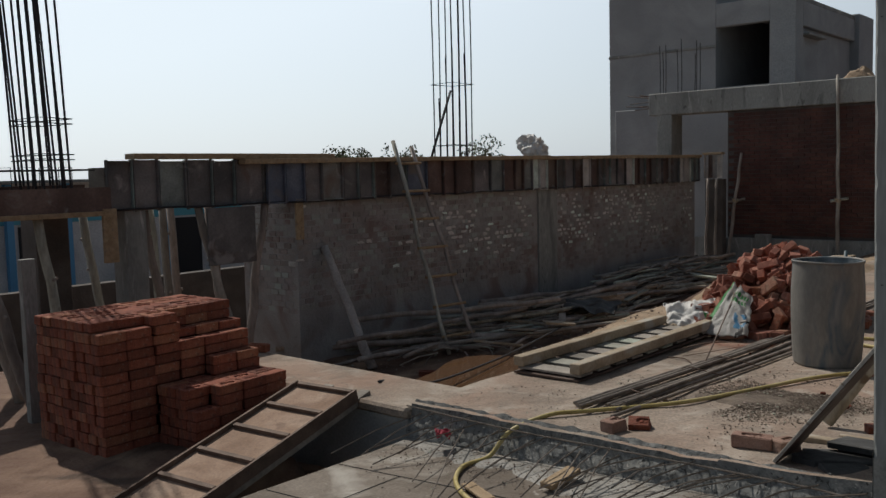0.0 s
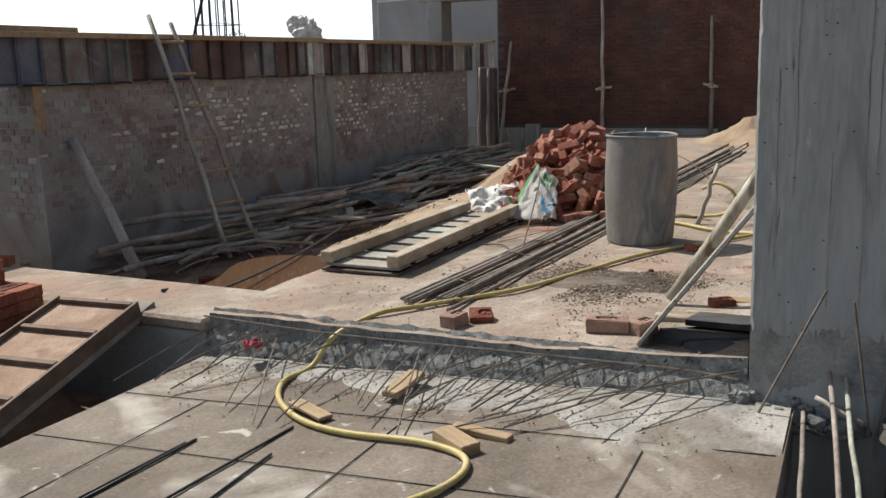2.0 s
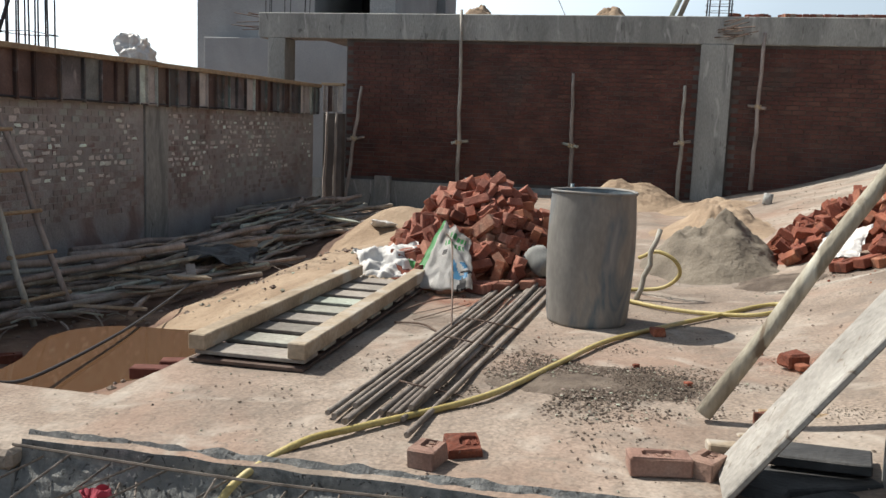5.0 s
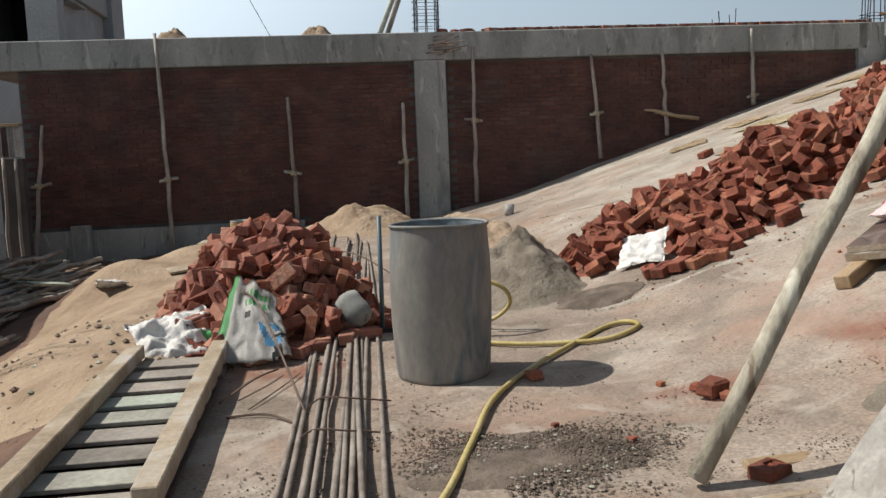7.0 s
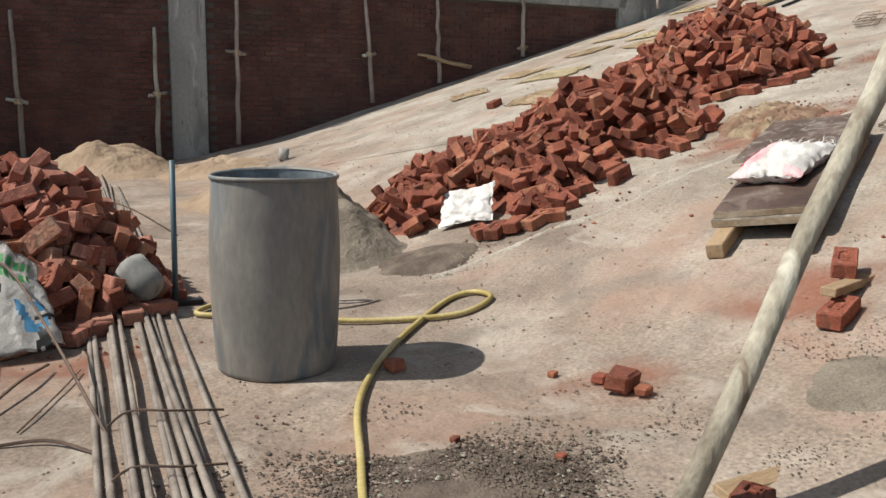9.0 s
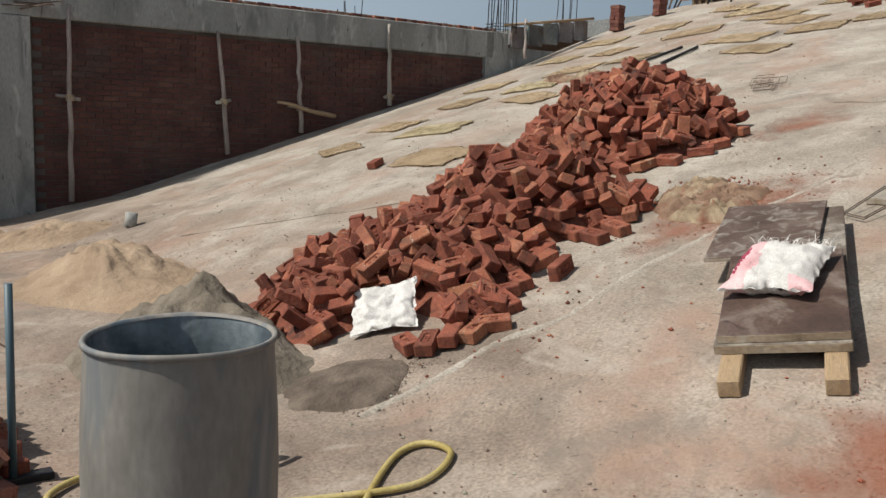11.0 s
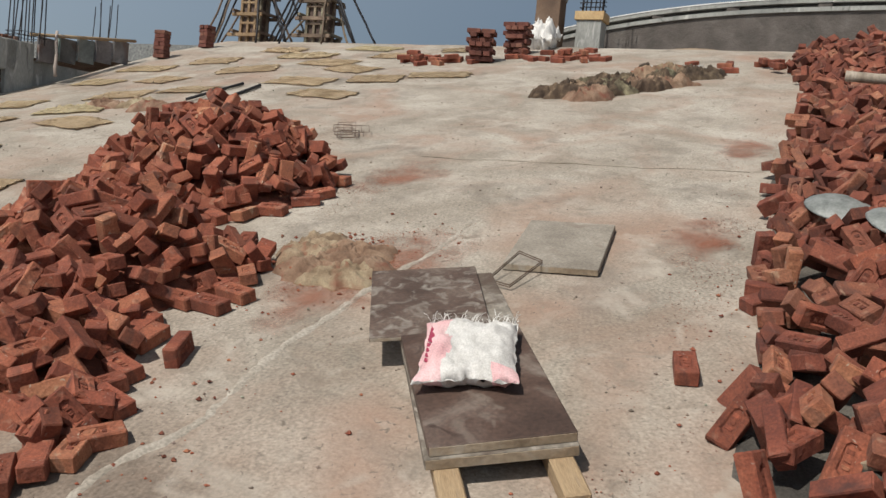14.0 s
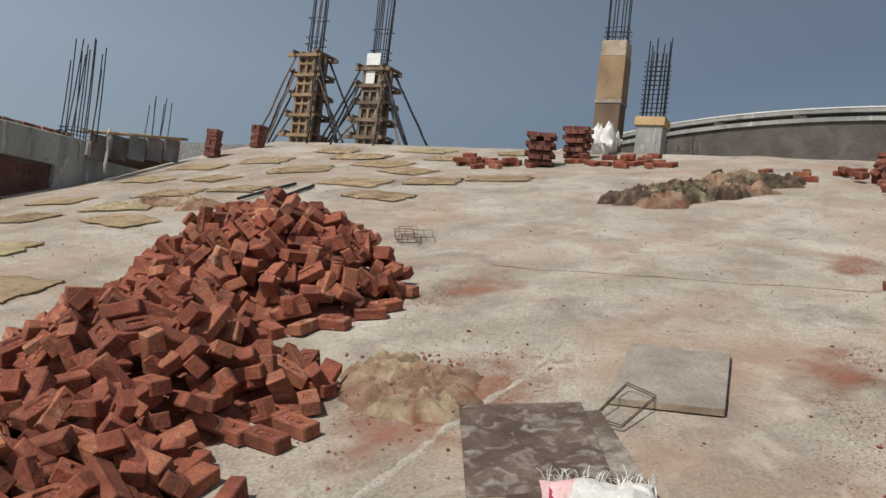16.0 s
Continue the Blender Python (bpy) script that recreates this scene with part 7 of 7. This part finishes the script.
# ---- stains of brick dust trodden into the concrete ----
def dust_material():
    m = bpy.data.materials.new("red_brick_dust")
    m.use_nodes = True
    N, L = m.node_tree.nodes, m.node_tree.links
    bs = N["Principled BSDF"]
    bs.inputs["Base Color"].default_value, bs.inputs["Roughness"].default_value = (0.30, 0.115, 0.07, 1), 1.0
    co = N.new("ShaderNodeTexCoord").outputs["Object"]
    away = N.new("ShaderNodeVectorMath")
    away.operation = "LENGTH"
    L.new(co, away.inputs[0])
    fade = N.new("ShaderNodeMapRange")
    fade.inputs[1].default_value, fade.inputs[2].default_value, fade.inputs[3].default_value, fade.inputs[4].default_value = 0.1, 1.0, 0.32, -0.22
    L.new(away.outputs["Value"], fade.inputs[0])
    blot = N.new("ShaderNodeTexNoise")
    blot.inputs["Scale"].default_value, blot.inputs["Detail"].default_value = 4.0, 9
    L.new(N.new("ShaderNodeNewGeometry").outputs["Position"], blot.inputs["Vector"])
    total = N.new("ShaderNodeMath")
    total.operation = "ADD"
    L.new(fade.outputs[0], total.inputs[0])
    L.new(blot.outputs["Fac"], total.inputs[1])
    cover = N.new("ShaderNodeMapRange")
    cover.inputs[1].default_value, cover.inputs[2].default_value, cover.inputs[4].default_value = 0.5, 0.95, 0.62
    L.new(total.outputs[0], cover.inputs[0])
    L.new(cover.outputs[0], bs.inputs["Alpha"])
    return m


DUST = dust_material()


def dust_stain(x, y, rx, ry):
    n = 22
    bm = bmesh.new()
    g = []
    for i in range(n + 1):
        row = []
        for j in range(n + 1):
            u, w = 2 * i / n - 1, 2 * j / n - 1
            px, py = x + u * rx, y + w * ry
            row.append(bm.verts.new((u, w, floor_z(px, py) - floor_z(x, y) + 0.008 + 0.014 * noise.noise(Vector((px * 2.3, py * 2.3, 5))))))
        g.append(row)
    for i in range(n):
        for j in range(n):
            bm.faces.new((g[i][j], g[i + 1][j], g[i + 1][j + 1], g[i][j + 1])).smooth = True
    tagged(part("dust_stain", bm, DUST, at=Matrix.Translation((x, y, floor_z(x, y))) @ Matrix.Diagonal((rx, ry, 1, 1))), "red brick dust trodden into the concrete", "dust", kind="stuff")


for spot in ((4.75, 1.25, 0.95, 0.65), (3.9, 1.45, 0.7, 0.4), (6.6, 2.2, 1.0, 0.5), (5.7, -0.55, 0.8, 0.4), (8.4, -0.45, 0.9, 0.45), (2.3, -0.95, 0.85, 0.6), (-0.9, 0.3, 0.9, 0.4), (1.2, -1.0, 0.5, 0.4)):
    dust_stain(*spot)


# ---- bars sticking out of the slab edge ----
def build_edge_bars():
    r = random.Random(12)

    def edge_bar(s, e):
        mid = (Vector(s) + Vector(e)) / 2 + Vector((0, 0, 0.025))
        ob = part("edge_bar", tube_bm([(s[0], s[1] + 0.08, s[2]), s, mid, e], 0.0048, 5), EDGE_STEEL)
        tagged(ob, "thin dusty bar bent out of the slab edge", "rebar", "bars along the slab edge")

    for x0, z0, x1, y1 in ((-1.55, -0.10, -1.21, -4.0), (-1.48, -0.09, -0.93, -4.14), (-0.87, -0.05, -0.82, -4.11), (-0.51, -0.06, -0.17, -4.09), (-0.1, -0.08, -0.23, -3.72), (-0.29, 0.0, -0.16, -3.74),
                           (0.34, -0.01, 0.04, -3.75), (0.51, 0.0, 0.13, -3.52), (1.2, 0.04, -0.05, -4.06), (0.97, -0.03, 0.27, -3.89), (0.17, 0.0, -0.32, -3.62)):
        edge_bar((x0, -3.17, z0), (x1, y1, low_z(x1, y1) + 0.035))
    for i in range(22):
        x = -1.9 + 3.0 * i / 21 + r.uniform(-0.05, 0.05)
        z = up_z(x, -3.15) - r.uniform(0.03, 0.1)
        L = r.uniform(0.4, 0.85)
        side = r.uniform(-0.9, 0.5) - (0.9 if x > 0.3 else 0)
        d = Vector((side * 0.6, -1, 0)).normalized() * L
        e = Vector((x + d.x, -3.17 + d.y, 0))
        e.z = low_z(e.x, e.y) + r.uniform(0.02, 0.16)
        edge_bar((x, -3.17, z), tuple(e))
    for a, b in (((-1.14, -5.21), (-1.10, -4.36)), ((-1.17, -5.21), (-1.12, -4.41)), ((-0.81, -5.11), (-0.73, -4.10)), ((-0.61, -4.91), (-0.64, -4.40))):
        tagged(part("loose_bar", tube_bm([(a[0], a[1], low_z(*a) + 0.012), (b[0], b[1], low_z(*b) + 0.010)], 0.007, 6), DARK_STEEL), "dark steel bar lying on the lower slab", "rebar", "bars on the lower slab")
    tagged(part("edge_wire", tube_bm(spline([(-2.0, -3.20, 0.01), (-1.0, -3.22, 0.0), (0.0, -3.21, 0.015), (0.9, -3.22, 0.03), (1.2, -3.24, 0.02)]), 0.006, 5), EDGE_STEEL), "thin bar running along the slab edge", "rebar")
    for x0, z0, x1, z1 in ((1.36, 0.04, 1.56, 0.51), (1.73, 0.1, 1.67, 0.47), (1.82, 0.16, 1.86, 0.63), (1.98, 0.21, 2.1, 0.77), (2.1, 0.15, 2.1, 0.67), (1.92, 0.15, 1.94, 0.31), (2.3, 0.21, 2.3, 0.52), (2.6, 0.2, 2.66, 0.7)):
        x, z = x0 - (x1 - x0) * 0.6, z0 - (z1 - z0) * 0.6
        tagged(part("upright_bar", tube_bm([(x, -3.35, z), (x0, -3.35, z0), (x1, -3.35, z1)], 0.0065, 5), EDGE_STEEL), "thin bar standing up beside the column", "rebar", "upright bars")
    for a, b in (((1.59, -3.22, 0.10), (1.72, -4.3, -0.40)), ((1.66, -3.22, 0.08), (1.78, -4.3, -0.40)), ((1.49, -3.22, -0.08), (1.56, -4.6, -0.27)), ((1.54, -3.35, 0.02), (1.74, -3.42, -0.05))):
        pole("trench_stick", b, a, 0.012, 0.011, POLE, "thin pale stick lying in the trench", "stick", "sticks in the trench", knots=False, bend=0.008)
    bm = bmesh.new()
    for y in (-3.86, -4.48, -5.1, -5.72):
        for k in range(10):
            x0 = -1.98 + 0.34 * k
            yy = y + 0.07 * (x0 + 0.5) * 0.5
            add_box(bm, (0.34, 0.004, 0.004), Matrix.Translation((x0 + 0.17, yy, low_z(x0 + 0.17, y) + 0.005)) @ pose(0, 0, 0, 0, -2.6, 2 + rnd.uniform(-0.3, 0.3)))
    for x in (-1.42, -0.25, 0.9):
        for k in range(8):
            y0 = -3.9 - 0.32 * k
            add_box(bm, (0.004, 0.32, 0.004), Matrix.Translation((x, y0 - 0.16, low_z(x, y0) + 0.005)))
    tagged(part("plate_joint", bm, DARK), "dark joints between shutter plates on the slab", "joint", kind="stuff")


build_edge_bars()


# ---- background beyond the site ----
def build_background():
    r = random.Random(4)
    for x, y, h, w in ((-60, 50, 5.2, 4.0), (-66, 56, 5.0, 4.5), (-58, 57, 5.4, 3.4), (-55, 64, 6.4, 3.2), (-71, 48, 4.8, 4.2)):
        t = thing("tree", (x, y, -0.9), "distant hazy green tree beyond the wall", "tree", "distant trees")
        bm = bmesh.new()
        add_tube(bm, [(0, 0, 0), (0.1, 0, h * 0.3), (0.0, 0.1, h * 0.65)], [0.2, 0.15, 0.07], 7)
        for k in range(6):
            a = r.uniform(0, 6.28)
            add_tube(bm, [(0, 0, h * 0.35 + 0.2 * k), (math.cos(a) * w * 0.3, math.sin(a) * w * 0.3, h * 0.5 + 0.3 * k)], [0.08, 0.03], 5)
        part("trunk", bm, TRUNK, t)
        bm = bmesh.new()
        blobs = [(r.uniform(-0.5, 0.5) * w, r.uniform(-0.5, 0.5) * w, h * r.uniform(0.55, 0.95), r.uniform(0.5, 1.0)) for _ in range(14)]
        h *= 0.82
        for k in range(520):
            bx, by, bz, br = r.choice(blobs)
            d = Vector((r.gauss(0, 1), r.gauss(0, 1), r.gauss(0, 0.8))).normalized() * br * r.random() ** 0.4
            c = Vector((bx, by, bz)) + d
            e1 = Vector((r.gauss(0, 1), r.gauss(0, 1), r.gauss(0, 1))).normalized() * 0.16
            e2 = e1.orthogonal().normalized() * 0.09
            bm.faces.new([bm.verts.new(c + q) for q in (e1, e2, -e1, -e2)])
        part("crown", bm, LEAF, t)
    bm = bmesh.new()
    bmesh.ops.create_icosphere(bm, subdivisions=4, radius=0.23)
    for v in bm.verts:
        v.co *= 1 + 0.5 * noise.noise(v.co * 5) + 0.3 * noise.noise(v.co * 14)
    tagged(part("lumpy_sack", bm, BAG, at=Matrix.Translation((-6.42, 4.75, 2.10))), "lumpy pale sack bundle on top of the form", "sack")
    hall = thing("far_shed", (-15.5, -4, -0.9), "pale shed with blue posts and a turquoise band", "shed")
    part("wall", box_bm(-1.2, -1.0, -12, 14, 0, 2.62), PAINTED, hall)
    part("band", box_bm(-1.0, -0.96, -12, 14, 1.75, 2.0), plain("turquoise_paint", (0.10, 0.38, 0.48), 0.6), hall, "turquoise painted band")
    for k in range(20):
        y = -11 + k * 1.25
        part("post", box_bm(-0.95, -0.8, y, y + 0.14, 0, 2.6), BLUE, hall)
    # Openings are near-black boxes on the wall, their inner shade only colour.
    for k in range(0, 19, 3):
        y = -10.7 + k * 1.25
        part("opening", box_bm(-1.0, -0.97, y, y + 0.7, 0.1, 1.7), DARK, hall)
    part("roof", box_bm(-4, -0.6, -12.2, 14.2, 2.62, 2.68), TIN, hall)
    tagged(part("loose_wire", tube_bm([(-5.3, WY - 0.03, 0.62), (-3.0, WY - 0.1, 0.125)], 0.008, 4), STEEL), "thin rod leaning on the wall foot", "rod")
    tagged(part("roof_rod", tube_bm([(-1.4, WY + 0.3, 3.4), (-2.0, WY + 0.3, 4.6)], 0.008, 4), STEEL), "thin bent rod on the beam", "rod")
    tagged(part("prop_pair", tube_bm([(0.55, WY + 0.4, 3.46), (0.95, WY + 0.3, 4.4)], 0.05, 6), OLD_TIMBER), "timber strut bracing the starter bars", "strut")
    tagged(part("prop_pair", tube_bm([(0.7, WY + 0.5, 3.46), (1.05, WY + 0.3, 4.4)], 0.05, 6), OLD_TIMBER), "timber strut bracing the starter bars", "strut")
    tagged(part("leaning_bar", tube_bm([(-6.5, 2.2, 1.95), (-6.55, 2.75, 3.0)], 0.02, 6), DARK_STEEL), "dark bar leaning on the starter bars", "rebar")


build_background()


# ---- brickwork ----
def brickwork(wall, x0, x1, z0, z1, face, axis, mats, single, ch=0.085, bl=0.24, skip=None, limit=300, proud=0.012, pick=None, joint=0.014):
    """Bricks proud of a mortar face. axis 'x' runs along x at y=face looking to -y; 'y' runs along y at x=face looking to +x."""
    r = random.Random(int(abs(x0 * 7 + z1 * 13 + face * 3)) + 1)
    shared = []
    for m in mats:
        bm = bmesh.new()
        sz = (bl - joint, 0.03, ch - joint) if axis == "x" else (0.03, bl - joint, ch - joint)
        add_box(bm, sz, None, 0.004)
        shared.append(mesh_of("brick", bm, m))
    joined = [([], []) for _ in mats]
    count, k = 0, 0
    z = z0
    while z < z1 - ch * 0.6:
        u = x0 + (0.5 * bl if k % 2 else 0)
        while u < x1 - bl * 0.8:
            if not (skip and skip(u, z)):
                i = pick(u, z, r) if pick else 0
                j = r.uniform(-0.006, 0.008)
                cu, cz = u + bl / 2, z + ch / 2
                off = proud - 0.015 + j
                p = (cu, face - off, cz) if axis == "x" else (face + off, cu, cz)
                if single(u, z) and count < limit:
                    ob = new("brick", shared[i])
                    ob.matrix_basis = pose(*p, r.uniform(-0.6, 0.6), r.uniform(-0.6, 0.6), r.uniform(-0.6, 0.6))
                    ob.parent = wall
                    count += 1
                else:
                    V, F = joined[i]
                    n = len(V)
                    hu, hz, hd = (bl - joint) / 2, (ch - joint) / 2, 0.015
                    for a in (-1, 1):
                        for b in (-1, 1):
                            for c in (-1, 1):
                                V.append((p[0] + a * hu, p[1] + b * hd, p[2] + c * hz) if axis == "x" else (p[0] + b * hd, p[1] + a * hu, p[2] + c * hz))
                    F.extend(tuple(q + n for q in f) for f in ((0, 1, 3, 2), (4, 6, 7, 5), (0, 4, 5, 1), (2, 3, 7, 6), (1, 5, 7, 3), (0, 2, 6, 4)))
            u += bl
        z += ch
        k += 1
    for (V, F), m in zip(joined, mats):
        if V:
            me = bpy.data.meshes.new("bricks")
            me.from_pydata(V, [], F)
            me.materials.append(m)
            bm = bmesh.new()
            bm.from_mesh(me)
            bmesh.ops.recalc_face_normals(bm, faces=bm.faces[:])
            bm.to_mesh(me)
            bm.free()
            ob = new("bricks", me)
            ob.parent = wall
            tagged(ob, "courses of brick", kind="stuff")


find = bpy.data.objects
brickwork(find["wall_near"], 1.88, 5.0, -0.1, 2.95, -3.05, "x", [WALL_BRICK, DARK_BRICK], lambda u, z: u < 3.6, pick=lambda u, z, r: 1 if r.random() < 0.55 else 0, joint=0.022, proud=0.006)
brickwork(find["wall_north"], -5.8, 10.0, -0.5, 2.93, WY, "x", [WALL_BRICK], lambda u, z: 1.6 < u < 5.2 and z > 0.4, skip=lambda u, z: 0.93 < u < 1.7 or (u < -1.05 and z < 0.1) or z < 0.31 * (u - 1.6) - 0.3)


def lime_flakes():
    """Ragged white flakes of lime left on single bricks of the smeared wall."""
    r = random.Random(17)
    V, F = [], []
    for k in range(19):
        z = 0.05 + 0.075 * k + 0.037
        u = -0.75 + (0.07 if k % 2 else 0)
        while u < 10.2:
            s = noise.noise(Vector((u * 0.8, z * 1.6, 4.0))) + 0.35 * noise.noise(Vector((u * 3, z * 6, 1.0)))
            thick = 0.55 if 1.3 < u < 4.1 or u > 5.0 else 0.12
            if not 4.3 < u < 5.0 and z > 0.42 and ((s > 0.02 and r.random() < thick) or r.random() < 0.02):
                w, h = r.uniform(0.03, 0.085), r.uniform(0.02, 0.036)
                n, c = len(V), (u + r.uniform(-0.02, 0.02), z + r.uniform(-0.008, 0.008))
                V.append((WX + 0.016, c[0], c[1]))
                for i in range(9):
                    a = 2 * math.pi * i / 9
                    q = r.uniform(0.65, 1.15)
                    V.append((WX + 0.0125, c[0] + w * q * max(-0.85, min(0.85, 1.3 * math.cos(a))), c[1] + h * q * max(-0.85, min(0.85, 1.3 * math.sin(a)))))
                F.extend((n, n + 1 + i, n + 1 + (i + 1) % 9) for i in range(9))
            u += 0.145
    me = bpy.data.meshes.new("lime_flake")
    me.from_pydata(V, [], F)
    me.materials.append(PALE_BRICK)
    ob = new("lime_flake", me)
    ob.parent = find["wall_west"]
    tagged(ob, "white lime flakes on the bricks", kind="stuff")


lime_flakes()
brickwork(find["wall_west"], -0.78, 10.35, 0.05, 1.43, WX, "y", [GREY_BRICK], lambda u, z: u < 5 and z > 0.3, skip=lambda u, z: 4.2 < u < 4.95, proud=0.003, ch=0.075, bl=0.145, joint=0.012)
brickwork(find["wall_return"], WX - 1.05, WX - 0.02, 0.0, 1.43, -0.8, "x", [GREY_BRICK, PALE_BRICK], lambda u, z: True, pick=lambda u, z, r: 1 if 0.5 < z < 1.1 and r.random() < 0.07 else 0, proud=0.003, ch=0.075, bl=0.145, joint=0.012)

# brick course and rubble along the top of the beam
row = thing("coping_bricks", (2.0, WY + 0.2, 3.46), "row of red bricks laid along the beam top", "bricks")
for k in range(66):
    put_brick(row, Vector((0.6 + k * 0.118, rnd.uniform(-0.03, 0.03), 0.04)), Euler((0, 0, math.pi / 2 + rnd.uniform(-0.09, 0.09))), rnd.choice((BRICKS[2], DULL_BRICKS[0], DULL_BRICKS[1])))
for k in range(12):
    put_brick(row, Vector((rnd.uniform(-0.4, 0.6), rnd.uniform(-0.1, 0.2), 0.04)), Euler((0, 0, rnd.uniform(0, 3))), BRICKS[3])
